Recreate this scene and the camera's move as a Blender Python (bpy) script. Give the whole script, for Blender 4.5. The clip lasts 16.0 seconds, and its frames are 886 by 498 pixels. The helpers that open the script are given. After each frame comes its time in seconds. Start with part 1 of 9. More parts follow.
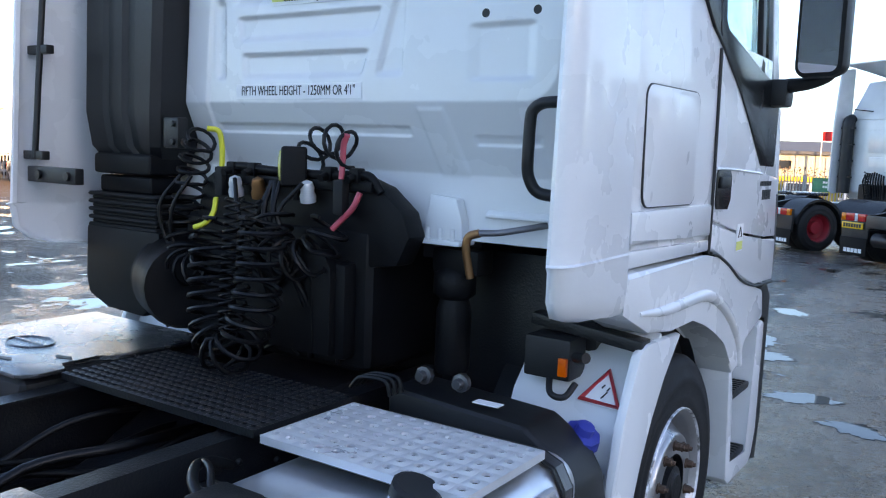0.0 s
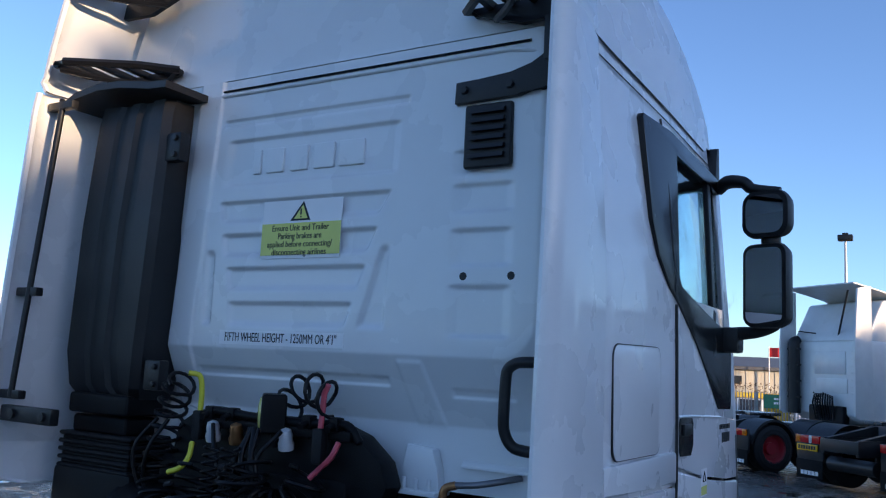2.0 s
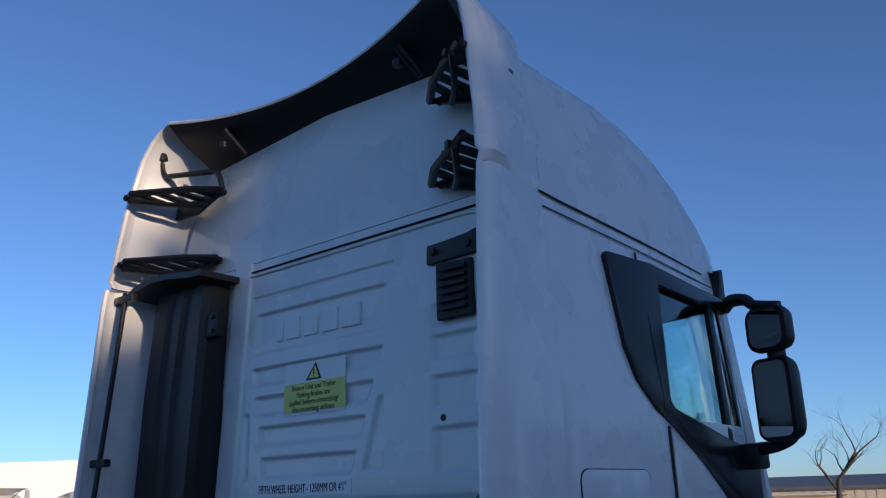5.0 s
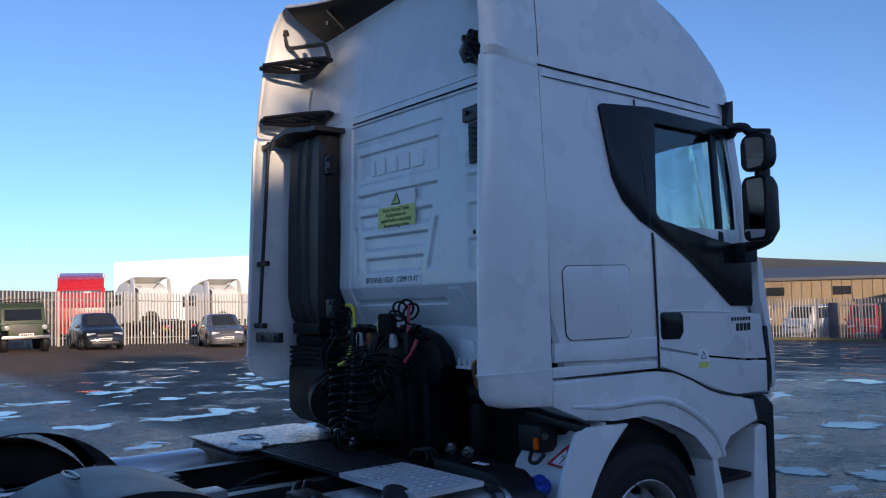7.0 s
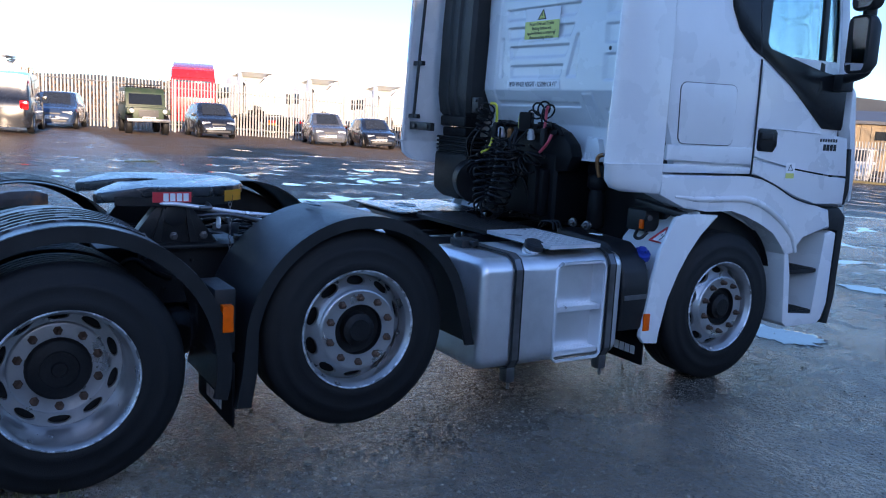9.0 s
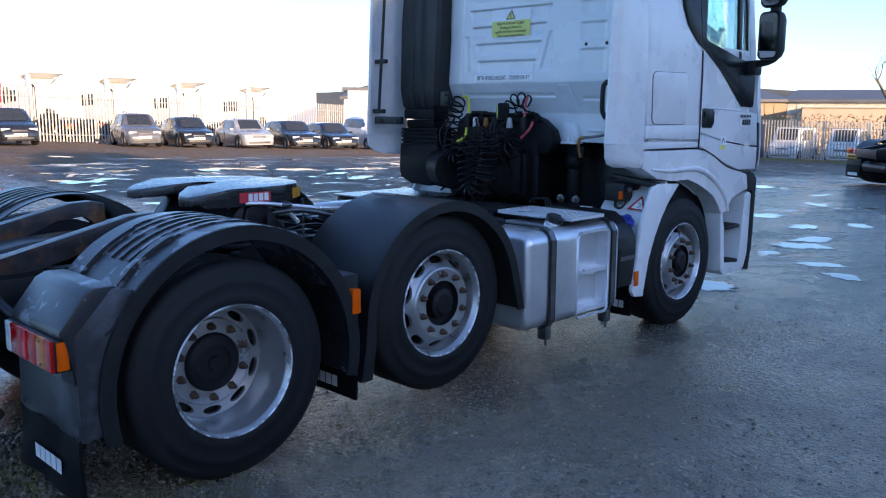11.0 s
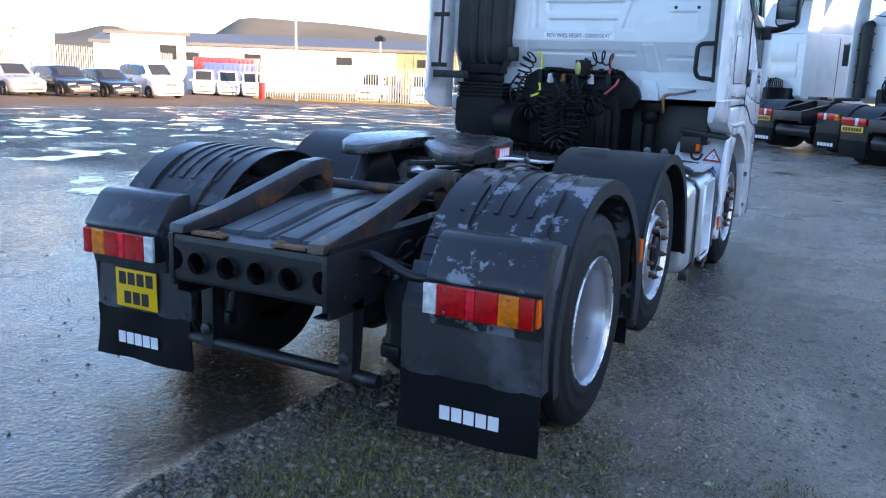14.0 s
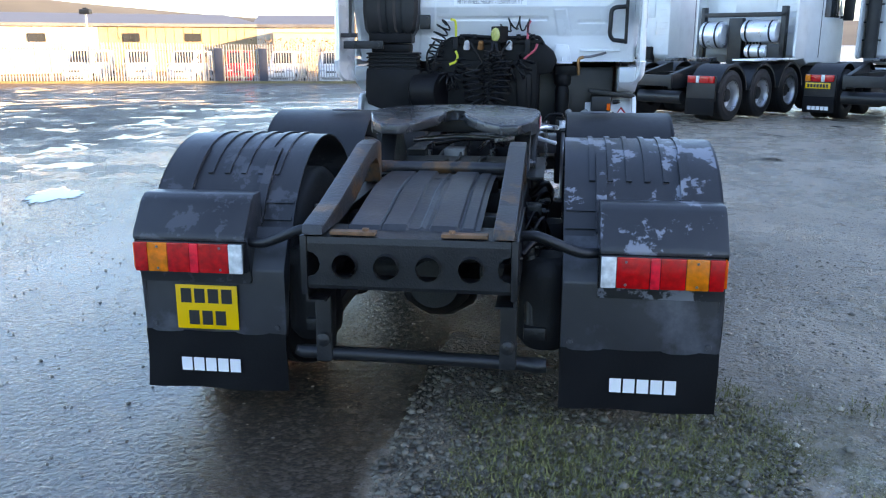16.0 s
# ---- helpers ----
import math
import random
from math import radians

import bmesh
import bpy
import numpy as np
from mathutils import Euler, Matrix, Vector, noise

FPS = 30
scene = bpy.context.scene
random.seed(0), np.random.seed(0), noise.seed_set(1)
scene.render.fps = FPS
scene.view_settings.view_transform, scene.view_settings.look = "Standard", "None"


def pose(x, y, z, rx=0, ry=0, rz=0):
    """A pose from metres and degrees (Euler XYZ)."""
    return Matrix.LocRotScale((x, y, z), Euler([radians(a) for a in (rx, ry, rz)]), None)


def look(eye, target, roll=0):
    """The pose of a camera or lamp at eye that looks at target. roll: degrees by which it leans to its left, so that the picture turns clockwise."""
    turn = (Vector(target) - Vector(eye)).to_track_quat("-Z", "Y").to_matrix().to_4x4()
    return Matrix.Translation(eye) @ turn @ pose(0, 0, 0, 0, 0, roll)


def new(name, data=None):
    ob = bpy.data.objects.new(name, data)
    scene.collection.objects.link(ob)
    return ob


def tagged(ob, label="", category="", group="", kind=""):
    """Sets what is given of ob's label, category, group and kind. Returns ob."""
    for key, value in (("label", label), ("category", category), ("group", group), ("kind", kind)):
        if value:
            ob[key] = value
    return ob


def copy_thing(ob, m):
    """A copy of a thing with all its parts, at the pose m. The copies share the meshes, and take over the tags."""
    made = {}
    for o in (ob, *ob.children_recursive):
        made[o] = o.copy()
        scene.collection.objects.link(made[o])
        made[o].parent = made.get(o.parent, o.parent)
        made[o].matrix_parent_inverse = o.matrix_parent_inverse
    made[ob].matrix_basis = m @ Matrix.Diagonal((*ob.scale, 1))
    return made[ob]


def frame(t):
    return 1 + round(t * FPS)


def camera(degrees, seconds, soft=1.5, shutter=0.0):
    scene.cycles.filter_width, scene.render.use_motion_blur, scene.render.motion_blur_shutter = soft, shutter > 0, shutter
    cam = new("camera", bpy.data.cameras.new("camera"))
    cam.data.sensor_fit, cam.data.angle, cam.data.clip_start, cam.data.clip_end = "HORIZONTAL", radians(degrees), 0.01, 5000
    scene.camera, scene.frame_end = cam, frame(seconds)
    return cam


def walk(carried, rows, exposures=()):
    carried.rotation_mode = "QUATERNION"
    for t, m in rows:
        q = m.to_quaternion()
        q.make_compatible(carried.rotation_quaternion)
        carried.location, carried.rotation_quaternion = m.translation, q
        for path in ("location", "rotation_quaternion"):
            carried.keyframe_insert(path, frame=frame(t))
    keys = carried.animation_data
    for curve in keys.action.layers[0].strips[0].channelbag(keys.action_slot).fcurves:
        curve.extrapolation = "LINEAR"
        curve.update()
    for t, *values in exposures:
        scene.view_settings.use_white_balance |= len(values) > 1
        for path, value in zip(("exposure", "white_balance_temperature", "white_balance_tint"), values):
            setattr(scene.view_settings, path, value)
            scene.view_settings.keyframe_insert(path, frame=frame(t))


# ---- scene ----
cam = camera(55.5, 16.0, soft=1.15)
PATH = [
    (0, (2.166, 1.814, 1.746), (1.062, 3.466, 1.516), 2.1),
    (0.5, (2.15, 1.758, 1.784), (1.083, 3.446, 1.675), 3.2),
    (1, (2.154, 1.71, 1.824), (1.106, 3.413, 1.87), 3.3),
    (1.5, (2.159, 1.677, 1.854), (1.118, 3.378, 2.015), 3.0),
    (2, (2.174, 1.649, 1.883), (1.144, 3.342, 2.152), 2.8),
    (2.5, (2.186, 1.633, 1.907), (1.165, 3.311, 2.285), 2.7),
    (3, (2.212, 1.615, 1.928), (1.205, 3.28, 2.388), 2.0),
    (3.2, (2.222, 1.607, 1.938), (1.221, 3.268, 2.426), 1.7),
    (5.3, (3.006, 1.667, 1.846), (1.725, 3.091, 2.422), -1.3),
    (5.5, (3.141, 1.636, 1.845), (1.811, 3.044, 2.343), -1.6),
    (6, (3.576, 1.596, 1.839), (2.053, 2.846, 2.183), 0.2),
    (6.5, (3.892, 1.474, 1.851), (2.285, 2.637, 2.107), -0.6),
    (7, (4.22, 1.204, 1.821), (2.643, 2.427, 1.94), -1.5),
    (7.5, (4.52, 0.982, 1.776), (2.943, 2.21, 1.71), -0.0),
    (8, (4.724, 0.729, 1.74), (3.135, 1.925, 1.534), 0.6),
    (8.5, (4.874, 0.448, 1.728), (3.258, 1.597, 1.468), 1.7),
    (9, (4.956, 0.282, 1.706), (3.283, 1.33, 1.388), 3.0),
    (9.2, (4.94, 0.2, 1.711), (3.256, 1.227, 1.378), 2.8),
    (11.3, (4.319, -1.451, 1.677), (2.973, -0.007, 1.356), 0.8),
    (11.5, (4.191, -1.588, 1.671), (2.85, -0.138, 1.354), 1.1),
    (12, (3.88, -1.924, 1.664), (2.555, -0.462, 1.335), 1.8),
    (12.5, (3.534, -2.23, 1.66), (2.291, -0.703, 1.308), 1.9),
    (13, (3.113, -2.465, 1.674), (1.984, -0.856, 1.305), 1.6),
    (13.5, (2.74, -2.791, 1.674), (1.735, -1.109, 1.272), 1.7),
    (14, (2.323, -2.975, 1.667), (1.442, -1.231, 1.24), 1.9),
    (14.5, (1.882, -3.179, 1.667), (1.182, -1.359, 1.222), 1.3),
    (15, (1.401, -3.309, 1.647), (0.914, -1.428, 1.174), 0.8),
    (15.5, (0.933, -3.355, 1.632), (0.566, -1.447, 1.161), 0.9),
    (16, (0.551, -3.353, 1.648), (0.296, -1.43, 1.162), -0.0),
]
EXPOSURES = [(0, 2.68, 12000, 22), (0.5, 2.36, 11300, 22), (1.0, 2.08, 10200, 20), (1.5, 1.75, 8800, 19), (2.0, 1.35, 7900, 18), (2.5, 1.05, 7400, 18), (3.2, 0.75, 7200, 18), (5.5, 0.32, 6800, 17), (6.0, 0.50, 7300, 18), (7.0, 0.70, 7200, 18), (8.0, 1.25, 6750, 18), (9.0, 1.80, 7250, 19),
             (11.5, 1.95, 8000, 19), (12.5, 2.15, 8300, 19), (14.0, 2.76, 9300, 20), (15.0, 3.2, 10800, 20), (15.5, 3.25, 11500, 20), (16.0, 3.22, 11700, 20)]
walk(cam, [(t, look(eye, target, roll)) for t, eye, target, roll in PATH],
     exposures=EXPOSURES)

# ---------------------------------------------------------------- light
SUN_EL, SUN_AZ = 10.5, 101.0          # elevation; compass bearing from +y towards +x
world = bpy.data.worlds.new("yard_sky")
scene.world = world
world.use_nodes = True
wn = world.node_tree
sky = wn.nodes.new("ShaderNodeTexSky")
sky.sky_type = "NISHITA"
sky.sun_disc = False
sky.sun_elevation, sky.sun_rotation = radians(SUN_EL), radians(SUN_AZ)
sky.air_density, sky.dust_density, sky.ozone_density = 0.75, 0.5, 4.8
wn.nodes["Background"].inputs["Strength"].default_value = 0.15
wn.links.new(sky.outputs[0], wn.nodes["Background"].inputs[0])
sun = new("sun", bpy.data.lights.new("sun", "SUN"))
sun.data.energy, sun.data.angle, sun.data.color = 2.8, radians(0.6), (1.0, 0.82, 0.62)
sa, se = radians(SUN_AZ), radians(SUN_EL)
sun_way = Vector((math.sin(sa) * math.cos(se), math.cos(sa) * math.cos(se), math.sin(se)))
sun.rotation_euler = sun_way.to_track_quat("Z", "Y").to_euler()

# ---------------------------------------------------------------- materials
MATS = {}


def mat(name, base, rough=0.5, metal=0.0, vary=0.12, scale=6.0, bump=0.05, fine=90.0, coat=0.0, rvary=0.1, dirt=None, dirt_amount=0.35, dirt_scale=2.2, spec=0.5, island=0.0, dirt_edge=(0.5, 0.72)):
    """A principled surface with a coarse and a fine variation of tone, gloss and relief, and optional dirt patches."""
    if name in MATS:
        return MATS[name]
    m = bpy.data.materials.new(name)
    m.use_nodes = True
    t = m.node_tree
    N, L = t.nodes, t.links
    b = N["Principled BSDF"]
    co = N.new("ShaderNodeTexCoord")
    big, small = N.new("ShaderNodeTexNoise"), N.new("ShaderNodeTexNoise")
    big.inputs["Scale"].default_value, big.inputs["Detail"].default_value = scale, 5.0
    small.inputs["Scale"].default_value, small.inputs["Detail"].default_value = fine, 3.0
    L.new(co.outputs["Object"], big.inputs["Vector"])
    L.new(co.outputs["Object"], small.inputs["Vector"])
    ramp = N.new("ShaderNodeMapRange")
    ramp.inputs["From Min"].default_value, ramp.inputs["From Max"].default_value = 0.3, 0.7
    ramp.inputs["To Min"].default_value, ramp.inputs["To Max"].default_value = 1 - vary, 1 + vary
    L.new(big.outputs["Fac"], ramp.inputs["Value"])
    mul = N.new("ShaderNodeVectorMath")
    mul.operation = "SCALE"
    mul.inputs[0].default_value = base[:3]
    L.new(ramp.outputs[0], mul.inputs["Scale"])
    colour = mul.outputs[0]
    if island:
        info = N.new("ShaderNodeNewGeometry")
        mr = N.new("ShaderNodeMapRange")
        mr.inputs["To Min"].default_value, mr.inputs["To Max"].default_value = 1 - island, 1 + island
        L.new(info.outputs["Random Per Island"], mr.inputs["Value"])
        m3 = N.new("ShaderNodeVectorMath")
        m3.operation = "SCALE"
        L.new(colour, m3.inputs[0])
        L.new(mr.outputs[0], m3.inputs["Scale"])
        colour = m3.outputs[0]
    if dirt:
        dn = N.new("ShaderNodeTexNoise")
        dn.inputs["Scale"].default_value, dn.inputs["Detail"].default_value, dn.inputs["Roughness"].default_value = dirt_scale, 8.0, 0.65
        L.new(co.outputs["Object"], dn.inputs["Vector"])
        dr = N.new("ShaderNodeMapRange")
        dr.inputs["From Min"].default_value, dr.inputs["From Max"].default_value = dirt_edge
        dr.inputs["To Max"].default_value = dirt_amount
        L.new(dn.outputs["Fac"], dr.inputs["Value"])
        mix = N.new("ShaderNodeMix")
        mix.data_type = "RGBA"
        L.new(dr.outputs[0], mix.inputs[0])
        L.new(colour, mix.inputs[6])
        mix.inputs[7].default_value = (*dirt[:3], 1)
        colour = mix.outputs[2]
    L.new(colour, b.inputs["Base Color"])
    rr = N.new("ShaderNodeMapRange")
    rr.inputs["To Min"].default_value, rr.inputs["To Max"].default_value = max(0.0, rough - rvary), min(1.0, rough + rvary)
    L.new(big.outputs["Fac"], rr.inputs["Value"])
    L.new(rr.outputs[0], b.inputs["Roughness"])
    b.inputs["Metallic"].default_value = metal
    b.inputs["Coat Weight"].default_value = coat
    b.inputs["Specular IOR Level"].default_value = spec
    if bump:
        bp = N.new("ShaderNodeBump")
        bp.inputs["Strength"].default_value, bp.inputs["Distance"].default_value = bump, 0.01
        L.new(small.outputs["Fac"], bp.inputs["Height"])
        L.new(bp.outputs[0], b.inputs["Normal"])
    MATS[name] = m
    return m


def glass(name, tint, rough=0.0):
    m = bpy.data.materials.new(name)
    m.use_nodes = True
    b = m.node_tree.nodes["Principled BSDF"]
    b.inputs["Base Color"].default_value = (*tint, 1)
    b.inputs["Transmission Weight"].default_value = 1.0
    b.inputs["Roughness"].default_value = rough
    b.inputs["IOR"].default_value = 1.45
    return m


def lens(name, colour, rough=0.18):
    return mat(name, colour, rough, vary=0.3, scale=30, bump=0.10, fine=160, coat=0.3, spec=0.35)


white = mat("white_cab_paint", (0.80, 0.81, 0.81), 0.28, vary=0.03, scale=3, bump=0.012, fine=220, coat=0.5, dirt=(0.55, 0.55, 0.54), dirt_amount=0.05, dirt_scale=1.4, dirt_edge=(0.4, 0.8))
black_gloss = mat("black_gloss_trim", (0.010, 0.011, 0.013), 0.24, bump=0.01, spec=0.3)
plastic = mat("black_plastic", (0.012, 0.0125, 0.014), 0.42, vary=0.2, scale=5, bump=0.15, fine=260, dirt=(0.035, 0.035, 0.037), dirt_amount=0.4, spec=0.4, dirt_scale=3)
plastic_old = mat("weathered_black_plastic", (0.03, 0.032, 0.036), 0.36, vary=0.15, scale=7, bump=0.1, fine=240, dirt=(0.20, 0.22, 0.26), dirt_amount=0.5, dirt_scale=3.1)
chassis = mat("chassis_paint", (0.011, 0.012, 0.014), 0.36, vary=0.2, scale=9, bump=0.2, fine=120, dirt=(0.035, 0.03, 0.026), dirt_amount=0.5, spec=0.4)
rubber = mat("tyre_rubber", (0.011, 0.011, 0.012), 0.62, vary=0.2, scale=14, bump=0.2, fine=180, dirt=(0.028, 0.025, 0.022), dirt_amount=0.35, spec=0.3)
flap_rubber = mat("flap_rubber", (0.006, 0.006, 0.007), 0.6, bump=0.12, fine=100, spec=0.12)
rust = mat("rusty_steel", (0.036, 0.036, 0.039), 0.36, 0.3, vary=0.3, scale=12, bump=0.3, fine=110, dirt=(0.20, 0.085, 0.034), dirt_amount=0.9, dirt_scale=5, dirt_edge=(0.50, 0.62))
brown_rust = mat("brown_rust", (0.20, 0.09, 0.045), 0.75, vary=0.35, scale=25, bump=0.4, fine=180)
silver = mat("silver_wheel_paint", (0.47, 0.47, 0.475), 0.30, 0.75, vary=0.06, scale=10, bump=0.05, fine=200, dirt=(0.2, 0.18, 0.16), dirt_amount=0.3, dirt_scale=6)
alu = mat("brushed_aluminium", (0.78, 0.79, 0.81), 0.34, 0.8, vary=0.05, scale=4, bump=0.05, fine=300, dirt=(0.42, 0.42, 0.42), dirt_amount=0.4)
alu_bright = mat("bright_aluminium", (0.84, 0.85, 0.87), 0.3, 0.5, vary=0.05, bump=0.05, fine=200)
steel = mat("worn_steel", (0.20, 0.20, 0.21), 0.32, 0.85, vary=0.25, scale=8, bump=0.2, fine=130, dirt=(0.05, 0.045, 0.04), dirt_amount=0.6)
grease = mat("greasy_steel", (0.075, 0.08, 0.088), 0.27, 0.75, vary=0.25, scale=7, bump=0.15, fine=90, dirt=(0.02, 0.02, 0.02), dirt_amount=0.6)
rim_edge_m = mat("bare_rim_edge", (0.75, 0.76, 0.78), 0.35, 0.4, vary=0.35, scale=30, bump=0.2, fine=60, dirt=(0.16, 0.15, 0.14), dirt_amount=0.9, dirt_scale=14, dirt_edge=(0.5, 0.58))
hub_black = mat("hub_black", (0.010, 0.010, 0.011), 0.5, vary=0.3, scale=20, bump=0.3, spec=0.25)
nut = mat("rusted_nut", (0.085, 0.045, 0.03), 0.7, 0.1, vary=0.4, scale=40, bump=0.3)
red_lens, amber_lens, clear_lens = lens("red_lens", (0.60, 0.004, 0.006), 0.10), lens("amber_lens", (0.80, 0.16, 0.008), 0.12), lens("clear_lens", (0.62, 0.62, 0.60))
bright_red_lens = lens("red_reflector", (0.95, 0.012, 0.03), 0.2)
orange_lens = mat("orange_reflector", (1.0, 0.115, 0.0), 0.35, vary=0.1, scale=40, bump=0.2, fine=120, spec=0.3)
yellow_plate = mat("yellow_plate", (0.92, 0.46, 0.004), 0.3, vary=0.05, coat=0.3)
ink = mat("black_ink", (0.012, 0.012, 0.012), 0.5)
paper = mat("white_sticker", (0.90, 0.90, 0.90), 0.45, vary=0.03)
yellow_paper = mat("yellow_sticker", (0.74, 0.74, 0.20), 0.45, vary=0.06)
red_ink = mat("red_print", (0.74, 0.045, 0.055), 0.4)
white_print = mat("white_print", (0.78, 0.78, 0.78), 0.5, vary=0.05)
blue_cap_m = mat("blue_plastic", (0.015, 0.05, 0.32), 0.35, bump=0.1)
plastic_marked = mat("water_marked_plastic", (0.022, 0.023, 0.026), 0.33, vary=0.15, scale=7, bump=0.1, fine=240, dirt=(0.28, 0.30, 0.34), dirt_amount=0.65, dirt_scale=6.0, dirt_edge=(0.545, 0.57))
plastic_faint = mat("faint_marked_plastic", (0.022, 0.023, 0.026), 0.33, vary=0.15, scale=7, bump=0.1, fine=240, dirt=(0.28, 0.30, 0.34), dirt_amount=0.12, dirt_scale=6.0, dirt_edge=(0.545, 0.57))
bay_plastic = mat("engine_bay_plastic", (0.006, 0.006, 0.007), 0.45, vary=0.3, scale=8, bump=0.15, fine=200, dirt=(0.018, 0.016, 0.014), dirt_amount=0.4, spec=0.16)
cover_plastic = mat("scuffed_black_plastic", (0.017, 0.018, 0.021), 0.38, vary=0.3, scale=6, bump=0.15, fine=60, rvary=0.14, dirt=(0.06, 0.065, 0.075), dirt_amount=0.5, dirt_scale=5)
wet_steel = mat("wet_steel_lid", (0.16, 0.16, 0.165), 0.26, 0.85, vary=0.2, scale=6, bump=0.25, fine=160, dirt=(0.06, 0.06, 0.06), dirt_amount=0.7, dirt_scale=3.5)
hose_m = mat("hose_black", (0.006, 0.006, 0.007), 0.38, bump=0.05, spec=0.25)
hose_yellow, hose_red = mat("yellow_sleeve", (0.75, 0.68, 0.06), 0.4), mat("red_sleeve", (0.72, 0.09, 0.12), 0.4)
brass, copper = mat("brass_fitting", (0.55, 0.36, 0.12), 0.3, 0.9), mat("copper_fitting", (0.45, 0.2, 0.09), 0.35, 0.9)
tint = glass("tinted_glass", (0.55, 0.84, 0.86))
mirror_m = mat("mirror_glass", (0.42, 0.45, 0.48), 0.02, 1.0, vary=0.0, bump=0.0, rvary=0.0)
interior = mat("cab_lining", (0.045, 0.045, 0.048), 0.8, vary=0.1, bump=0.1)
seat_m = mat("seat_cloth", (0.03, 0.032, 0.04), 0.9, bump=0.3)

# ---------------------------------------------------------------- builders


def thing(name, label, category, at=(0, 0, 0), yaw=0.0, group=""):
    ob = new(name)
    ob.empty_display_size = 0.2
    ob.matrix_basis = pose(*at, 0, 0, yaw)
    return tagged(ob, label, category, group)


def link(ob, parent):
    ob.parent = parent
    return ob


def part(name, bm, material, parent=None, label="", smooth=30):
    me = bpy.data.meshes.new(name)
    bmesh.ops.recalc_face_normals(bm, faces=bm.faces)
    # turned and drawn surfaces are smooth all round, flat sheets keep their edges
    limit = 26 if smooth == 30 else smooth
    for e in bm.edges:
        if len(e.link_faces) == 2:
            p, q = e.link_faces
            e.smooth = e.calc_face_angle(0.0) <= radians(max(52, limit) if p.smooth and q.smooth else limit)
    for f in bm.faces:
        f.smooth = smooth > 0
    bm.to_mesh(me)
    bm.free()
    for m in material if isinstance(material, (list, tuple)) else [material]:
        me.materials.append(m)
    ob = new(name, me)
    if parent:
        ob.parent = parent
    if label:
        ob["label"] = label
    return ob


def again(ob, m, parent):
    """A further piece on the same mesh."""
    o = new(ob.name.split(".")[0], ob.data)
    o.parent = parent
    o.matrix_basis = m
    return o


def bevelled(bm, verts, w, seg=2):
    if w > 0:
        edges = {e for v in verts for e in v.link_edges}
        bmesh.ops.bevel(bm, geom=list(edges), offset=w, segments=seg, affect="EDGES", profile=0.6, clamp_overlap=True)


def box(bm, x0, x1, y0, y1, z0, z1, w=0.0, seg=2, m=None):
    r = bmesh.ops.create_cube(bm, size=1.0)
    s = Matrix.LocRotScale(((x0 + x1) / 2, (y0 + y1) / 2, (z0 + z1) / 2), None, (abs(x1 - x0), abs(y1 - y0), abs(z1 - z0)))
    bmesh.ops.transform(bm, matrix=(m or Matrix()) @ s, verts=r["verts"])
    bevelled(bm, r["verts"], w, seg)
    return bm


def B():
    return bmesh.new()


def prism(bm, pts, axis, a, b, w=0.0, seg=2):
    """A polygon given in the two other axes (in order), drawn out along axis from a to b."""
    def put(p, q):
        return {"x": (q, p[0], p[1]), "y": (p[0], q, p[1]), "z": (p[0], p[1], q)}[axis]
    lo, hi = [bm.verts.new(put(p, a)) for p in pts], [bm.verts.new(put(p, b)) for p in pts]
    bm.faces.new(lo), bm.faces.new(hi[::-1])
    n = len(pts)
    for i in range(n):
        bm.faces.new((lo[i], hi[i], hi[(i + 1) % n], lo[(i + 1) % n]))
    bevelled(bm, lo + hi, w, seg)
    return bm


def strip(bm, line, axis, a, b, thick):
    """A bent sheet: an open line in the two other axes, given a thickness and drawn out along axis."""
    n = len(line)
    inner = []
    for i in range(n):
        p, q = Vector(line[max(i - 1, 0)]), Vector(line[min(i + 1, n - 1)])
        d = (q - p).normalized()
        inner.append(tuple(Vector(line[i]) + Vector((-d.y, d.x)) * thick))
    return prism(bm, list(line) + inner[::-1], axis, a, b)


def frame_of(d):
    d = Vector(d).normalized()
    u = d.cross(Vector((0, 0, 1)) if abs(d.z) < 0.9 else Vector((1, 0, 0))).normalized()
    return u, d.cross(u)


def eased(pts, radii, k=5):
    """A smooth line through a few points, with the radius passing evenly from one to the next."""
    n = len(pts)
    out, rr = [], []
    for i in range(n - 1):
        p0, p1, p2, p3 = pts[max(i - 1, 0)], pts[i], pts[i + 1], pts[min(i + 2, n - 1)]
        span = (p2 - p1).length
        m1 = (p2 - p0).normalized() * min(span, (p1 - p0).length if i else span)
        m2 = (p3 - p1).normalized() * min(span, (p3 - p2).length if i + 2 < n else span)
        for s in range(k):
            f = s / k
            f2, f3 = f * f, f * f * f
            out.append(p1 * (2 * f3 - 3 * f2 + 1) + m1 * (f3 - 2 * f2 + f) + p2 * (3 * f2 - 2 * f3) + m2 * (f3 - f2))
            rr.append(radii[i] + (radii[i + 1] - radii[i]) * f)
    return out + [pts[-1]], rr + [radii[-1]]


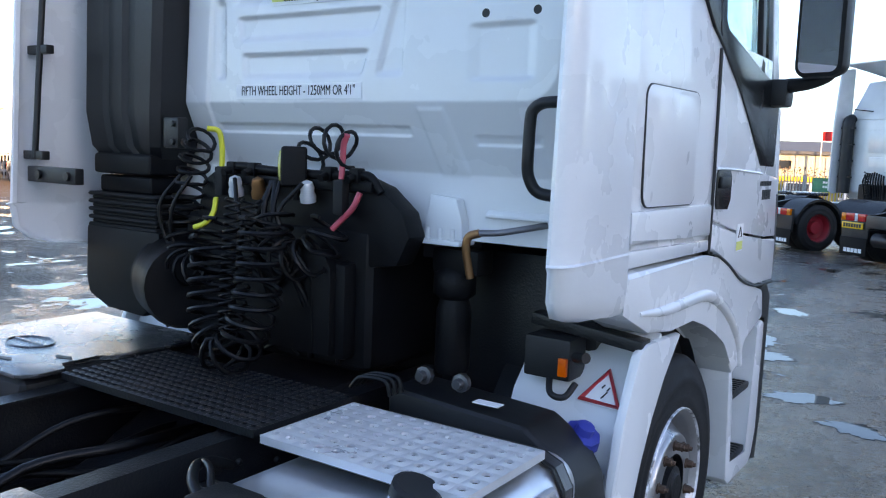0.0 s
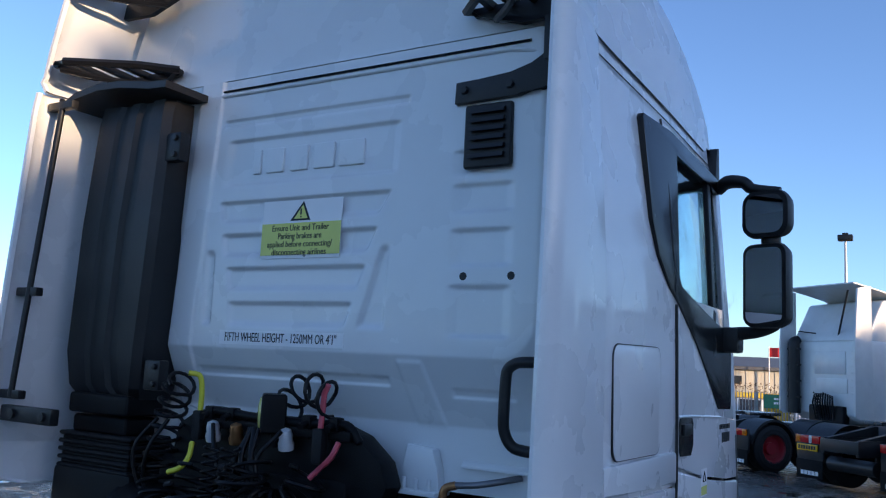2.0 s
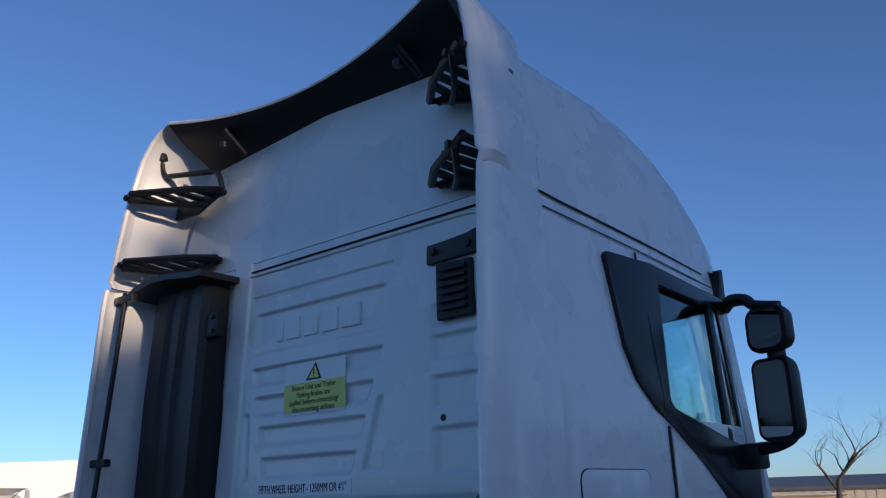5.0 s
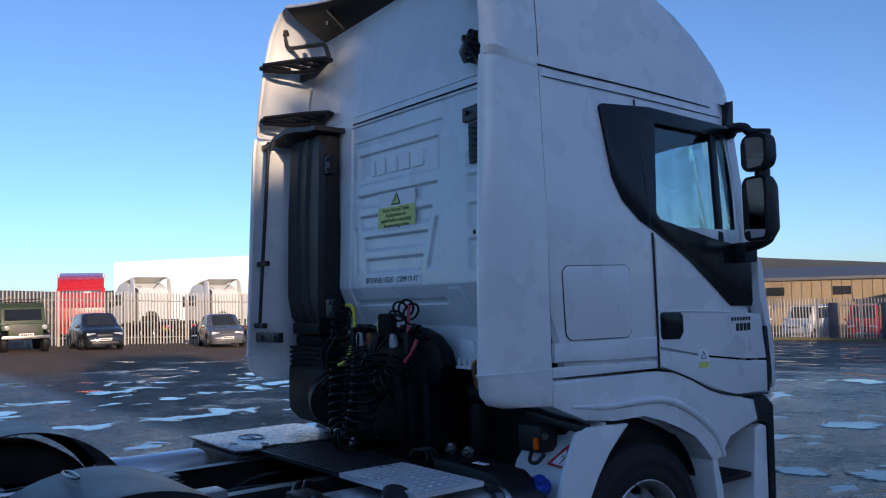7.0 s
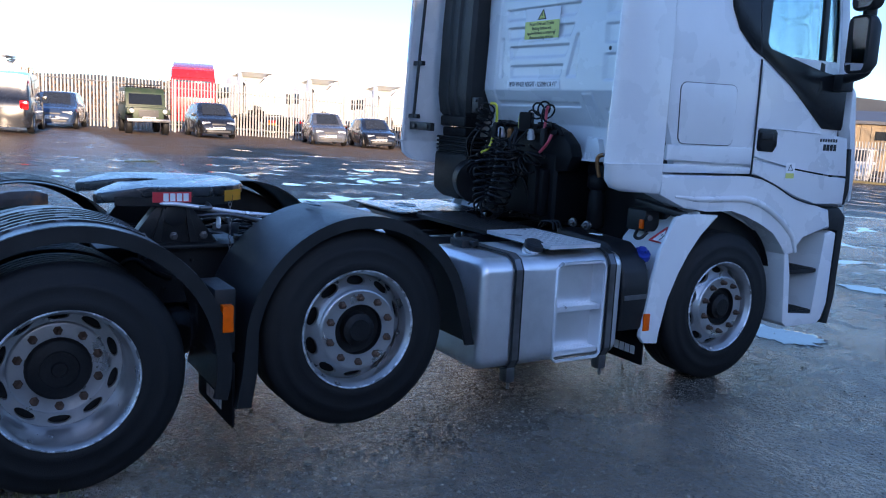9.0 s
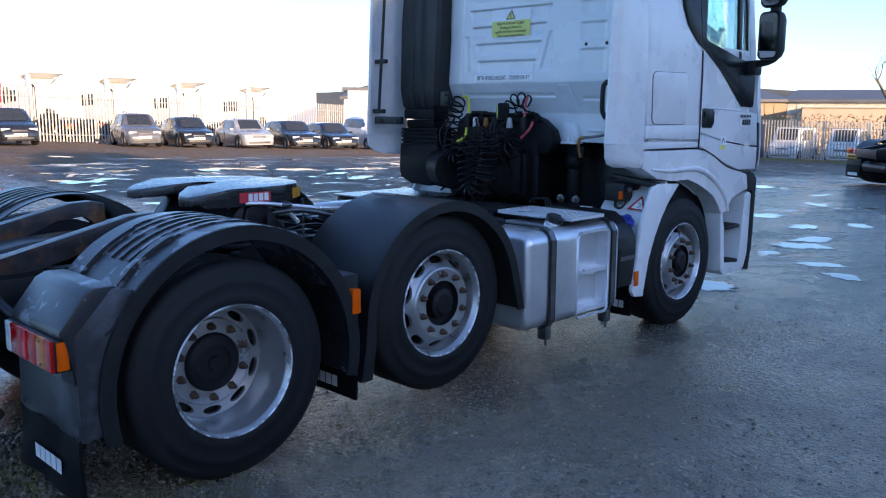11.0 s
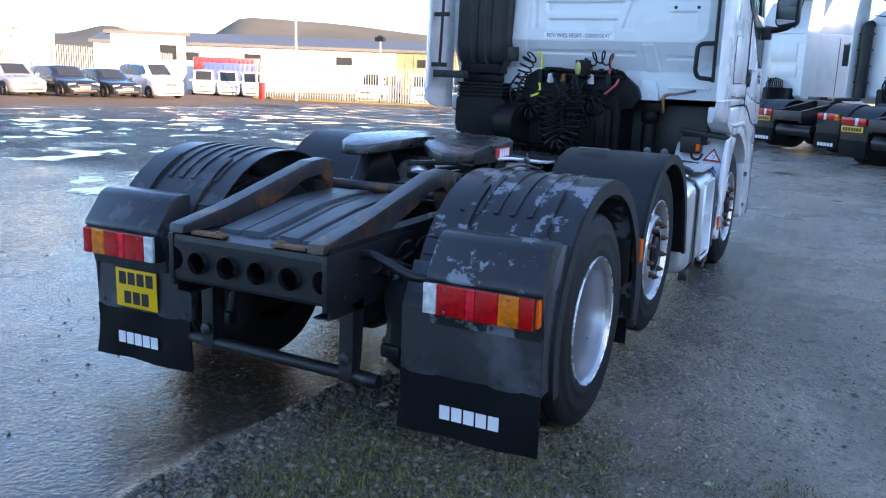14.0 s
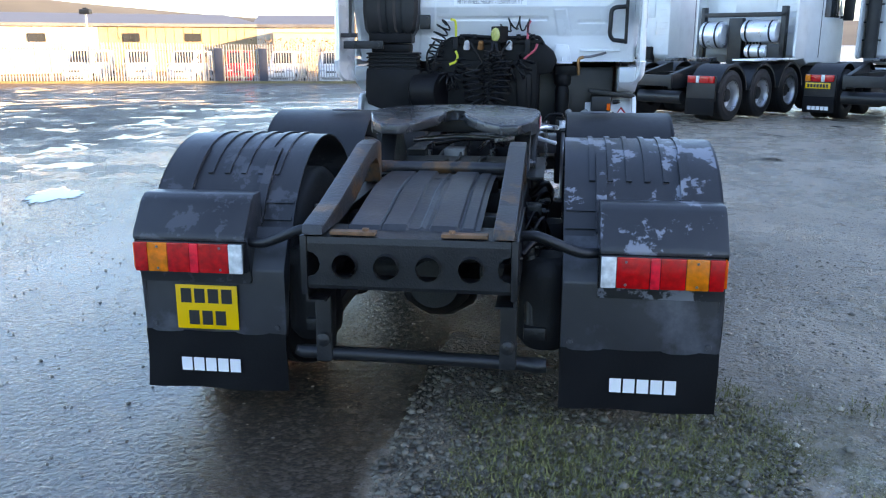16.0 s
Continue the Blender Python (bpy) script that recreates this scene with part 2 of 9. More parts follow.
def tube(bm, pts, r, seg=8, closed=False, cap=True):
    pts = [Vector(p) for p in pts]
    if cap and not closed and 3 <= len(pts) <= 9:
        pts, r = eased(pts, list(r) if isinstance(r, (list, tuple)) else [r] * len(pts))
    n = len(pts)
    rings, u = [], None
    for i, p in enumerate(pts):
        d = (pts[(i + 1) % n] if closed or i < n - 1 else p) - (pts[i - 1] if closed or i else p)
        d.normalize()
        if u is None:
            u = frame_of(d)[0]
        u = (u - d * u.dot(d)).normalized()
        v = d.cross(u)
        rr = r[i] if isinstance(r, (list, tuple)) else r
        rings.append([bm.verts.new(p + (u * math.cos(2 * math.pi * k / seg) + v * math.sin(2 * math.pi * k / seg)) * rr) for k in range(seg)])
    for i in range(n if closed else n - 1):
        a, b = rings[i], rings[(i + 1) % n]
        for k in range(seg):
            bm.faces.new((a[k], a[(k + 1) % seg], b[(k + 1) % seg], b[k])).smooth = True
    if cap and not closed:
        bm.faces.new(rings[0][::-1]), bm.faces.new(rings[-1])
    return bm


def rod(bm, a, b, r, seg=12):
    return tube(bm, [a, b], r, seg)


def revolve(bm, prof, centre, axis=(1, 0, 0), seg=48, skip=None):
    """A profile of (along the axis, radius), turned round the axis through centre."""
    d = Vector(axis).normalized()
    u, v = frame_of(d)
    c = Vector(centre)
    rings = []
    for a, r in prof:
        if r < 1e-5:
            rings.append([bm.verts.new(c + d * a)])
        else:
            rings.append([bm.verts.new(c + d * a + (u * math.cos(2 * math.pi * k / seg) + v * math.sin(2 * math.pi * k / seg)) * r) for k in range(seg)])
    for a, b in zip(rings, rings[1:]):
        for k in range(seg):
            q = (k + 1) % seg
            if len(a) == 1 and len(b) == 1:
                continue
            if len(a) == 1:
                bm.faces.new((a[0], b[q], b[k]))
            elif len(b) == 1:
                bm.faces.new((a[k], a[q], b[0]))
            else:
                bm.faces.new((a[k], a[q], b[q], b[k])).smooth = True
    return bm


def helix(path, R, turns, n=14, start=0.0):
    """Points of a coil round a path of points."""
    path = [Vector(p) for p in path]
    seg = [0.0]
    for a, b in zip(path, path[1:]):
        seg.append(seg[-1] + (b - a).length)
    out, total = [], int(turns * n)
    u = None
    for i in range(total + 1):
        s = seg[-1] * i / total
        k = max(j for j in range(len(seg)) if seg[j] <= s + 1e-9)
        k = min(k, len(path) - 2)
        f = (s - seg[k]) / (seg[k + 1] - seg[k])
        p = path[k].lerp(path[k + 1], f)
        d = (path[min(k + 2, len(path) - 1)] - path[max(k - 1, 0)]).normalized()
        if u is None:
            u = frame_of(d)[0]
        u = (u - d * u.dot(d)).normalized()
        v = d.cross(u)
        a = start + 2 * math.pi * i / n
        out.append(p + (u * math.cos(a) + v * math.sin(a)) * R)
    return out


def arc(c, r, a0, a1, n):
    return [(c[0] + r * math.cos(radians(a0 + (a1 - a0) * i / n)), c[1] + r * math.sin(radians(a0 + (a1 - a0) * i / n))) for i in range(n + 1)]


def holed(bm, nx, ny, fx, hole=0.5, n=12, lip=0.0, drop=0.0, every=None):
    """A sheet of nx by ny cells, each with a round hole; fx(u, v, h) gives the place for u, v in 0..1 at height h."""
    seen = {}

    def V(u, v, h=0.0):
        key = (round(u, 6), round(v, 6), h)
        if key not in seen:
            seen[key] = bm.verts.new(fx(u, v, h))
        return seen[key]
    for i in range(nx):
        for j in range(ny):
            cu, cv = (i + 0.5) / nx, (j + 0.5) / ny
            if every and not every(i, j):
                bm.faces.new([V(i / nx, j / ny), V((i + 1) / nx, j / ny), V((i + 1) / nx, (j + 1) / ny), V(i / nx, (j + 1) / ny)])
                continue
            out, rim, low = [], [], []
            for k in range(n):
                a = 2 * math.pi * (k + 0.5 * (n % 8 != 0)) / n
                c, s = math.cos(a), math.sin(a)
                m = max(abs(c), abs(s))
                out.append(V(cu + 0.5 * c / m / nx, cv + 0.5 * s / m / ny))
                rim.append(V(cu + 0.5 * hole * c / nx, cv + 0.5 * hole * s / ny, lip))
                if drop:
                    low.append(V(cu + 0.5 * hole * 0.96 * c / nx, cv + 0.5 * hole * 0.96 * s / ny, -drop))
            for k in range(n):
                q = (k + 1) % n
                bm.faces.new((out[k], out[q], rim[q], rim[k]))
                if drop:
                    bm.faces.new((rim[k], rim[q], low[q], low[k]))
    return bm


def words(text, size, material, parent, m, name="lettering", depth=0.0008, align="CENTER", width=None):
    cu = bpy.data.curves.new(name, "FONT")
    cu.body, cu.size, cu.align_x, cu.align_y, cu.extrude, cu.resolution_u = text, size, align, "CENTER", depth, 3
    tmp = bpy.data.objects.new(name, cu)
    scene.collection.objects.link(tmp)
    dg = bpy.context.evaluated_depsgraph_get()
    me = bpy.data.meshes.new_from_object(tmp.evaluated_get(dg))
    bpy.data.objects.remove(tmp)
    if width:
        xs = [v.co.x for v in me.vertices]
        k = width / max(1e-6, max(xs) - min(xs))
        for v in me.vertices:
            v.co.x *= k
    me.materials.clear()
    me.materials.append(material)
    ob = new(name, me)
    ob.parent = parent
    ob.matrix_basis = m
    return ob


# writing on a plane that faces -y, and on one that faces +x
BACK = Matrix(((1, 0, 0), (0, 0, -1), (0, 1, 0))).to_4x4()
SIDE = Matrix(((0, 0, 1), (1, 0, 0), (0, 1, 0))).to_4x4()


def at(x, y, z, turn=Matrix()):
    return Matrix.Translation((x, y, z)) @ turn


def bars(parent, m, width, height, n, material, name="lettering", gap=0.25):
    """Plain bars in place of writing that is not to be read: n upright blocks in one row, on a local xy plane."""
    w = width / (n + (n - 1) * gap)
    bm = B()
    box(bm, -w / 2, w / 2, -height / 2, height / 2, 0, 0.0015)
    first = part(name, bm, material, parent, smooth=0)
    for i in range(n):
        place = m @ Matrix.Translation((-width / 2 + w / 2 + i * w * (1 + gap), 0, 0))
        if i:
            again(first, place, parent)
        else:
            first.matrix_basis = place

# ---------------------------------------------------------------- the tractor unit
truck = thing("tractor_unit", "white three-axle tractor unit with black chassis, parked on a wet yard", "truck")


def tyre_profile(w, R, r, rings=4):
    """Half-open tyre section across x from 0 (outer side) inwards; radius R, bead r."""
    p = [(-0.005, r), (0.006, r + 0.02), (0.012, r + 0.06), (0.008, r + 0.065), (0.016, r + 0.11), (0.012, R - 0.075), (0.006, R - 0.07), (0.004, R - 0.04), (-0.012, R - 0.012), (-0.03, R)]
    step = (w - 0.06) / (rings + 1)
    x = -0.03
    for i in range(rings):
        x -= step
        p += [(x + 0.006, R), (x + 0.004, R - 0.013), (x - 0.004, R - 0.013), (x - 0.006, R)]
    p += [(-w + 0.03, R), (-w + 0.012, R - 0.012), (-w - 0.004, R - 0.04), (-w - 0.012, r + 0.1), (-w, r)]
    return p


def rim_disc(bm, c, sx, prof, nh, rh, r0, r1, seg=10):
    """The pierced disc of a wheel: nh round hand holes between radii r0 and r1; prof(r) gives the place along the axle."""
    def fx(u, v, h):
        a = 2 * math.pi * u
        r = r0 + (r1 - r0) * v
        return (c[0] + sx * (prof(r) + h), c[1] + r * math.cos(a), c[2] + r * math.sin(a))
    holed(bm, nh * 1, 1, fx, rh, 16, 0.0, 0.02)


def wheel_front_kind(parent, c, sx, name_label=""):
    """A steering or tag wheel: the disc bulges outwards, the hub stands proud. c is the outer face of the tyre."""
    x, y, z = c
    bm = B()
    revolve(bm, [(sx * a, r) for a, r in [(-0.02, 0.285), (0.004, 0.30), (0.010, 0.306), (0.004, 0.309), (-0.012, 0.296), (-0.03, 0.29), (-0.05, 0.283), (-0.12, 0.28), (-0.28, 0.28)]], c, seg=60)
    rim_disc(bm, c, sx, lambda r: -0.085 + (0.28 - r) / 0.065 * 0.07, 10, 0.66, 0.28, 0.215)
    revolve(bm, [(sx * a, r) for a, r in [(-0.015, 0.215), (-0.002, 0.209), (0.003, 0.20), (0.001, 0.195), (0.001, 0.13)]], c, seg=48)
    bmesh.ops.remove_doubles(bm, verts=bm.verts, dist=0.0004)
    rim = part("wheel", bm, silver, parent, name_label or "silver steel wheel with ten hand holes")
    bm = B()
    revolve(bm, [(sx * a, r) for a, r in tyre_profile(0.30, 0.51, 0.295)], (x, y, z), seg=72)
    part("tyre", bm, rubber, rim)
    bm = B()
    revolve(bm, [(sx * a, r) for a, r in [(-0.01, 0.136), (0.003, 0.131), (-0.03, 0.126), (-0.035, 0.09), (0.006, 0.085), (0.012, 0.06), (0.02, 0.055), (0.022, 0.0)]], c, seg=32)
    part("hub_cap", bm, hub_black, rim)
    bm = B()
    revolve(bm, [(sx * a, r) for a, r in [(-0.10, 0.12), (-0.105, 0.272), (-0.14, 0.276), (-0.14, 0.0)]], c, seg=40)
    part("brake_drum", bm, hub_black, rim)
    bm = B()
    revolve(bm, [(sx * a, r) for a, r in [(0.003, 0.300), (0.011, 0.3035), (0.0135, 0.307), (0.011, 0.3105), (0.004, 0.311)]], c, seg=72)
    part("rim_edge", bm, rim_edge_m, rim, "worn bare rim edge")
    first = None
    for k in range(10):
        a = 2 * math.pi * (k + 0.5) / 10
        p = (x + sx * 0.0, y + 0.168 * math.cos(a), z + 0.168 * math.sin(a))
        if first is None:
            bm = B()
            revolve(bm, [(0, 0.021), (sx * 0.006, 0.021), (sx * 0.007, 0.0165), (sx * 0.028, 0.015), (sx * 0.031, 0.009), (sx * 0.04, 0.008), (sx * 0.04, 0)], (0, 0, 0), seg=6)
            first = part("wheel_nut", bm, nut, rim)
            first.location = p
        else:
            again(first, Matrix.Translation(p), rim)
    return rim


def wheel_rear_kind(parent, c, sx):
    """A twin wheel: outer rim deep dished, hub sunk, two tyres."""
    x, y, z = c
    bm = B()
    revolve(bm, [(sx * a, r) for a, r in [(-0.012, 0.29), (0.006, 0.30), (0.012, 0.307), (0.005, 0.309), (-0.008, 0.297), (-0.03, 0.291), (-0.055, 0.288), (-0.075, 0.281), (-0.13, 0.278), (-0.195, 0.275), (-0.208, 0.27)]], c, seg=60)
    rim_disc(bm, c, sx, lambda r: -0.208 + (r - 0.27) * 0.10, 10, 0.66, 0.27, 0.212)
    revolve(bm, [(sx * a, r) for a, r in [(-0.2138, 0.212), (-0.205, 0.207), (-0.203, 0.20), (-0.203, 0.12)]], c, seg=48)
    bmesh.ops.remove_doubles(bm, verts=bm.verts, dist=0.0004)
    rim = part("wheel", bm, silver, parent, "silver dished drive wheel, worn at the rim")
    for k in range(2):
        bm = B()
        revolve(bm, [(sx * a, r) for a, r in tyre_profile(0.29, 0.51, 0.295)], (x - sx * 0.33 * k, y, z), seg=72)
        part("tyre", bm, rubber, rim)
    bm = B()
    revolve(bm, [(sx * a, r) for a, r in [(-0.21, 0.142), (-0.185, 0.138), (-0.175, 0.124), (-0.170, 0.085), (-0.178, 0.08), (-0.178, 0.035), (-0.168, 0.03), (-0.168, 0)]], c, seg=32)
    part("hub_cap", bm, hub_black, rim)
    bm = B()
    revolve(bm, [(sx * a, r) for a, r in [(-0.23, 0.12), (-0.245, 0.268), (-0.28, 0.27), (-0.28, 0.0)]], c, seg=40)
    part("brake_drum", bm, hub_black, rim)
    bm = B()
    revolve(bm, [(sx * a, r) for a, r in [(0.003, 0.300), (0.011, 0.3035), (0.0135, 0.307), (0.011, 0.3105), (0.004, 0.311)]], c, seg=72)
    part("rim_edge", bm, rim_edge_m, rim, "worn bare rim edge")
    first = None
    for k in range(10):
        a = 2 * math.pi * (k + 0.5) / 10
        p = (x - sx * 0.204, y + 0.172 * math.cos(a), z + 0.172 * math.sin(a))
        if first is None:
            bm = B()
            revolve(bm, [(0, 0.021), (sx * 0.006, 0.021), (sx * 0.007, 0.0165), (sx * 0.03, 0.015), (sx * 0.034, 0.009), (sx * 0.046, 0.008), (sx * 0.046, 0)], (0, 0, 0), seg=6)
            first = part("wheel_nut", bm, nut, rim)
            first.location = p
        else:
            again(first, Matrix.Translation(p), rim)
    return rim


AX_R, AX_M, AX_F = 0.767, 2.155, 4.885
for sx in (1, -1):
    wheel_rear_kind(truck, (sx * 1.235, AX_R, 0.505), sx)
    wheel_front_kind(truck, (sx * 1.195, AX_M, 0.593), sx, "silver wheel of the lifted middle axle")
    wheel_front_kind(truck, (sx * 1.20, AX_F, 0.503), sx)
# axles
bm = B()
rod(bm, (-0.95, AX_R, 0.505), (0.95, AX_R, 0.505), 0.085, 16)
revolve(bm, [(-0.2, 0.09), (-0.17, 0.17), (-0.06, 0.235), (0.06, 0.235), (0.17, 0.17), (0.2, 0.09)], (0, AX_R, 0.505), seg=24)
revolve(bm, [(-0.17, 0.0), (-0.17, 0.12), (-0.1, 0.17), (0, 0.19)], (0, AX_R - 0.12, 0.505), axis=(0, 1, 0), seg=20)
part("drive_axle", bm, chassis, truck)
for y, z in ((AX_M, 0.56), (AX_F, 0.47)):
    bm = B()
    box(bm, -0.95, 0.95, y - 0.055, y + 0.055, z - 0.06, z + 0.06, 0.02)
    part("axle_beam", bm, chassis, truck)

# chassis rails: open channels with the flanges inwards
for sx in (1, -1):
    bm = B()
    x0, x1, t = 0.34 * sx, 0.42 * sx, 0.009 * sx
    prism(bm, [(x1, 0.62), (x1, 0.925), (x0, 0.925), (x0, 0.916), (x1 - t, 0.916), (x1 - t, 0.629), (x0, 0.629), (x0, 0.62)], "y", -0.22, 6.1)
    rail = part("chassis_rail", bm, chassis, truck)
    bm = B()
    revolve(bm, [(0, 0.011), (sx * 0.008, 0.011), (sx * 0.012, 0.006), (sx * 0.012, 0)], (0, 0, 0), seg=6)
    bolt = part("rail_bolt", bm, chassis, rail)
    for i in range(58):
        m = Matrix.Translation((x1, -0.12 + i * 0.075 + 0.02 * math.sin(i * 7.1), 0.70 + 0.15 * ((i * 37) % 5) / 4))
        if i:
            again(bolt, m, rail)
        else:
            bolt.matrix_basis = m
# rear cross beam with its four holes
bm = B()


def beam_at(u, v, h):
    return (-0.33 + 0.66 * u, -0.245 + h * -1.0, 0.70 + 0.17 * v)


holed(bm, 4, 1, beam_at, 0.60, 24, 0.0, -0.03)
prism(bm, [(-0.245, 0.87), (-0.24, 0.895), (-0.20, 0.90), (-0.02, 0.90), (-0.02, 0.894), (-0.19, 0.894), (-0.23, 0.885), (-0.235, 0.87)], "x", -0.40, 0.40)
prism(bm, [(-0.245, 0.70), (-0.24, 0.685), (-0.05, 0.685), (-0.05, 0.693), (-0.232, 0.693), (-0.237, 0.70)], "x", -0.40, 0.40)
for sx in (1, -1):
    # notched ends
    pts = [(sx * 0.33, 0.70), (sx * 0.40, 0.70), (sx * 0.40, 0.725)] + [(sx * (0.40 - 0.05 * math.sin(radians(a))), 0.785 - 0.052 * math.cos(radians(a))) for a in range(0, 181, 30)] + [(sx * 0.40, 0.87), (sx * 0.33, 0.87)]
    prism(bm, pts, "y", -0.245, -0.237)
part("rear_cross_beam", bm, chassis, truck, "black rear beam pierced by four round holes")
for sx in (1, -1):
    bm = B()
    prism(bm, [(-0.25, 0.66), (0.45, 0.66), (0.45, 0.90), (-0.25, 0.90)], "x", sx * 0.402, sx * 0.428, 0.004)
    part("rail_end_plate", bm, chassis, truck)
for y in (0.35, 0.98, 1.75, 2.55, 3.9):
    bm = B()
    box(bm, -0.37, 0.37, y - 0.05, y + 0.05, 0.66, 0.88, 0.015)
    part("cross_member", bm, chassis, truck)
# ramps of rusty box steel, on top of the rails
for sx in (1, -1):
    bm = B()
    top = [(-0.262, 0.905), (-0.25, 0.945), (0.02, 0.985), (0.70, 1.145), (0.83, 1.15), (0.90, 1.13)]
    low = [(0.905, 0.93), (0.85, 0.93), (0.84, 1.03), (0.78, 1.075), (0.62, 1.06), (0.50, 1.0), (0.30, 0.94), (0.05, 0.905)]
    a, b = sorted((sx * 0.332, sx * 0.415))
    prism(bm, top + low, "x", a, b, 0.008)
    ramp = part("coupling_ramp", bm, rust, truck, "sloping coupling ramp of rusty steel")
    bm = B()
    c, d = sorted((sx * 0.13, sx * 0.31))
    box(bm, c, d, -0.235, -0.19, 0.902, 0.917, 0.003)
    revolve(bm, [(0, 0.014), (0.011, 0.014), (0.012, 0)], (sx * 0.17, -0.212, 0.917), axis=(0, 0, 1), seg=6)
    part("foot_strap", bm, brown_rust, ramp)
bm = B()
rod(bm, (-0.40, 0.93, 1.0), (0.40, 0.93, 1.0), 0.032, 16)
part("ramp_tie_bar", bm, rust, truck)
# black inner cover between the ramps
bm = B()
line = [(-0.14, 0.86), (-0.10, 0.905), (0.10, 0.935), (0.35, 0.975), (0.60, 0.99), (0.80, 0.985), (0.90, 0.95), (0.92, 0.88)]


def cover_fold(x):
    """Height of the pressed planks across the cover."""
    z = 0.0
    for x0, w, h in ((-0.20, 0.07, 0.012), (-0.075, 0.055, 0.016), (0.035, 0.012, 0.008), (0.125, 0.06, 0.016), (0.22, 0.03, 0.010)):
        z += h * min(1.0, max(0.0, (w - abs(x - x0)) / 0.008))
    return z


cols = [-0.27 + 0.0054 * k for k in range(101)]
for down in (0.0, 0.006):
    grid = [[bm.verts.new((x, y, z - down + cover_fold(x) * (0.3 if n_ in (0, 7) else 1.0) + 0.004 * noise.noise(Vector((x * 5, y * 4, 2))))) for x in cols] for n_, (y, z) in enumerate(line)]
    for a, b in zip(grid, grid[1:]):
        for k in range(100):
            bm.faces.new((a[k], a[k + 1], b[k + 1], b[k]) if not down else (a[k], b[k], b[k + 1], a[k + 1]))
cover = part("inner_wheel_cover", bm, cover_plastic, truck, "ribbed black plastic cover between the ramps")
bars(cover, at(0, 0.62, 0.992, Matrix.Rotation(radians(2), 4, "X")), 0.2, 0.03, 5, plastic, "raised_logo")
# underrun bar and its hangers
bm = B()
tube(bm, [(-0.53, -0.03, 0.34), (-0.50, -0.02, 0.33), (0.44, -0.02, 0.32), (0.50, -0.03, 0.318), (0.545, -0.03, 0.32)], [0.02, 0.03, 0.03, 0.037, 0.03], 14)
under = part("underrun_bar", bm, chassis, truck, "round black underrun bar")
for x in (-0.40, 0.385):
    bm = B()
    prism(bm, [(-0.06, 0.30), (0.02, 0.30), (0.03, 0.42), (0.05, 0.69), (-0.05, 0.69), (-0.045, 0.42)], "x", x - 0.035, x + 0.035, 0.01)
    revolve(bm, [(0, 0.03), (-0.02, 0.03), (-0.024, 0.016), (-0.03, 0.0)], (x, -0.045, 0.40), axis=(0, 1, 0), seg=12)
    part("hanger", bm, chassis, under)
# air springs and dampers by the drive axle
for sx in (1, -1):
    for y in (0.42, 1.12):
        bm = B()
        revolve(bm, [(0.30, 0.0), (0.30, 0.09), (0.34, 0.12), (0.42, 0.125), (0.50, 0.115), (0.56, 0.13), (0.64, 0.135), (0.70, 0.12), (0.72, 0.08), (0.72, 0)], (sx * 0.53, y - 0.13, 0.0), axis=(0, 0, 1), seg=24)
        part("air_spring", bm, rubber, truck)
    bm = B()
    rod(bm, (sx * 0.475, 0.20, 0.38), (sx * 0.46, 0.26, 0.80), 0.030, 12)
    rod(bm, (sx * 0.466, 0.235, 0.58), (sx * 0.459, 0.262, 0.78), 0.040, 14)
    part("damper", bm, chassis, truck)
    bm = B()
    prism(bm, [(0.15, 0.36), (1.30, 0.36), (1.34, 0.44), (0.85, 0.45), (0.7, 0.45), (0.15, 0.42)], "x", sx * 0.44, sx * 0.54, 0.01)
    part("trailing_arm", bm, chassis, truck)
    # stay from the rail out to the mudguard
    bm = B()
    tube(bm, [(sx * 0.42, 0.02, 0.86), (sx * 0.50, 0.0, 0.865), (sx * 0.66, 0.02, 0.80), (sx * 0.76, 0.06, 0.79)], 0.022, 10)
    part("mudguard_stay", bm, chassis, truck)
    # brackets, valves and looped lines between rail and mudguard
    random.seed(40 + sx)
    for k in range(10):
        y0 = 0.10 + k * 0.115
        bm = B()
        tube(bm, [(sx * 0.43, y0, 0.70 + random.uniform(0, 0.16)), (sx * (0.47 + random.uniform(0, 0.05)), y0 + 0.06, 0.78 + random.uniform(0, 0.14)), (sx * (0.49 + random.uniform(0, 0.06)), y0 + 0.16, 0.72 + random.uniform(-0.06, 0.12)), (sx * 0.44, y0 + 0.26, 0.66 + random.uniform(0, 0.12))], random.choice((0.008, 0.011, 0.015)), 8)
        part("hose", bm, hose_m, truck)
    for y0, z0, d in ((0.16, 0.74, 0.05), (0.62, 0.80, 0.07), (0.98, 0.74, 0.06), (1.22, 0.84, 0.05)):
        bm = B()
        box(bm, *sorted((sx * 0.428, sx * (0.43 + d))), y0, y0 + 0.075, z0, z0 + 0.07, 0.008)
        revolve(bm, [(0, 0.018), (sx * 0.02, 0.018), (sx * 0.022, 0.010), (sx * 0.035, 0.010), (sx * 0.035, 0)], (sx * (0.43 + d), y0 + 0.04, z0 + 0.035), seg=10)
        part("valve_block", bm, chassis, truck)
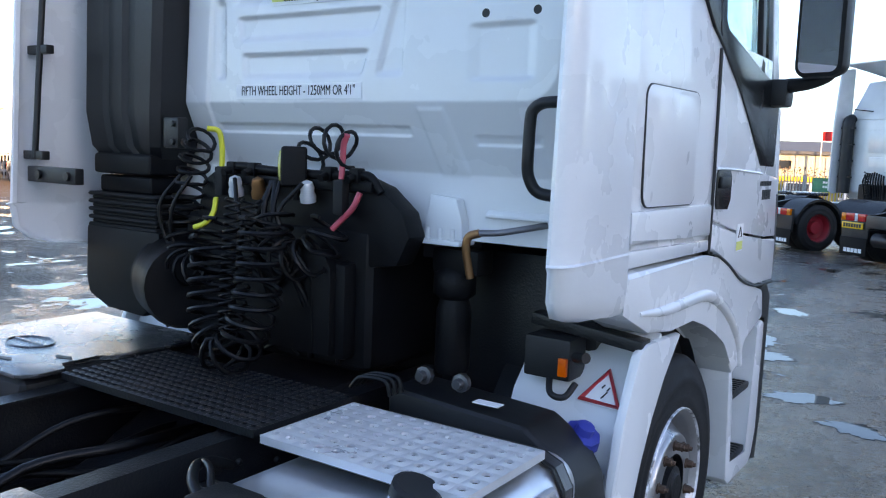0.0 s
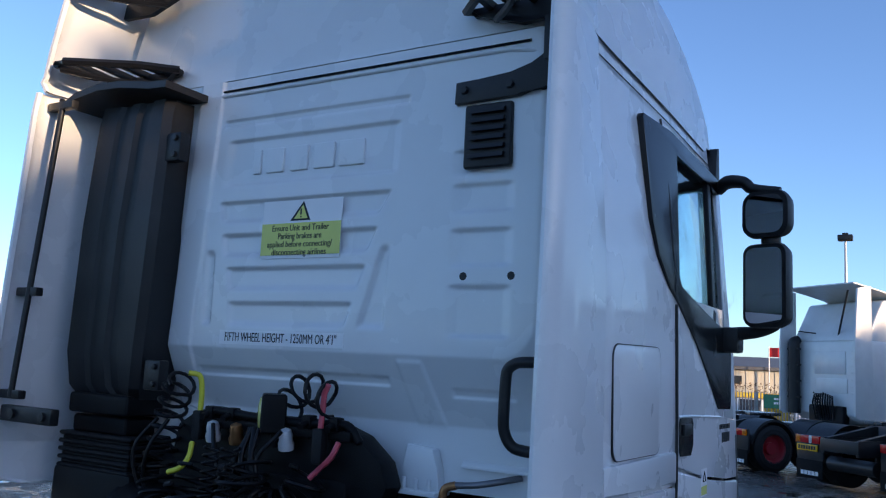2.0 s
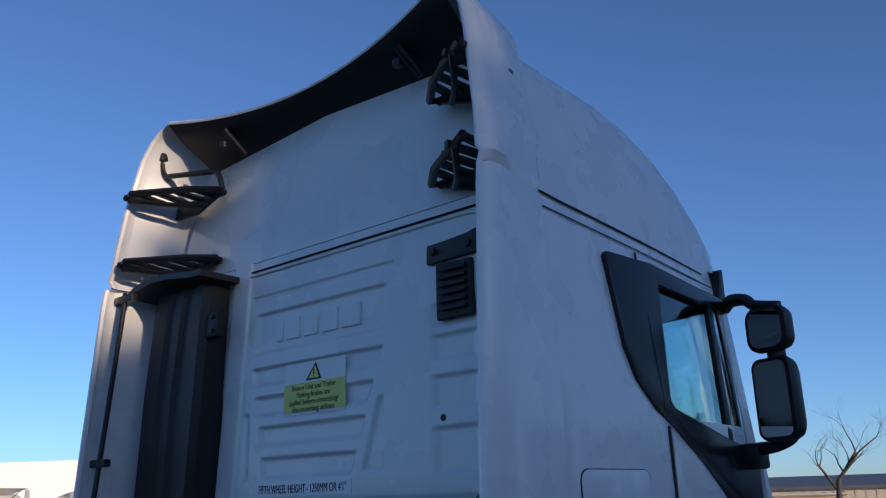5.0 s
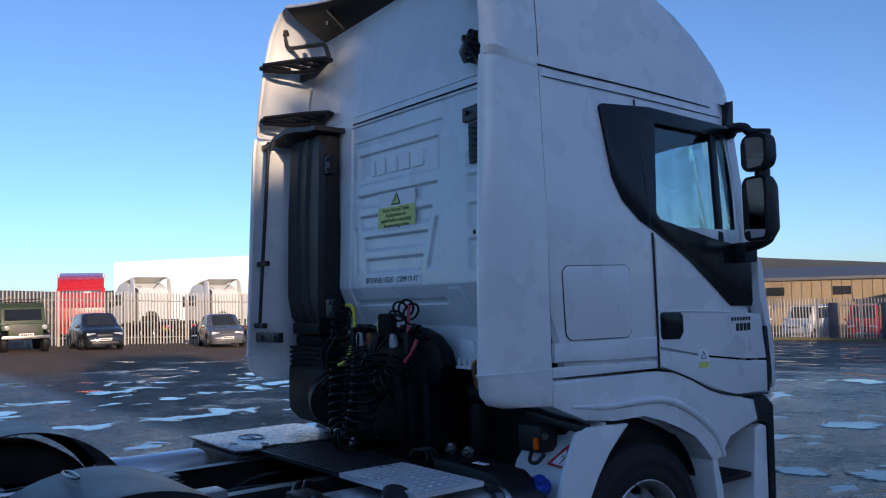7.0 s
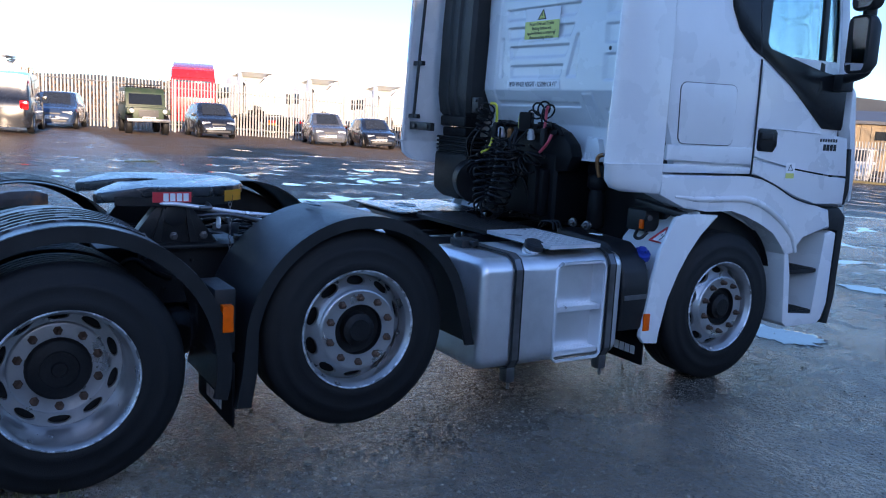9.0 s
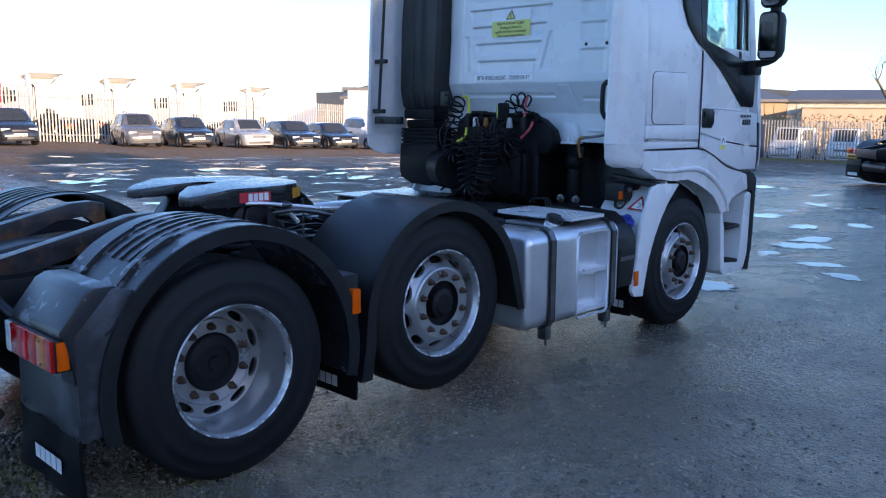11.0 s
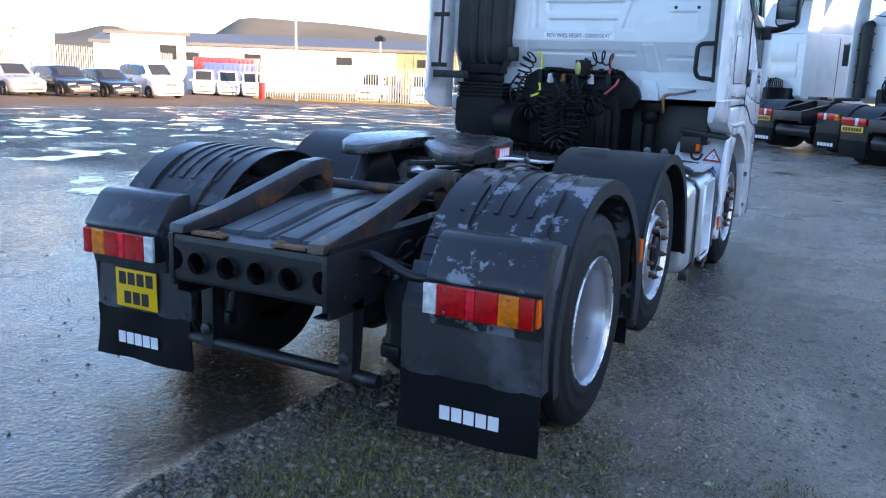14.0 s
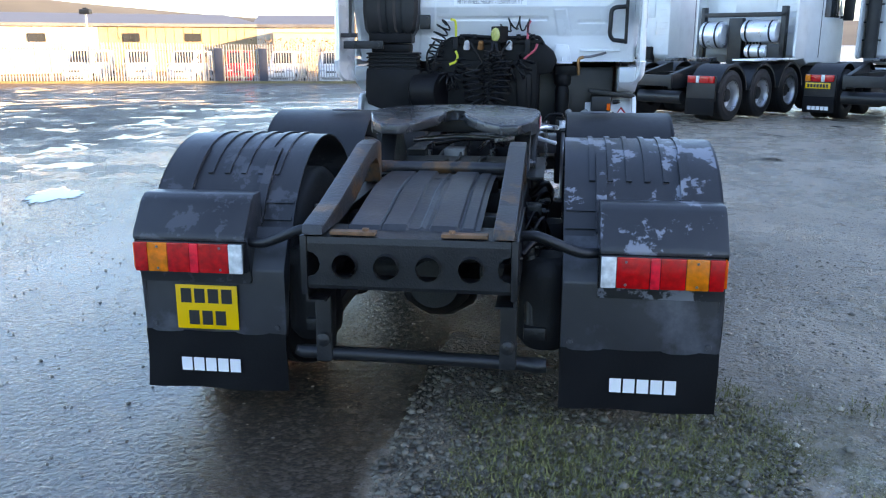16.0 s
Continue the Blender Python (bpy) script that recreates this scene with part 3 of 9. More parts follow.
# pipes and looms along the rails
random.seed(4)
for k in range(9):
    bm = B()
    x0 = random.uniform(-0.3, 0.3)
    pts = [(x0 + random.uniform(-0.05, 0.05), 1.9 + i * 0.28, 0.80 + random.uniform(-0.06, 0.06)) for i in range(9)]
    tube(bm, pts, random.choice((0.009, 0.012, 0.016)), 7)
    part("pipe", bm, hose_m, truck)
for k in range(7):
    bm = B()
    x0 = random.uniform(-0.28, 0.28)
    pts = [(x0 + random.uniform(-0.04, 0.04), 0.95 + i * 0.2, 0.92 + 0.03 * math.sin(i + k) + random.uniform(-0.01, 0.02)) for i in range(8)]
    tube(bm, pts, random.choice((0.007, 0.010)), 7)
    part("cable", bm, hose_m, truck)

# ---- mudguards


def rear_guard(sx):
    marked = plastic_marked if sx > 0 else plastic_faint
    a, b = sorted((sx * 0.60, sx * 1.265))
    c = (0.80, 0.50)
    arcp = arc(c, 0.675, -14, 152, 30)
    line = arcp + [(0.165, 0.79)]
    bm = B()
    strip(bm, line, "x", a, b, 0.008)
    g = part("rear_mudguard", bm, marked, truck, "black ribbed plastic mudguard with dried water marks", smooth=25)
    # rolled outer lip
    bm = B()
    lip = arc(c, 0.673, -14, 196, 40)
    inner = [(c[0] + (p[0] - c[0]) * 0.90, c[1] + (p[1] - c[1]) * 0.90) for p in lip]
    prism(bm, lip + inner[::-1], "x", *sorted((sx * 1.254, sx * 1.276)), 0.006)
    part("guard_lip", bm, plastic, g, smooth=30)
    # long ribs over the crown, and two stiffeners at the rear
    for x in (0.72, 0.80, 0.88, 0.96, 1.04, 1.12):
        bm = B()
        strip(bm, arc(c, 0.6755, 62, 128, 12), "x", sx * x - 0.012, sx * x + 0.012, -0.008)
        part("crown_rib", bm, marked, g)
    for x in (0.76, 1.12):
        bm = B()
        strip(bm, arc(c, 0.6755, 112, 150, 8), "x", sx * x - 0.022, sx * x + 0.022, -0.018)
        part("stiffener", bm, marked, g)
    for ang in (140, 147):
        bm = B()
        strip(bm, arc(c, 0.677, ang, ang + 1.6, 2), "x", a + 0.01, b - 0.01, -0.006)
        part("cross_rib", bm, marked, g)
    # sloping housing over the lamp
    bm = B()
    p0, p1 = sorted((sx * 0.745, sx * 1.255))
    prism(bm, [(0.20, 0.60), (0.23, 0.985), (0.14, 0.985), (0.10, 0.965), (-0.005, 0.83), (-0.01, 0.80), (0.03, 0.80), (0.04, 0.60)], "x", p0, p1, 0.016)
    part("lamp_housing", bm, marked, g)
    # cheek that closes the side between housing and lip
    bm = B()
    prism(bm, [(0.06, 0.37), (0.20, 0.37), (0.185, 0.62), (0.24, 0.86), (0.30, 0.955), (0.21, 0.975), (0.05, 0.80), (0.05, 0.64)], "x", *sorted((sx * 1.240, sx * 1.2565)), 0.004)
    part("side_cheek", bm, plastic_old, g)
    # back plate and rubber flap
    bm = B()
    e0, e1 = sorted((sx * 0.60, sx * 1.255))
    prism(bm, [(0.055, 0.36), (0.085, 0.36), (0.19, 0.82), (0.16, 0.84), (0.06, 0.66)], "x", e0, e1, 0.01)
    for x in (0.64, 1.21):
        revolve(bm, [(0, 0.014), (-0.006, 0.012), (-0.008, 0)], (sx * x, 0.055, 0.40), axis=(0, 1, 0), seg=10)
    part("back_plate", bm, plastic_old, g)
    bm = B()
    n = 8
    rows = []
    for j in range(5):
        z = 0.375 - 0.27 * j / 4
        rows.append([(e0 + (e1 - e0) * i / n, 0.052 - 0.012 * j / 4 + 0.010 * math.sin(i * 1.3 + j), z) for i in range(n + 1)])
    V = [[bm.verts.new(p) for p in r] for r in rows]
    W = [[bm.verts.new((p[0], p[1] + 0.012, p[2])) for p in r] for r in rows]
    for j in range(4):
        for i in range(n):
            bm.faces.new((V[j][i], V[j][i + 1], V[j + 1][i + 1], V[j + 1][i]))
            bm.faces.new((W[j][i], W[j + 1][i], W[j + 1][i + 1], W[j][i + 1]))
    for i in range(n):
        bm.faces.new((V[4][i], V[4][i + 1], W[4][i + 1], W[4][i]))
    for j in range(4):
        bm.faces.new((V[j][0], V[j + 1][0], W[j + 1][0], W[j][0]))
        bm.faces.new((V[j][n], W[j][n], W[j + 1][n], V[j + 1][n]))
    flap = part("mud_flap", bm, flap_rubber, truck, "black rubber mud flap with a white maker's mark")
    bars(flap, at(sx * 0.95, 0.032, 0.222, BACK), 0.275, 0.062, 5, white_print, "logo_mark", 0.18)
    # lamp cluster
    bm = B()
    box(bm, min(sx * 0.748, sx * 1.238), max(sx * 0.748, sx * 1.238), -0.022, 0.04, 0.665, 0.80, 0.006)
    lampc = part("tail_lamp", bm, plastic, g)
    for x0, x1, m, nm in ((0.752, 0.812, clear_lens, "clear_lens"), (0.814, 0.945, red_lens, "red_lens"), (0.947, 0.985, bright_red_lens, "reflector"), (0.987, 1.085, red_lens, "red_lens"), (1.087, 1.175, amber_lens, "amber_lens"), (1.177, 1.235, red_lens, "red_lens")):
        bm = B()
        q0, q1 = sorted((sx * x0, sx * x1))
        box(bm, q0, q1, -0.036 - (0.003 if nm == "reflector" else 0), -0.02, 0.669, 0.797, 0.004)
        part(nm, bm, m, lampc)
    for x in (0.85, 1.13):
        for z in (0.685, 0.78):
            bm = B()
            revolve(bm, [(0, 0.006), (-0.003, 0.005), (-0.004, 0)], (sx * x, -0.036, z), axis=(0, 1, 0), seg=8)
            part("lens_screw", bm, steel, lampc)
    bm = B()
    q0, q1 = sorted((sx * 1.238, sx * 1.25))
    box(bm, q0, q1, -0.015, 0.03, 0.675, 0.79, 0.004)
    part("side_marker", bm, orange_lens, lampc)
    return g


for sx in (1, -1):
    g = rear_guard(sx)
    if sx < 0:
        bm = B()
        box(bm, -1.095, -0.811, 0.036, 0.042, 0.389, 0.592, 0.002)
        plate = part("number_plate", bm, yellow_plate, truck, "yellow rear number plate")
        bars(plate, at(-0.953, 0.0355, 0.543, BACK), 0.235, 0.066, 4, ink, "plate_bar", 0.3)
        bars(plate, at(-0.953, 0.0355, 0.442, BACK), 0.17, 0.066, 3, ink, "plate_bar", 0.3)


def mid_guard(sx):
    c = (2.16, 0.565)
    a, b = sorted((sx * 0.62, sx * 1.25))
    line = [(2.835, 0.46)] + arc(c, 0.62, 14, 172, 34) + [(1.53, 0.45), (1.50, 0.28)]
    bm = B()
    strip(bm, line, "x", a, b, 0.008)
    inner = [(c[0] + (p[0] - c[0]) * 0.905, c[1] + (p[1] - c[1]) * 0.905) for p in line[1:-2]]
    prism(bm, line + [(1.575, 0.28), (1.60, 0.45)] + inner[::-1] + [(2.775, 0.46)], "x", *sorted((sx * 1.24, sx * 1.258)), 0.005)
    g = part("middle_mudguard", bm, plastic, truck, "smooth black mudguard over the middle wheel")
    bm = B()
    pts = [(sx * 0.80 + 0.09 * math.cos(t * math.pi / 8), 2.05 + 0.018 * math.sin(t * math.pi / 8), 1.196) for t in range(16)]
    tube(bm, pts, 0.006, 6, closed=True)
    part("pull_ring", bm, steel, g)
    # filler between the guards with the orange side marker
    bm = B()
    box(bm, *sorted((sx * 0.95, sx * 1.235)), 1.40, 1.50, 0.55, 0.86, 0.012)
    f = part("guard_bracket", bm, plastic, truck)
    bm = B()
    box(bm, *sorted((sx * 1.235, sx * 1.284)), 1.425, 1.475, 0.665, 0.79, 0.005)
    part("side_marker", bm, orange_lens, f, "orange side reflector")
    bm = B()
    box(bm, *sorted((sx * 0.66, sx * 1.22)), 1.49, 1.505, 0.18, 0.5, 0.003)
    fl = part("mud_flap", bm, flap_rubber, truck)
    bars(fl, at(sx * 0.94, 1.489, 0.25, BACK), 0.25, 0.06, 5, white_print, "logo_mark", 0.18)


for sx in (1, -1):
    mid_guard(sx)

# ---- coupling plate
bm = B()
outline = [(0.075, 1.20), (0.17, 1.10), (0.27, 1.04), (0.36, 1.045), (0.425, 1.12), (0.465, 1.27), (0.47, 1.45), (0.44, 1.62), (0.36, 1.76), (0.22, 1.86), (0.08, 1.89)]
loop = [(x, y) for x, y in outline] + [(-x, y) for x, y in outline[::-1]] + [(-0.05, 1.29), (-0.055, 1.40), (-0.04, 1.44), (0.0, 1.455), (0.04, 1.44), (0.055, 1.40), (0.05, 1.29)]
prism(bm, loop, "z", 1.195, 1.25, 0.012, 3)
for v in bm.verts:
    if v.co.y < 1.24:
        v.co.z -= (1.24 - v.co.y) * 0.22
coupling = part("fifth_wheel", bm, grease, truck, "greasy steel coupling plate with a slotted throat")
bm = B()
prism(bm, [(x, y) for x, y in outline[4:9]] + [(0.30, 1.6), (0.32, 1.15)], "z", 1.15, 1.196)
prism(bm, [(-x, y) for x, y in outline[4:9]][::-1] + [(-0.32, 1.15), (-0.30, 1.6)], "z", 1.15, 1.196)
box(bm, -0.3, 0.3, 1.5, 1.56, 1.12, 1.2, 0.01)
part("under_frame", bm, chassis, coupling)
for sx in (1, -1):
    bm = B()
    prism(bm, [(1.18, 0.945), (1.66, 0.945), (1.60, 1.02), (1.50, 1.16), (1.34, 1.16), (1.24, 1.02)], "x", *sorted((sx * 0.33, sx * 0.42)), 0.012)
    revolve(bm, [(0, 0.06), (sx * 0.03, 0.06), (sx * 0.035, 0.04), (sx * 0.035, 0)], (sx * 0.42, 1.42, 1.10), seg=16)
    part("pedestal", bm, chassis, coupling)
bm = B()
box(bm, -0.5, 0.5, 1.02, 1.80, 0.926, 0.945, 0.004)
part("mounting_plate", bm, chassis, coupling)
bm = B()
tube(bm, [(0.05, 1.62, 1.17), (0.30, 1.60, 1.17), (0.55, 1.58, 1.15), (0.56, 1.52, 1.15)], 0.011, 8)
part("release_handle", bm, steel, coupling)
bm = B()
box(bm, 0.466, 0.470, 1.30, 1.50, 1.17, 1.225)
lab = part("label", bm, red_ink, coupling, "red and white warning label", smooth=0)
bars(lab, at(0.4705, 1.42, 1.197, SIDE), 0.13, 0.042, 4, white_print, "print", 0.3)
bm = B()
prism(bm, [(0.40, 1.70), (0.31, 1.815), (0.314, 1.818), (0.404, 1.703)], "z", 1.165, 1.225)
part("label", bm, mat("amber_label", (0.72, 0.30, 0.03), 0.5), coupling, "amber label")
# release gear and pipes round the coupling
for pts, r, m in (([(0.44, 1.30, 1.165), (0.50, 1.45, 1.16), (0.56, 1.75, 1.12), (0.57, 1.98, 1.10)], 0.011, alu_bright), ([(0.36, 1.52, 1.08), (0.46, 1.70, 1.10), (0.50, 1.92, 1.05)], 0.014, steel),
                  ([(0.20, 1.62, 1.06), (0.40, 1.66, 1.08), (0.56, 1.62, 1.05)], 0.012, alu_bright), ([(-0.30, 1.70, 1.05), (0.0, 1.74, 1.07), (0.34, 1.74, 1.05)], 0.016, steel),
                  ([(0.28, 1.80, 1.04), (0.42, 1.90, 1.06), (0.52, 2.10, 1.0)], 0.010, alu_bright), ([(-0.2, 1.9, 1.0), (0.05, 1.95, 1.03), (0.30, 1.92, 1.0)], 0.012, hose_m),
                  ([(0.10, 1.66, 1.0), (0.16, 1.82, 1.04), (0.22, 2.05, 0.98)], 0.012, hose_m), ([(-0.44, 1.30, 1.165), (-0.50, 1.5, 1.14), (-0.54, 1.8, 1.08)], 0.012, steel)):
    bm = B()
    tube(bm, pts, r, 8)
    part("release_rod" if m is not hose_m else "hose", bm, m, coupling)
for sx in (1, -1):
    for y in (1.26, 1.42, 1.58):
        bm = B()
        revolve(bm, [(0, 0.022), (sx * 0.012, 0.022), (sx * 0.014, 0.012), (sx * 0.03, 0.011), (sx * 0.03, 0)], (sx * 0.42, y, 0.985), seg=6)
        part("pedestal_bolt", bm, steel, coupling)
    bm = B()
    prism(bm, [(1.30, 0.95), (1.345, 0.95), (1.375, 1.13), (1.36, 1.14)], "x", *sorted((sx * 0.415, sx * 0.45)), 0.004)
    part("pedestal_web", bm, chassis, coupling)
    bm = B()
    prism(bm, [(1.50, 0.95), (1.545, 0.95), (1.49, 1.14), (1.475, 1.13)], "x", *sorted((sx * 0.415, sx * 0.45)), 0.004)
    part("pedestal_web", bm, chassis, coupling)
bm = B()
for i in range(14):
    c0 = (0.50, 1.70, 1.16 - i * 0.022)
    tube(bm, [(c0[0] + (0.008 * math.cos(t * math.pi / 4) if i % 2 else 0), c0[1] + (0 if i % 2 else 0.008 * math.cos(t * math.pi / 4)), c0[2] + 0.013 * math.sin(t * math.pi / 4)) for t in range(8)], 0.0025, 5, closed=True)
part("chain", bm, steel, coupling)
# clutter of brackets, valves and lines between coupling plate and cab
random.seed(11)
for k in range(14):
    bm = B()
    x, y = random.uniform(-0.3, 0.5), random.uniform(1.75, 2.7)
    s = random.uniform(0.03, 0.07)
    box(bm, x - s, x + s, y - s * 1.3, y + s * 1.3, 0.86, 0.95 + s * 0.6, 0.008)
    part("valve_block", bm, random.choice((chassis, hub_black, steel)), truck)
for k in range(5):
    bm = B()
    x = random.uniform(0.1, 0.5)
    tube(bm, [(x, 1.7, 1.03), (x + random.uniform(-0.1, 0.15), 2.0, 1.06), (x + random.uniform(-0.1, 0.1), 2.3, 1.02), (x - 0.1, 2.7, 0.98)], 0.007, 6)
    part("cable", bm, hose_m, truck)

# gearbox, propeller shaft and cross tanks between the rails
bm = B()
prism(bm, [(3.30, 0.50), (3.45, 0.40), (4.4, 0.36), (4.4, 0.92), (3.75, 0.90), (3.5, 0.76), (3.30, 0.68)], "x", -0.27, 0.27, 0.04, 3)
part("gearbox", bm, chassis, truck)
bm = B()
rod(bm, (0, AX_R + 0.2, 0.54), (0, 3.1, 0.63), 0.055, 16)
part("propeller_shaft", bm, chassis, truck)
# tanks and silencer box are added to block the bright view under the truck
for y, z in ((2.86, 0.50), (1.42, 0.47)):
    bm = B()
    revolve(bm, [(-0.56, 0), (-0.56, 0.06), (-0.52, 0.12), (-0.48, 0.13), (0.48, 0.13), (0.52, 0.12), (0.56, 0.06), (0.56, 0)], (0, y, z), seg=28)
    part("cross_air_tank", bm, chassis, truck)
bm = B()
box(bm, -1.15, -0.50, 2.86, 3.24, 0.30, 0.72, 0.05, 3)
part("silencer_box", bm, chassis, truck)
# ---- fuel tank with the step recess
bm = B()
Y0, Y1, X0, X1, Z0, Z1, R = 2.87, 3.92, 0.60, 1.25, 0.285, 0.925, 0.085


def tank_section(inset):
    if inset:
        pts = arc((X1 - R, Z1 - R), R, 90, 24, 5) + [(X1 - inset, 0.868), (X1 - inset, 0.335)] + arc((X1 - R, Z0 + R), R, -26, -90, 5)
    else:
        pts = arc((X1 - R, Z1 - R), R, 90, 0, 6) + arc((X1 - R, Z0 + R), R, 0, -90, 6)
    pts += arc((X0 + R, Z0 + R), R, 270, 180, 4) + arc((X0 + R, Z1 - R), R, 180, 90, 4)
    return pts


skin = [[bm.verts.new((px, y, pz)) for px, pz in tank_section(inset)] for y, inset in ((Y0 + 0.05, 0), (3.405, 0), (3.415, 0.085), (3.74, 0.085), (3.75, 0), (Y1 - 0.05, 0))]
for p, q in zip(skin, skin[1:]):
    for k in range(len(p)):
        bm.faces.new((p[k], p[(k + 1) % len(p)], q[(k + 1) % len(p)], q[k]))


def tank_end(y, way):
    """A rounded end: the section drawn in step by step over the last 50 mm."""
    loops = []
    for k in range(6):
        a = radians(90 * k / 5)
        d, yy = 0.05 * (1 - math.cos(a)), y + way * 0.05 * math.sin(a)
        cx, cz = (X0 + X1) / 2, (Z0 + Z1) / 2
        kx, kz = 1 - 2 * d / (X1 - X0), 1 - 2 * d / (Z1 - Z0)
        loops.append([bm.verts.new((cx + (px - cx) * kx, yy, cz + (pz - cz) * kz)) for px, pz in tank_section(0)])
    for p, q in zip(loops, loops[1:]):
        for k in range(len(p)):
            bm.faces.new((p[k], p[(k + 1) % len(p)], q[(k + 1) % len(p)], q[k])).smooth = True
    bm.faces.new(loops[-1])


tank_end(Y0 + 0.05, -1)
tank_end(Y1 - 0.05, 1)
bmesh.ops.remove_doubles(bm, verts=bm.verts, dist=0.0002)
tank = part("fuel_tank", bm, alu, truck, "silver aluminium fuel tank with steps let into its side")
for z in (0.35, 0.615):
    bm = B()
    teeth = [(3.43 + i * 0.034 + dy, z + dz) for i in range(9) for dy, dz in ((0, 0.004), (0.003, 0.009), (0.013, 0.009), (0.016, 0.004))]
    prism(bm, [(3.415, z - 0.025), (3.415, z + 0.004)] + teeth + [(3.74, z + 0.004), (3.74, z - 0.025)], "x", 1.16, 1.25)
    part("step", bm, alu_bright, tank)
bm = B()
loopo = [(3.395, 0.315), (3.395, 0.85), (3.42, 0.88), (3.735, 0.88), (3.76, 0.85), (3.76, 0.315), (3.735, 0.295), (3.42, 0.295)]
tube(bm, [(1.252, y, z) for y, z in loopo], 0.011, 6, closed=True)
part("recess_rim", bm, alu_bright, tank)
for y in (3.11, 3.81):
    bm = B()
    loop2 = [(0.63, 0.935), (1.17, 0.938), (1.225, 0.915), (1.257, 0.86), (1.26, 0.34), (1.23, 0.29), (1.17, 0.27)]
    strip(bm, loop2, "y", y - 0.032, y + 0.032, 0.006)
    s = part("tank_strap", bm, chassis, tank)
    bm = B()
    strip(bm, [(x + 0.004, z + 0.003) for x, z in loop2], "y", y - 0.02, y + 0.02, 0.004)
    part("strap_face", bm, steel, s)
    bm = B()
    box(bm, 1.17, 1.24, y - 0.03, y + 0.03, 0.20, 0.29, 0.01)
    rod(bm, (1.22, y, 0.16), (1.22, y, 0.33), 0.009, 8)
    part("strap_bolt", bm, steel, s)
bm = B()
revolve(bm, [(0, 0.06), (0.02, 0.06), (0.025, 0.045), (0.04, 0.045)], (1.09, 3.32, 0.915), axis=(0.35, 0, 1), seg=24)
neck = part("filler_neck", bm, alu_bright, tank)
bm = B()
revolve(bm, [(0.04, 0.05), (0.045, 0.062), (0.075, 0.062), (0.082, 0.05), (0.084, 0)], (1.09, 3.32, 0.915), axis=(0.35, 0, 1), seg=14)
part("filler_cap", bm, plastic, neck)
bm = B()
box(bm, 0.72, 0.86, 2.98, 3.10, 0.925, 0.975, 0.012)
rod(bm, (0.86, 3.04, 0.955), (0.90, 3.04, 0.955), 0.016, 10)
gauge = part("level_sender", bm, plastic, tank)
bm = B()
tube(bm, [(0.72, 3.03, 0.95), (0.66, 3.06, 0.965), (0.60, 3.12, 0.97), (0.56, 3.2, 0.95), (0.52, 3.3, 0.9)], 0.014, 8)
tube(bm, [(0.72, 3.06, 0.945), (0.65, 3.12, 0.975), (0.58, 3.16, 0.965), (0.53, 3.25, 0.9)], 0.010, 8)
part("sender_cable", bm, hose_m, gauge)

# ---- tread plates


def tread(x0, x1, y0, y1, z, nx, ny, m, name, label, hole):
    bm = B()
    holed(bm, nx, ny, lambda u, v, h: (x0 + (x1 - x0) * u, y0 + (y1 - y0) * v, z + h), hole, 8, 0.004, 0.004, every=lambda i, j: True)
    for a, b, c, d in ((x0, x1, y0 - 0.002, y0), (x0, x1, y1, y1 + 0.002)):
        box(bm, a, b, c, d, z - 0.022, z)
    for a, b, c, d in ((x0 - 0.002, x0, y0, y1), (x1, x1 + 0.002, y0, y1)):
        box(bm, a, b, c, d, z - 0.022, z)
    p = part(name, bm, m, truck, label)
    bm = B()
    box(bm, x0 + 0.01, x1 - 0.01, y0 + 0.01, y1 - 0.01, z - 0.03, z - 0.02)
    part("under_sheet", bm, chassis, p)
    return p


tp = tread(0.585, 1.228, 3.345, 3.725, 0.985, 12, 7, alu_bright, "tread_plate", "silver chequered aluminium tread plate over the tank", 0.5)
tread(-0.41, 0.50, 3.40, 3.83, 0.965, 26, 12, chassis, "catwalk_plate", "black perforated catwalk plate", 0.55)
# nearside box with a pale steel lid, and air tank
bm = B()
box(bm, -1.20, -0.45, 3.28, 4.05, 0.42, 0.955, 0.05, 3)
nsb = part("battery_box", bm, plastic, truck)
bm = B()
prism(bm, [(-1.21, 3.27), (-0.47, 3.27), (-0.42, 3.32), (-0.42, 3.42), (-0.50, 3.45), (-0.50, 3.60), (-0.44, 3.64), (-0.44, 4.06), (-1.21, 4.06)], "z", 0.957, 0.972, 0.004)
pts = [(-0.86 + 0.11 * math.cos(t * math.pi / 16), 3.55 + 0.075 * math.sin(t * math.pi / 16), 0.973) for t in range(32)]
tube(bm, pts, 0.004, 4, closed=True)
rod(bm, (-0.96, 3.55, 0.973), (-0.76, 3.55, 0.973), 0.005, 6)
part("box_lid", bm, wet_steel, nsb, "wet steel lid with an oval pressing")
for x, y in ((-0.70, 3.36), (-0.56, 3.50)):
    bm = B()
    prism(bm, [(x - 0.05, y), (x - 0.02, y - 0.018), (x + 0.05, y), (x + 0.02, y + 0.018)], "z", 0.972, 0.9745)
    part("lid_slot", bm, ink, nsb)
bm = B()
revolve(bm, [(0, 0.0), (0.0, 0.06), (0.03, 0.105), (0.06, 0.12), (0.62, 0.12), (0.65, 0.105), (0.68, 0.06), (0.68, 0)], (-0.80, 2.55, 0.84), axis=(0, 1, 0), seg=28)
part("air_tank", bm, alu, truck, "silver air tank")
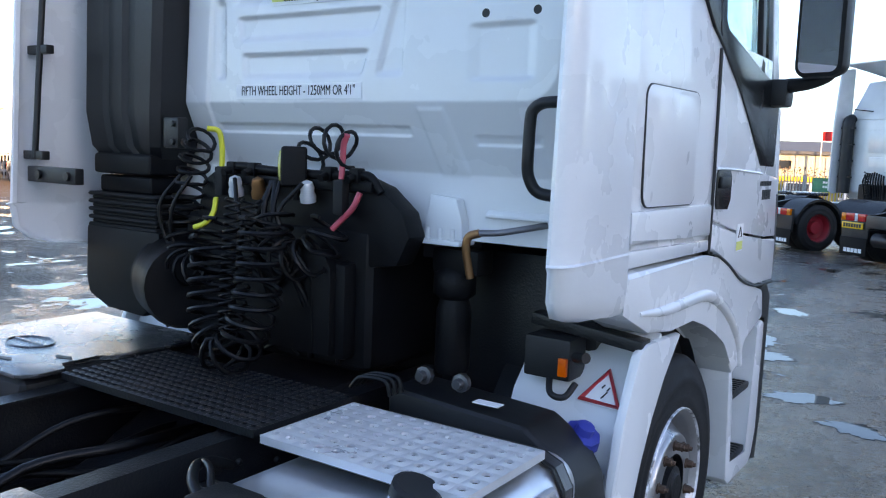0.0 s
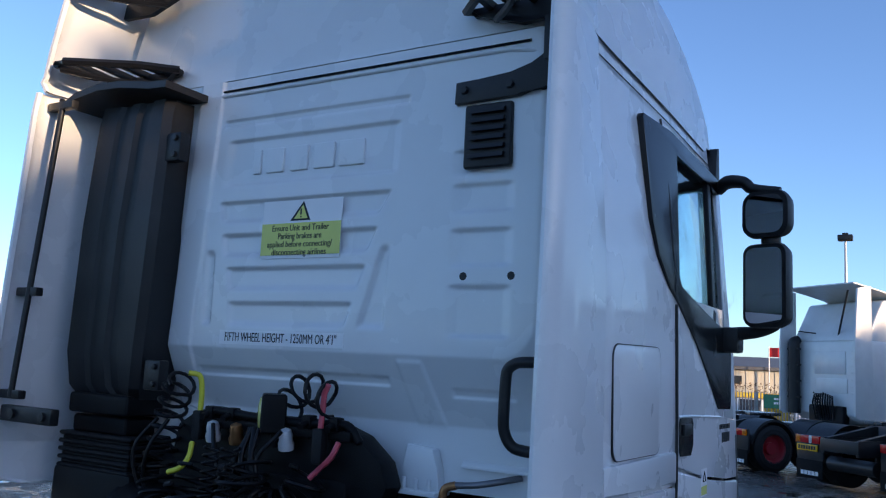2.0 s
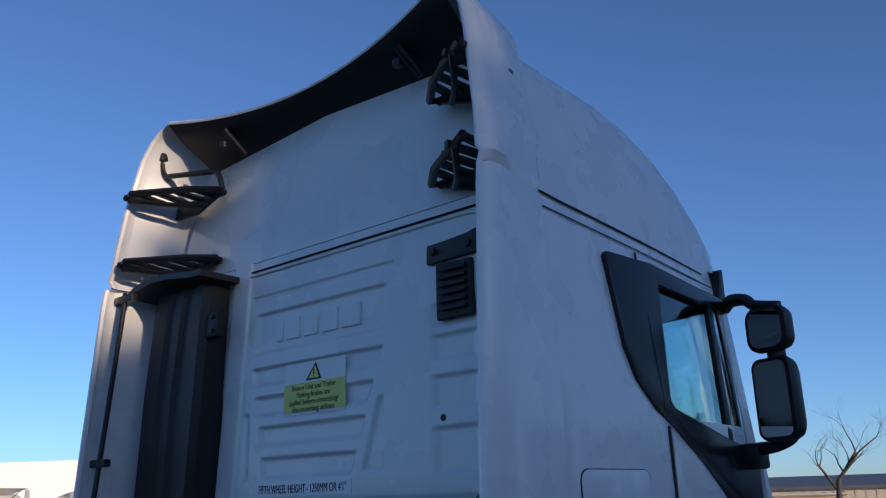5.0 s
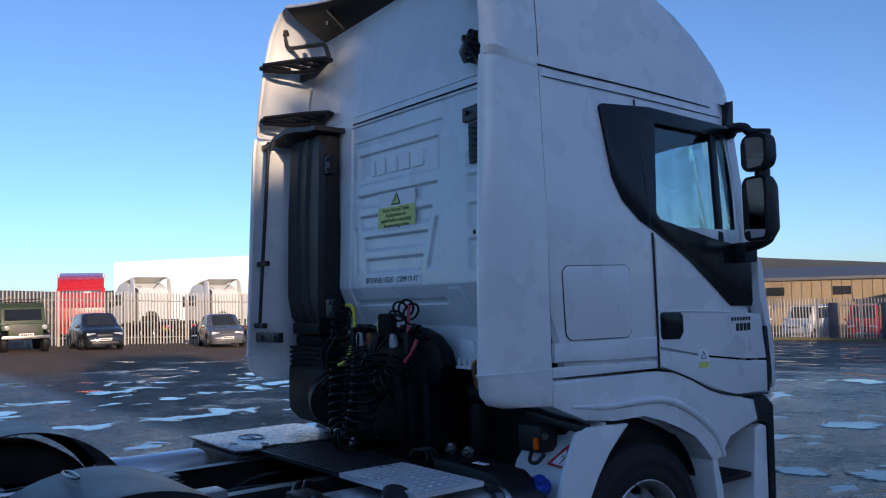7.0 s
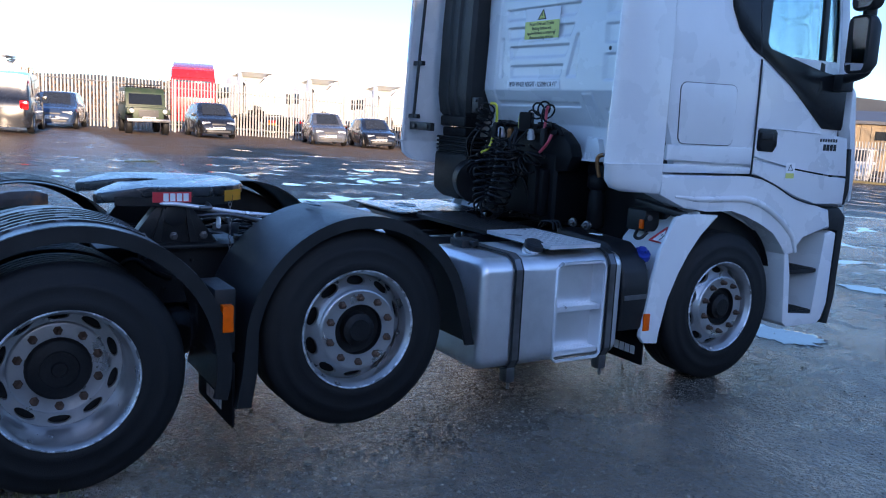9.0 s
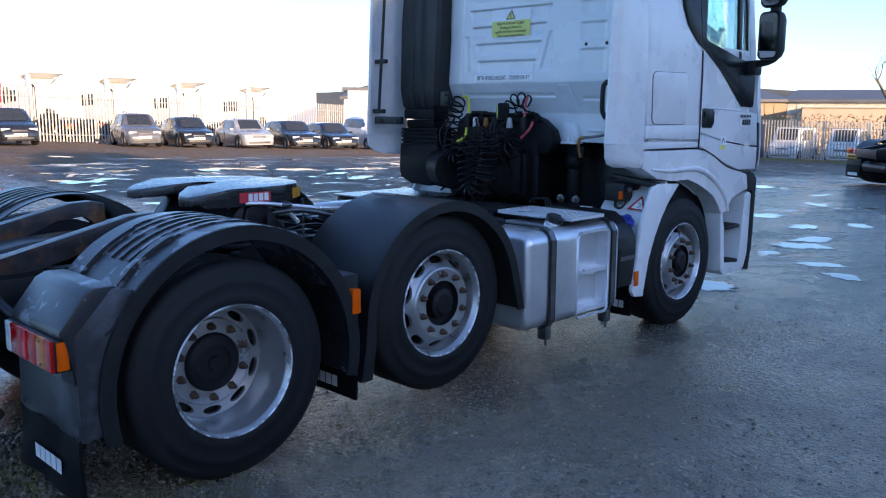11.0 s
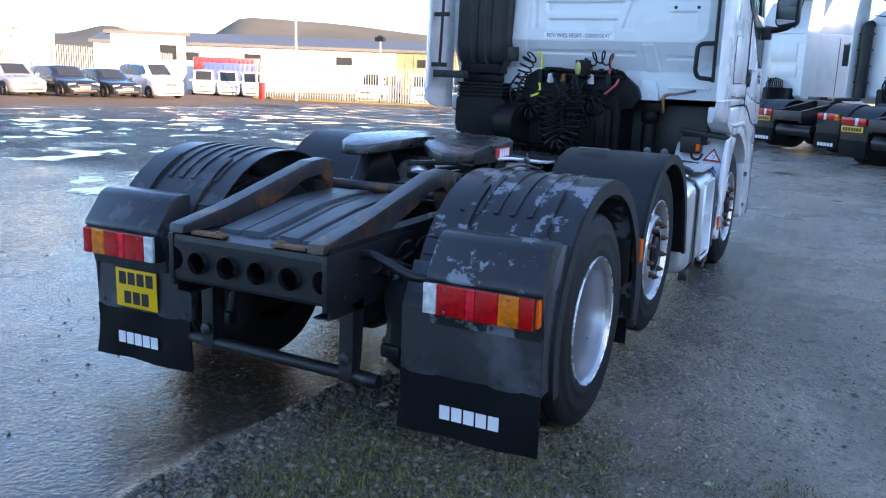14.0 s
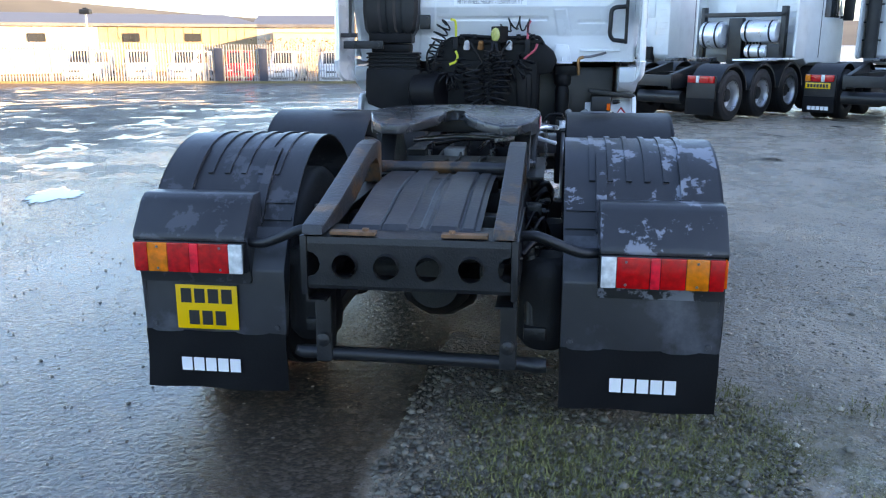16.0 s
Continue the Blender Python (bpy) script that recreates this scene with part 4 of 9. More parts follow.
# additive tank ahead of the fuel tank
bm = B()
prism(bm, [(0.55, 0.42), (1.235, 0.42), (1.238, 0.70), (1.22, 0.80), (1.17, 0.88), (1.05, 0.955), (0.55, 0.985)], "y", 3.935, 4.16, 0.025, 3)
adb = part("additive_tank", bm, plastic, truck, "black additive tank with a blue cap")
bm = B()
revolve(bm, [(-0.02, 0.04), (0.0, 0.045), (0.02, 0.045), (0.022, 0.062), (0.055, 0.058), (0.06, 0.03), (0.085, 0.028), (0.09, 0)], (1.12, 4.17, 0.85), axis=(0.35, -0.15, 0.75), seg=9)
part("blue_cap", bm, blue_cap_m, adb, "bright blue filler cap")
bm = B()
box(bm, 0.86, 0.95, 3.96, 4.0, 0.985, 0.988)
part("label", bm, paper, adb)
bm = B()
prism(bm, [(3.95, 0.62), (4.14, 0.62), (4.14, 0.65), (3.95, 0.65)], "x", 1.23, 1.241)
part("strap", bm, steel, adb)

# ---------------------------------------------------------------- cab


def lerp_table(tab, z):
    for a, b in zip(tab, tab[1:]):
        if a[0] <= z <= b[0]:
            f = (z - a[0]) / (b[0] - a[0])
            return [p + (q - p) * f for p, q in zip(a[1:], b[1:])]
    return list(tab[-1][1:]) if z > tab[-1][0] else list(tab[0][1:])


# height, rear y, front y at the middle, half width
CAB = [(1.22, 4.30, 6.22, 1.20), (1.45, 4.29, 6.30, 1.22), (1.62, 4.235, 6.32, 1.232), (1.905, 4.105, 6.31, 1.236), (2.10, 4.10, 6.28, 1.236), (2.95, 4.10, 6.10, 1.215), (3.02, 4.10, 6.08, 1.212)]
ROOF = [(3.00, 4.125, 6.16, 1.212), (3.12, 4.13, 6.15, 1.20), (3.26, 4.14, 6.06, 1.18), (3.42, 4.15, 5.92, 1.15), (3.55, 4.16, 5.77, 1.115), (3.66, 4.17, 5.60, 1.07), (3.75, 4.18, 5.41, 1.01), (3.82, 4.19, 5.20, 0.93), (3.875, 4.21, 4.96, 0.80), (3.90, 4.25, 4.77, 0.62)]
SIDE_Y = [4.16, 4.30, 4.62, 5.03, 5.45]


def ring(tab, z, inset=0.0, front_r=0.55):
    """A loop of plan points at height z, from the rear left corner round by the left, front and right sides."""
    yb, yf, w = lerp_table(tab, z)
    yb, yf, w = yb + inset, yf - inset, w - inset
    r = 0.05
    left = [(-w + r, yb), (-w + 0.015, yb + 0.015), (-w, yb + r)] + [(-w, max(y, yb + r + 0.01)) for y in SIDE_Y[1:4]]
    ys = min(5.80, yf - 0.40)
    left.append((-w, ys))
    for i in range(1, 7):
        a = radians(90 * i / 6)
        left.append((-w + 0.55 * (1 - math.cos(a)) * (w / 1.2), ys + (yf - 0.10 - ys) * math.sin(a) ** 0.9))
    left.append((-0.3 * w, yf - 0.02))
    right = [(-x, y) for x, y in left[::-1]]
    back = [(w * 0.55, yb), (0, yb), (-w * 0.55, yb)]
    return left + [(0, yf)] + right + back


def shell(tab, levels, inset=0.0, drop=None, top=True, bottom=False):
    bm = B()
    loops = [[bm.verts.new((x, y, z)) for x, y in ring(tab, z, inset)] for z in levels]
    n = len(loops[0])
    for i, (a, b) in enumerate(zip(loops, loops[1:])):
        for k in range(n):
            if drop and drop(levels[i], levels[i + 1], k, n):
                continue
            bm.faces.new((a[k], a[(k + 1) % n], b[(k + 1) % n], b[k]))
    if top:
        bm.faces.new(loops[-1])
    if bottom:
        bm.faces.new(loops[0][::-1])
    return bm


ZL = [1.36, 1.45, 1.62, 1.80, 1.905, 1.935, 2.20, 2.50, 2.82, 2.95, 3.02]
# side faces between the points 5 (y 5.03) and 6 (front of the side) are the door windows; the curved front is the windscreen


def openings(z0, z1, k, n):
    side = k in (5, 22) and 2.15 < z0 and z1 < 2.9
    front = 7 <= k <= 20 and 1.9 < z0 and z1 < 2.9
    low = z1 <= 1.46 and (k <= 6 or 21 <= k <= 28)
    return side or front or low


# the back is a pressing of its own
bm = shell(CAB, ZL, 0.0, lambda z0, z1, k, n: openings(z0, z1, k, n) or k >= 28)
cab = part("cab_body", bm, white, truck, "white painted sleeper cab")
bm = shell(CAB, ZL, 0.035, openings)
for v in bm.verts:
    v.co.y += 0.11 if v.co.y < 4.22 else 0.0
box(bm, -1.15, 1.15, 4.30, 6.15, 1.50, 1.53)
part("cab_lining", bm, interior, cab, "dark cab lining")
bm = shell(ROOF, [3.0, 3.06, 3.12, 3.18, 3.26, 3.34, 3.42, 3.49, 3.55, 3.61, 3.66, 3.71, 3.75, 3.79, 3.82, 3.85, 3.875, 3.90])
part("high_roof", bm, white, cab, "white moulded high roof", smooth=50)
# dark joint between roof and cab
bm = B()
for sx in (1, -1):
    tube(bm, [(sx * 1.218, 4.14, 3.012), (sx * 1.218, 5.0, 2.99), (sx * 1.214, 5.62, 2.965)], 0.0045, 6)
    tube(bm, [(sx * 1.221, 4.20, 2.955), (sx * 1.222, 5.0, 2.935), (sx * 1.216, 5.72, 2.91)], 0.0028, 6)
tube(bm, [(-1.2, 4.096, 2.972), (1.03, 4.096, 2.972)], 0.0055, 6)
part("roof_joint", bm, black_gloss, cab)
bm = B()
tube(bm, [(-1.2, 4.097, 2.954), (0.90, 4.097, 2.954), (0.97, 4.10, 2.944), (1.03, 4.11, 2.93)], 0.010, 8)
part("joint_trim", bm, white, cab)
# the back panel: one sheet with a crease along its foot, a rolled edge and sunk pressings
def ease(v):
    v = np.clip(v, 0.0, 1.0)
    return v * v * (3 - 2 * v)


def panel_depth(x, z):
    """How far forward the sheet lies at each place: the foot and the far edge fall away, the pressings are let in."""
    r = 0.12
    cx, cz = np.maximum(x - (1.035 - r), 0.0), np.maximum((1.905 + r) - z, 0.0)
    out = np.where((cx > 0) & (cz > 0), np.hypot(cx, cz), np.maximum(cx, cz)) - r
    y = 4.098 + 0.50 * np.minimum(np.maximum(out, 0.0), 0.235)

    def sunk(x0, x1, z0, z1, depth, top=0.012, foot=0.026, end=0.03, lean0=0.0, lean1=0.0):
        f = (z - z0) / (z1 - z0)
        a, b = x0 + lean0 * f, x1 + lean1 * f
        return depth * ease((z1 - z) / top) * ease((z - z0) / foot) * ease((x - a) / end) * ease((b - x) / end)
    y = y + sunk(-0.415, 0.518, 2.808, 2.845, 0.008, 0.008, 0.010, 0.012)
    y = y + sunk(-0.41, 0.485, 2.555, 2.755, 0.012, 0.012, 0.02, 0.05, 0.02, 0.01)
    for x0, x1, z0, z1, l0, l1 in ((-0.39, 0.405, 2.400, 2.498, -0.02, 0.06), (-0.37, 0.362, 2.262, 2.363, -0.012, 0.048), (-0.33, 0.325, 2.126, 2.226, -0.015, 0.04), (-0.315, 0.278, 1.985, 2.088, -0.005, 0.035)):
        y = y + sunk(x0, x1, z0, z1, 0.016, 0.013, 0.03, 0.028, l0, l1)
    for z0, z1 in ((2.52, 2.62), (2.388, 2.499), (2.204, 2.342), (1.966, 2.150)):
        y = y + sunk(0.70, 0.958, z0, z1, 0.012, 0.016, 0.02, 0.05)
    y = y + sunk(0.325, 0.455, 1.985, 2.30, 0.013, 0.03, 0.03, 0.022, 0.095, 0.01)
    y = y + sunk(-0.462, -0.40, 1.985, 2.30, 0.013, 0.03, 0.03, 0.02, 0.0, -0.005)
    # a raised pleat down the nearside, and two creases on the foot
    lean = (z - 1.906) / 1.007 * 0.067
    y = y - 0.010 * ease((x - (-0.642 + lean)) / 0.014) * ease(((-0.495 + lean) - x) / 0.014)
    y = y + sunk(-0.495, 0.465, 1.790, 1.829, 0.008, 0.008, 0.010, 0.012)
    y = y + sunk(0.708, 0.958, 1.766, 1.802, 0.008, 0.008, 0.010, 0.012)
    slide = (1.9 - z) * 0.19
    foot = ease((1.895 - z) / 0.02) * ease((z - 1.655) / 0.03)
    return y - 0.007 * foot * ease((x - 0.50 - slide) / 0.012) * ease((0.615 + slide * 1.3 - x) / 0.012)


gx, gz = np.linspace(-1.19, 1.19, 361), np.linspace(1.45, 3.015, 285)
GX, GZ = np.meshgrid(gx, gz)
cells = np.arange(gx.size * gz.size).reshape(gz.size, gx.size)
me = bpy.data.meshes.new("back_panel")
me.from_pydata(np.stack([GX, panel_depth(GX, GZ), GZ], -1).reshape(-1, 3).tolist(), [], np.stack([cells[:-1, :-1], cells[:-1, 1:], cells[1:, 1:], cells[1:, :-1]], -1).reshape(-1, 4).tolist())
for f in me.polygons:
    f.use_smooth = True
me.materials.append(white)
back_panel = new("back_panel", me)
back_panel.parent = cab
back_panel["label"] = "white pressed back panel with sunk ribs"
# maker's name pressed into the panel: five plain raised blocks
for x0, x1 in ((-0.238, -0.198), (-0.168, -0.078), (-0.042, 0.046), (0.076, 0.176), (0.198, 0.318)):
    bm = B()
    box(bm, x0, x1, 4.099, 4.116, 2.604, 2.704, 0.006, 3)
    part("raised_block", bm, white, back_panel)
# sill, brackets
bm = B()
prism(bm, [(4.212, 1.56), (4.190, 1.545), (4.190, 1.535), (4.222, 1.535)], "x", 0.74, 1.08, 0.004)
part("sill_edge", bm, white, cab)
bm = B()
prism(bm, [(0.50, 1.45), (0.67, 1.45), (0.66, 1.52), (0.64, 1.59), (0.53, 1.60), (0.52, 1.52)], "y", 4.170, 4.2135, 0.006)
box(bm, 0.49, 0.68, 4.13, 4.23, 1.435, 1.452, 0.004)
for x in (0.54, 0.59, 0.64):
    rod(bm, (x, 4.15, 1.44), (x, 4.15, 1.49), 0.008, 8)
part("cab_mount", bm, white, cab)
bm = B()
prism(bm, [(-0.60, 1.49), (-0.42, 1.49), (-0.44, 1.62), (-0.58, 1.66)], "y", 4.18, 4.205, 0.006)
part("cab_mount", bm, white, cab)
for x in (0.768, 0.948):
    bm = B()
    revolve(bm, [(0.012, 0.0), (-0.002, 0.0), (-0.003, 0.014), (0.014, 0.014)], (x, 4.1, 2.177), axis=(0, 1, 0), seg=14)
    part("plug", bm, ink, cab)
# vent grille
bm = B()
box(bm, 0.755, 0.938, 4.080, 4.106, 2.543, 2.768, 0.035, 3)
grille = part("vent_grille", bm, plastic, cab, "black plastic air vent")
for i in range(6):
    bm = B()
    prism(bm, [(4.062, 2.575 + i * 0.031), (4.086, 2.583 + i * 0.031), (4.086, 2.594 + i * 0.031), (4.066, 2.590 + i * 0.031)], "x", 0.778, 0.915)
    part("slat", bm, plastic, grille)
# labels with their words
bm = B()
box(bm, -0.342, 0.280, 4.0945, 4.0965, 1.918, 1.974)
lab = part("height_label", bm, paper, cab, "white label with black capitals", smooth=0)
words("FIFTH WHEEL HEIGHT - 1250MM OR 4'1\"", 0.05, ink, lab, at(-0.031, 4.094, 1.946, BACK), width=0.56)
bm = B()
box(bm, -0.152, 0.239, 4.0930, 4.0960, 2.255, 2.482)
lab = part("brake_label", bm, paper, cab, "white and yellow safety label", smooth=0)
bm = B()
box(bm, -0.152, 0.239, 4.0905, 4.0930, 2.268, 2.392)
yl = part("yellow_band", bm, yellow_paper, lab, smooth=0)
for i, s in enumerate(("Ensure Unit and Trailer", "Parking brakes are", "applied before connecting/", "disconnecting airlines")):
    words(s, 0.034, ink, lab, at(0.042, 4.090, 2.372 - i * 0.0315, BACK), width=(0.28, 0.215, 0.32, 0.27)[i])
bm = B()
prism(bm, [(0.052, 2.476), (-0.010, 2.401), (0.089, 2.401)], "y", 4.0912, 4.0930)
prism(bm, [(0.0505, 2.462), (0.008, 2.408), (0.076, 2.408)], "y", 4.0906, 4.0912)
sign = part("warning_sign", bm, [ink, yellow_paper], lab, smooth=0)
for f in sign.data.polygons:
    f.material_index = 1 if f.center.y < 4.0911 else 0
bm = B()
box(bm, 0.039, 0.046, 4.0900, 4.0906, 2.423, 2.448)
box(bm, 0.039, 0.046, 4.0900, 4.0906, 2.412, 2.418)
part("exclamation_mark", bm, ink, lab, smooth=0)
# grab handle
bm = B()
tube(bm, [(1.09, 4.10, 1.905), (1.09, 4.03, 1.90), (1.02, 4.02, 1.895), (0.985, 4.02, 1.865), (0.98, 4.02, 1.74), (0.98, 4.03, 1.68), (1.01, 4.04, 1.635), (1.09, 4.06, 1.625), (1.09, 4.14, 1.62)], 0.018, 10)
part("grab_handle", bm, plastic, truck, "black grab handle behind the cab")
bm = B()
tube(bm, [(1.115, 4.05, 2.9), (1.115, 4.04, 2.2), (1.115, 4.06, 1.6)], 0.014, 8)
part("seal_strip", bm, plastic, cab)
# bracket at the top of the panel
bm = B()
prism(bm, [(0.715, 2.775), (0.718, 2.853), (0.93, 2.858), (1.01, 2.88), (1.06, 2.92), (1.14, 2.93), (1.14, 2.80), (1.0, 2.795), (0.96, 2.78)], "y", 4.075, 4.10, 0.006)
box(bm, 1.09, 1.15, 3.98, 4.1, 2.85, 3.0, 0.008)
for x in (0.755, 0.93):
    revolve(bm, [(0, 0.016), (-0.012, 0.014), (-0.014, 0)], (x, 4.075, 2.82), axis=(0, 1, 0), seg=6)
part("fairing_bracket", bm, plastic, cab)

# ---- side fairings, lower and upper, and the roof lip


def fairing(sx, rows, name, thick=0.035):
    """Upright wing: rows of (z, rear y, front y, outer x at rear, outer x at front), with a return at the rear edge."""
    bm = B()
    loops = []
    for z, yr, yf, xr, xf in rows:
        p = [(xf, yf), (xf + (xr - xf) * 0.35 + 0.006, yf + (yr - yf) * 0.5), (xr + 0.004, yr + 0.07), (xr - 0.004, yr + 0.03), (xr - 0.022, yr + 0.006), (xr - 0.034, yr), (xr - 0.046, yr + 0.004), (xr - 0.05, yr + 0.02),
             (xr - 0.04, yr + 0.03), (xr - 0.036, yr + 0.07), (xf - thick - 0.01, yf + (yr - yf) * 0.5), (xf - thick, yf)]
        loops.append([bm.verts.new((sx * x, y, z)) for x, y in p])
    n = len(loops[0])
    for a, b in zip(loops, loops[1:]):
        for k in range(n):
            bm.faces.new((a[k], a[(k + 1) % n], b[(k + 1) % n], b[k]))
    bm.faces.new(loops[0]), bm.faces.new(loops[-1][::-1])
    return part(name, bm, white if sx > 0 else [white], truck, "white side fairing behind the cab", smooth=40)


for sx in (1, -1):
    k = 0.018 if sx > 0 else 0.075
    low = [(1.285, 4.02, 4.16, 1.19, 1.235), (1.295, 3.88, 4.16, 1.205, 1.24), (1.32, 3.78, 4.16, 1.22, 1.245), (1.37, 3.725, 4.16, 1.235, 1.25), (1.45, 3.715, 4.16, 1.24, 1.25), (1.465, 3.70, 4.16, 1.243, 1.252),
           (1.47, 3.715, 4.16, 1.236, 1.248), (2.2, 3.745, 4.165, 1.236, 1.246), (2.90, 3.775, 4.17, 1.232, 1.236), (2.985, 3.785, 4.17, 1.23, 1.235)]
    low = [(z, yr, yf, xr + k, xf + 0.3 * k) for z, yr, yf, xr, xf in low]
    f = fairing(sx, low, "side_fairing")
    up = [(2.99, 3.81, 4.17, 1.21, 1.225), (3.035, 3.80, 4.17, 1.232, 1.238), (3.06, 3.80, 4.17, 1.215, 1.232), (3.2, 3.81, 4.18, 1.205, 1.215), (3.4, 3.825, 4.19, 1.175, 1.185), (3.57, 3.845, 4.20, 1.145, 1.15), (3.70, 3.86, 4.21, 1.115, 1.12), (3.80, 3.88, 4.22, 1.07, 1.075), (3.855, 3.895, 4.23, 1.02, 1.02), (3.885, 3.905, 4.23, 0.95, 0.96)]
    up = [(z, yr, yf, xr + k, xf + 0.3 * k) for z, yr, yf, xr, xf in up]
    g = fairing(sx, up, "upper_fairing")
# dark joints round the fairings
for sx in (1, -1):
    for line in ([(1.2455, 4.168, 1.48), (1.2405, 4.172, 2.2), (1.231, 4.176, 2.98)], [(1.2325, 4.176, 3.05), (1.209, 4.188, 3.2), (1.178, 4.20, 3.4), (1.143, 4.21, 3.57)], [(1.222, 3.80, 2.988), (1.236, 3.83, 2.988), (1.236, 4.0, 2.988), (1.232, 4.16, 2.988)]):
        bm = B()
        tube(bm, [(sx * x, y, z) for x, y, z in line], 0.0025, 6)
        part("fairing_joint", bm, ink, cab)
# roof lip: a curved sheet that overhangs the back, further forward in the middle
bm = B()
n = 24
top, bot = [], []
for i in range(n + 1):
    x = -0.96 + 1.92 * i / n
    e = abs(x) / 0.96
    yr = 4.02 - 0.13 * e ** 2
    zr = 3.79 + 0.09 * e ** 2
    top.append([(x, yr, zr), (x, yr + 0.012, zr + 0.012), (x * 0.98, 4.32, zr + 0.03 - 0.03 * e)])
    bot.append([(x, yr + 0.003, zr - 0.012), (x, yr + 0.10, zr - 0.06 - 0.03 * e), (x * 0.98, 4.22, 3.68 - 0.03 * e)])
T = [[bm.verts.new(p) for p in r] for r in top]
U = [[bm.verts.new(p) for p in r] for r in bot]
for i in range(n):
    for a in range(2):
        bm.faces.new((T[i][a], T[i + 1][a], T[i + 1][a + 1], T[i][a + 1]))
        f = bm.faces.new((U[i][a], U[i][a + 1], U[i + 1][a + 1], U[i + 1][a]))
        f.material_index = 1
    bm.faces.new((T[i][0], U[i][0], U[i + 1][0], T[i + 1][0]))
part("roof_lip", bm, [white, plastic], cab, "overhanging roof lip with a dark underside", smooth=50)
# adjuster under the lip
for x in (-0.62, 0.62):
    bm = B()
    rod(bm, (x, 4.02, 3.77), (x + 0.05, 4.12, 3.65), 0.02, 8)
    revolve(bm, [(0, 0.022), (-0.03, 0.02), (-0.032, 0)], (x, 4.02, 3.70), axis=(0, 0, 1), seg=8)
    part("lip_adjuster", bm, plastic, cab)
# climbing steps in the corners


def corner_step(sx, z):
    bm = B()
    k = 0.08 if sx > 0 else 0.0
    out = [(1.13, 3.81), (1.06 + k, 3.80), (0.78 + k, 3.97), (0.66 + k, 4.09), (0.68 + k, 4.12), (1.13, 4.12)]
    # frame of bars round the edge and slanting slots between
    tube(bm, [(sx * x, y, z) for x, y in out], 0.018, 6, closed=True)
    for i in range(4):
        f = i / 3
        p, q = (1.04 - 0.28 * f + k * f, 3.83 + 0.18 * f), (1.09 - 0.33 * f + k * f, 4.11)
        prism(bm, [(sx * (p[0] - 0.012), p[1]), (sx * (p[0] + 0.012), p[1] - 0.01), (sx * (q[0] + 0.012), q[1]), (sx * (q[0] - 0.012), q[1])][::int(sx)], "z", z - 0.012, z + 0.014)
    # webs below, deeper at the wall
    prism(bm, [(sx * (0.68 + k), z), (sx * 1.12, z), (sx * 1.12, z - 0.07), (sx * (0.88 + k), z - 0.08), (sx * (0.72 + k), z - 0.03)], "y", 4.085, 4.11)
    tube(bm, [(sx * 1.09, 3.81, z - 0.03), (sx * (0.90 + k), 3.96, z - 0.06), (sx * (0.78 + k), 4.09, z - 0.05)], 0.014, 6)
    if sx < 0:
        bmesh.ops.translate(bm, vec=(-0.06, 0.0, 0.02), verts=bm.verts)
    return part("climbing_step", bm, plastic, truck, "slotted black climbing step")


for sx in (1, -1):
    for z in (3.09, 3.465):
        corner_step(sx, z + (0.025 if sx > 0 else 0.0))
bm = B()
tube(bm, [(-1.06, 3.97, 3.72), (-1.058, 3.98, 3.645), (-1.03, 3.99, 3.612), (-0.70, 4.05, 3.565), (-0.655, 4.06, 3.545), (-0.63, 4.075, 3.46)], 0.015, 10)
box(bm, -1.09, -1.03, 3.95, 3.99, 3.70, 3.745, 0.008)
bmesh.ops.translate(bm, vec=(-0.06, 0.0, 0.02), verts=bm.verts)
part("hand_rail", bm, plastic, truck, "black bent hand rail")
# black stay down the nearside fairing
bm = B()
tube(bm, [(-1.13, 3.86, 2.96), (-1.11, 3.85, 2.9), (-1.115, 3.79, 2.0), (-1.12, 3.77, 1.66)], 0.013, 8)
for z in (2.93, 2.10, 1.67):
    box(bm, -1.20, -1.06 if z < 2.5 else -1.03, 3.765 + (z - 1.67) * 0.06, 3.80 + (z - 1.67) * 0.06, z - 0.018, z + 0.018, 0.005)
bmesh.ops.translate(bm, vec=(-0.06, 0.0, 0.0), verts=bm.verts)
stay = part("fairing_stay", bm, plastic, truck)
bm = B()
box(bm, -1.24, -0.90, 3.77, 3.81, 1.56, 1.625, 0.006)
revolve(bm, [(0, 0.02), (-0.012, 0.02), (-0.014, 0)], (-1.15, 3.77, 1.592), axis=(0, 1, 0), seg=8)
revolve(bm, [(0, 0.02), (-0.012, 0.02), (-0.014, 0)], (-0.95, 3.77, 1.592), axis=(0, 1, 0), seg=8)
part("stay_arm", bm, plastic, stay)

# ---- air intake
bm = B()
loops = []
for z, x0, x1, y0, y1 in ((1.67, -1.07, -0.69, 3.99, 4.17), (1.72, -1.10, -0.66, 3.96, 4.17), (1.86, -1.11, -0.635, 3.94, 4.17), (2.4, -1.10, -0.615, 3.945, 4.09), (2.86, -1.06, -0.60, 3.95, 4.09), (2.93, -1.05, -0.60, 3.96, 4.09)):
    r = 0.03
    loops.append([bm.verts.new((x, y, z)) for x, y in ((x0 + r, y0), (x0 + 0.13, y0 + 0.008), (x0 + 0.15, y0 + 0.022), (x0 + 0.19, y0 + 0.022), (x0 + 0.21, y0 + 0.004), (x0 + 0.26, y0 + 0.004), (x0 + 0.28, y0 + 0.022), (x0 + 0.32, y0 + 0.022), (x0 + 0.34, y0 + 0.006), (x1 - r, y0), (x1, y0 + r), (x1, y1), (x0, y1), (x0, y0 + r))])
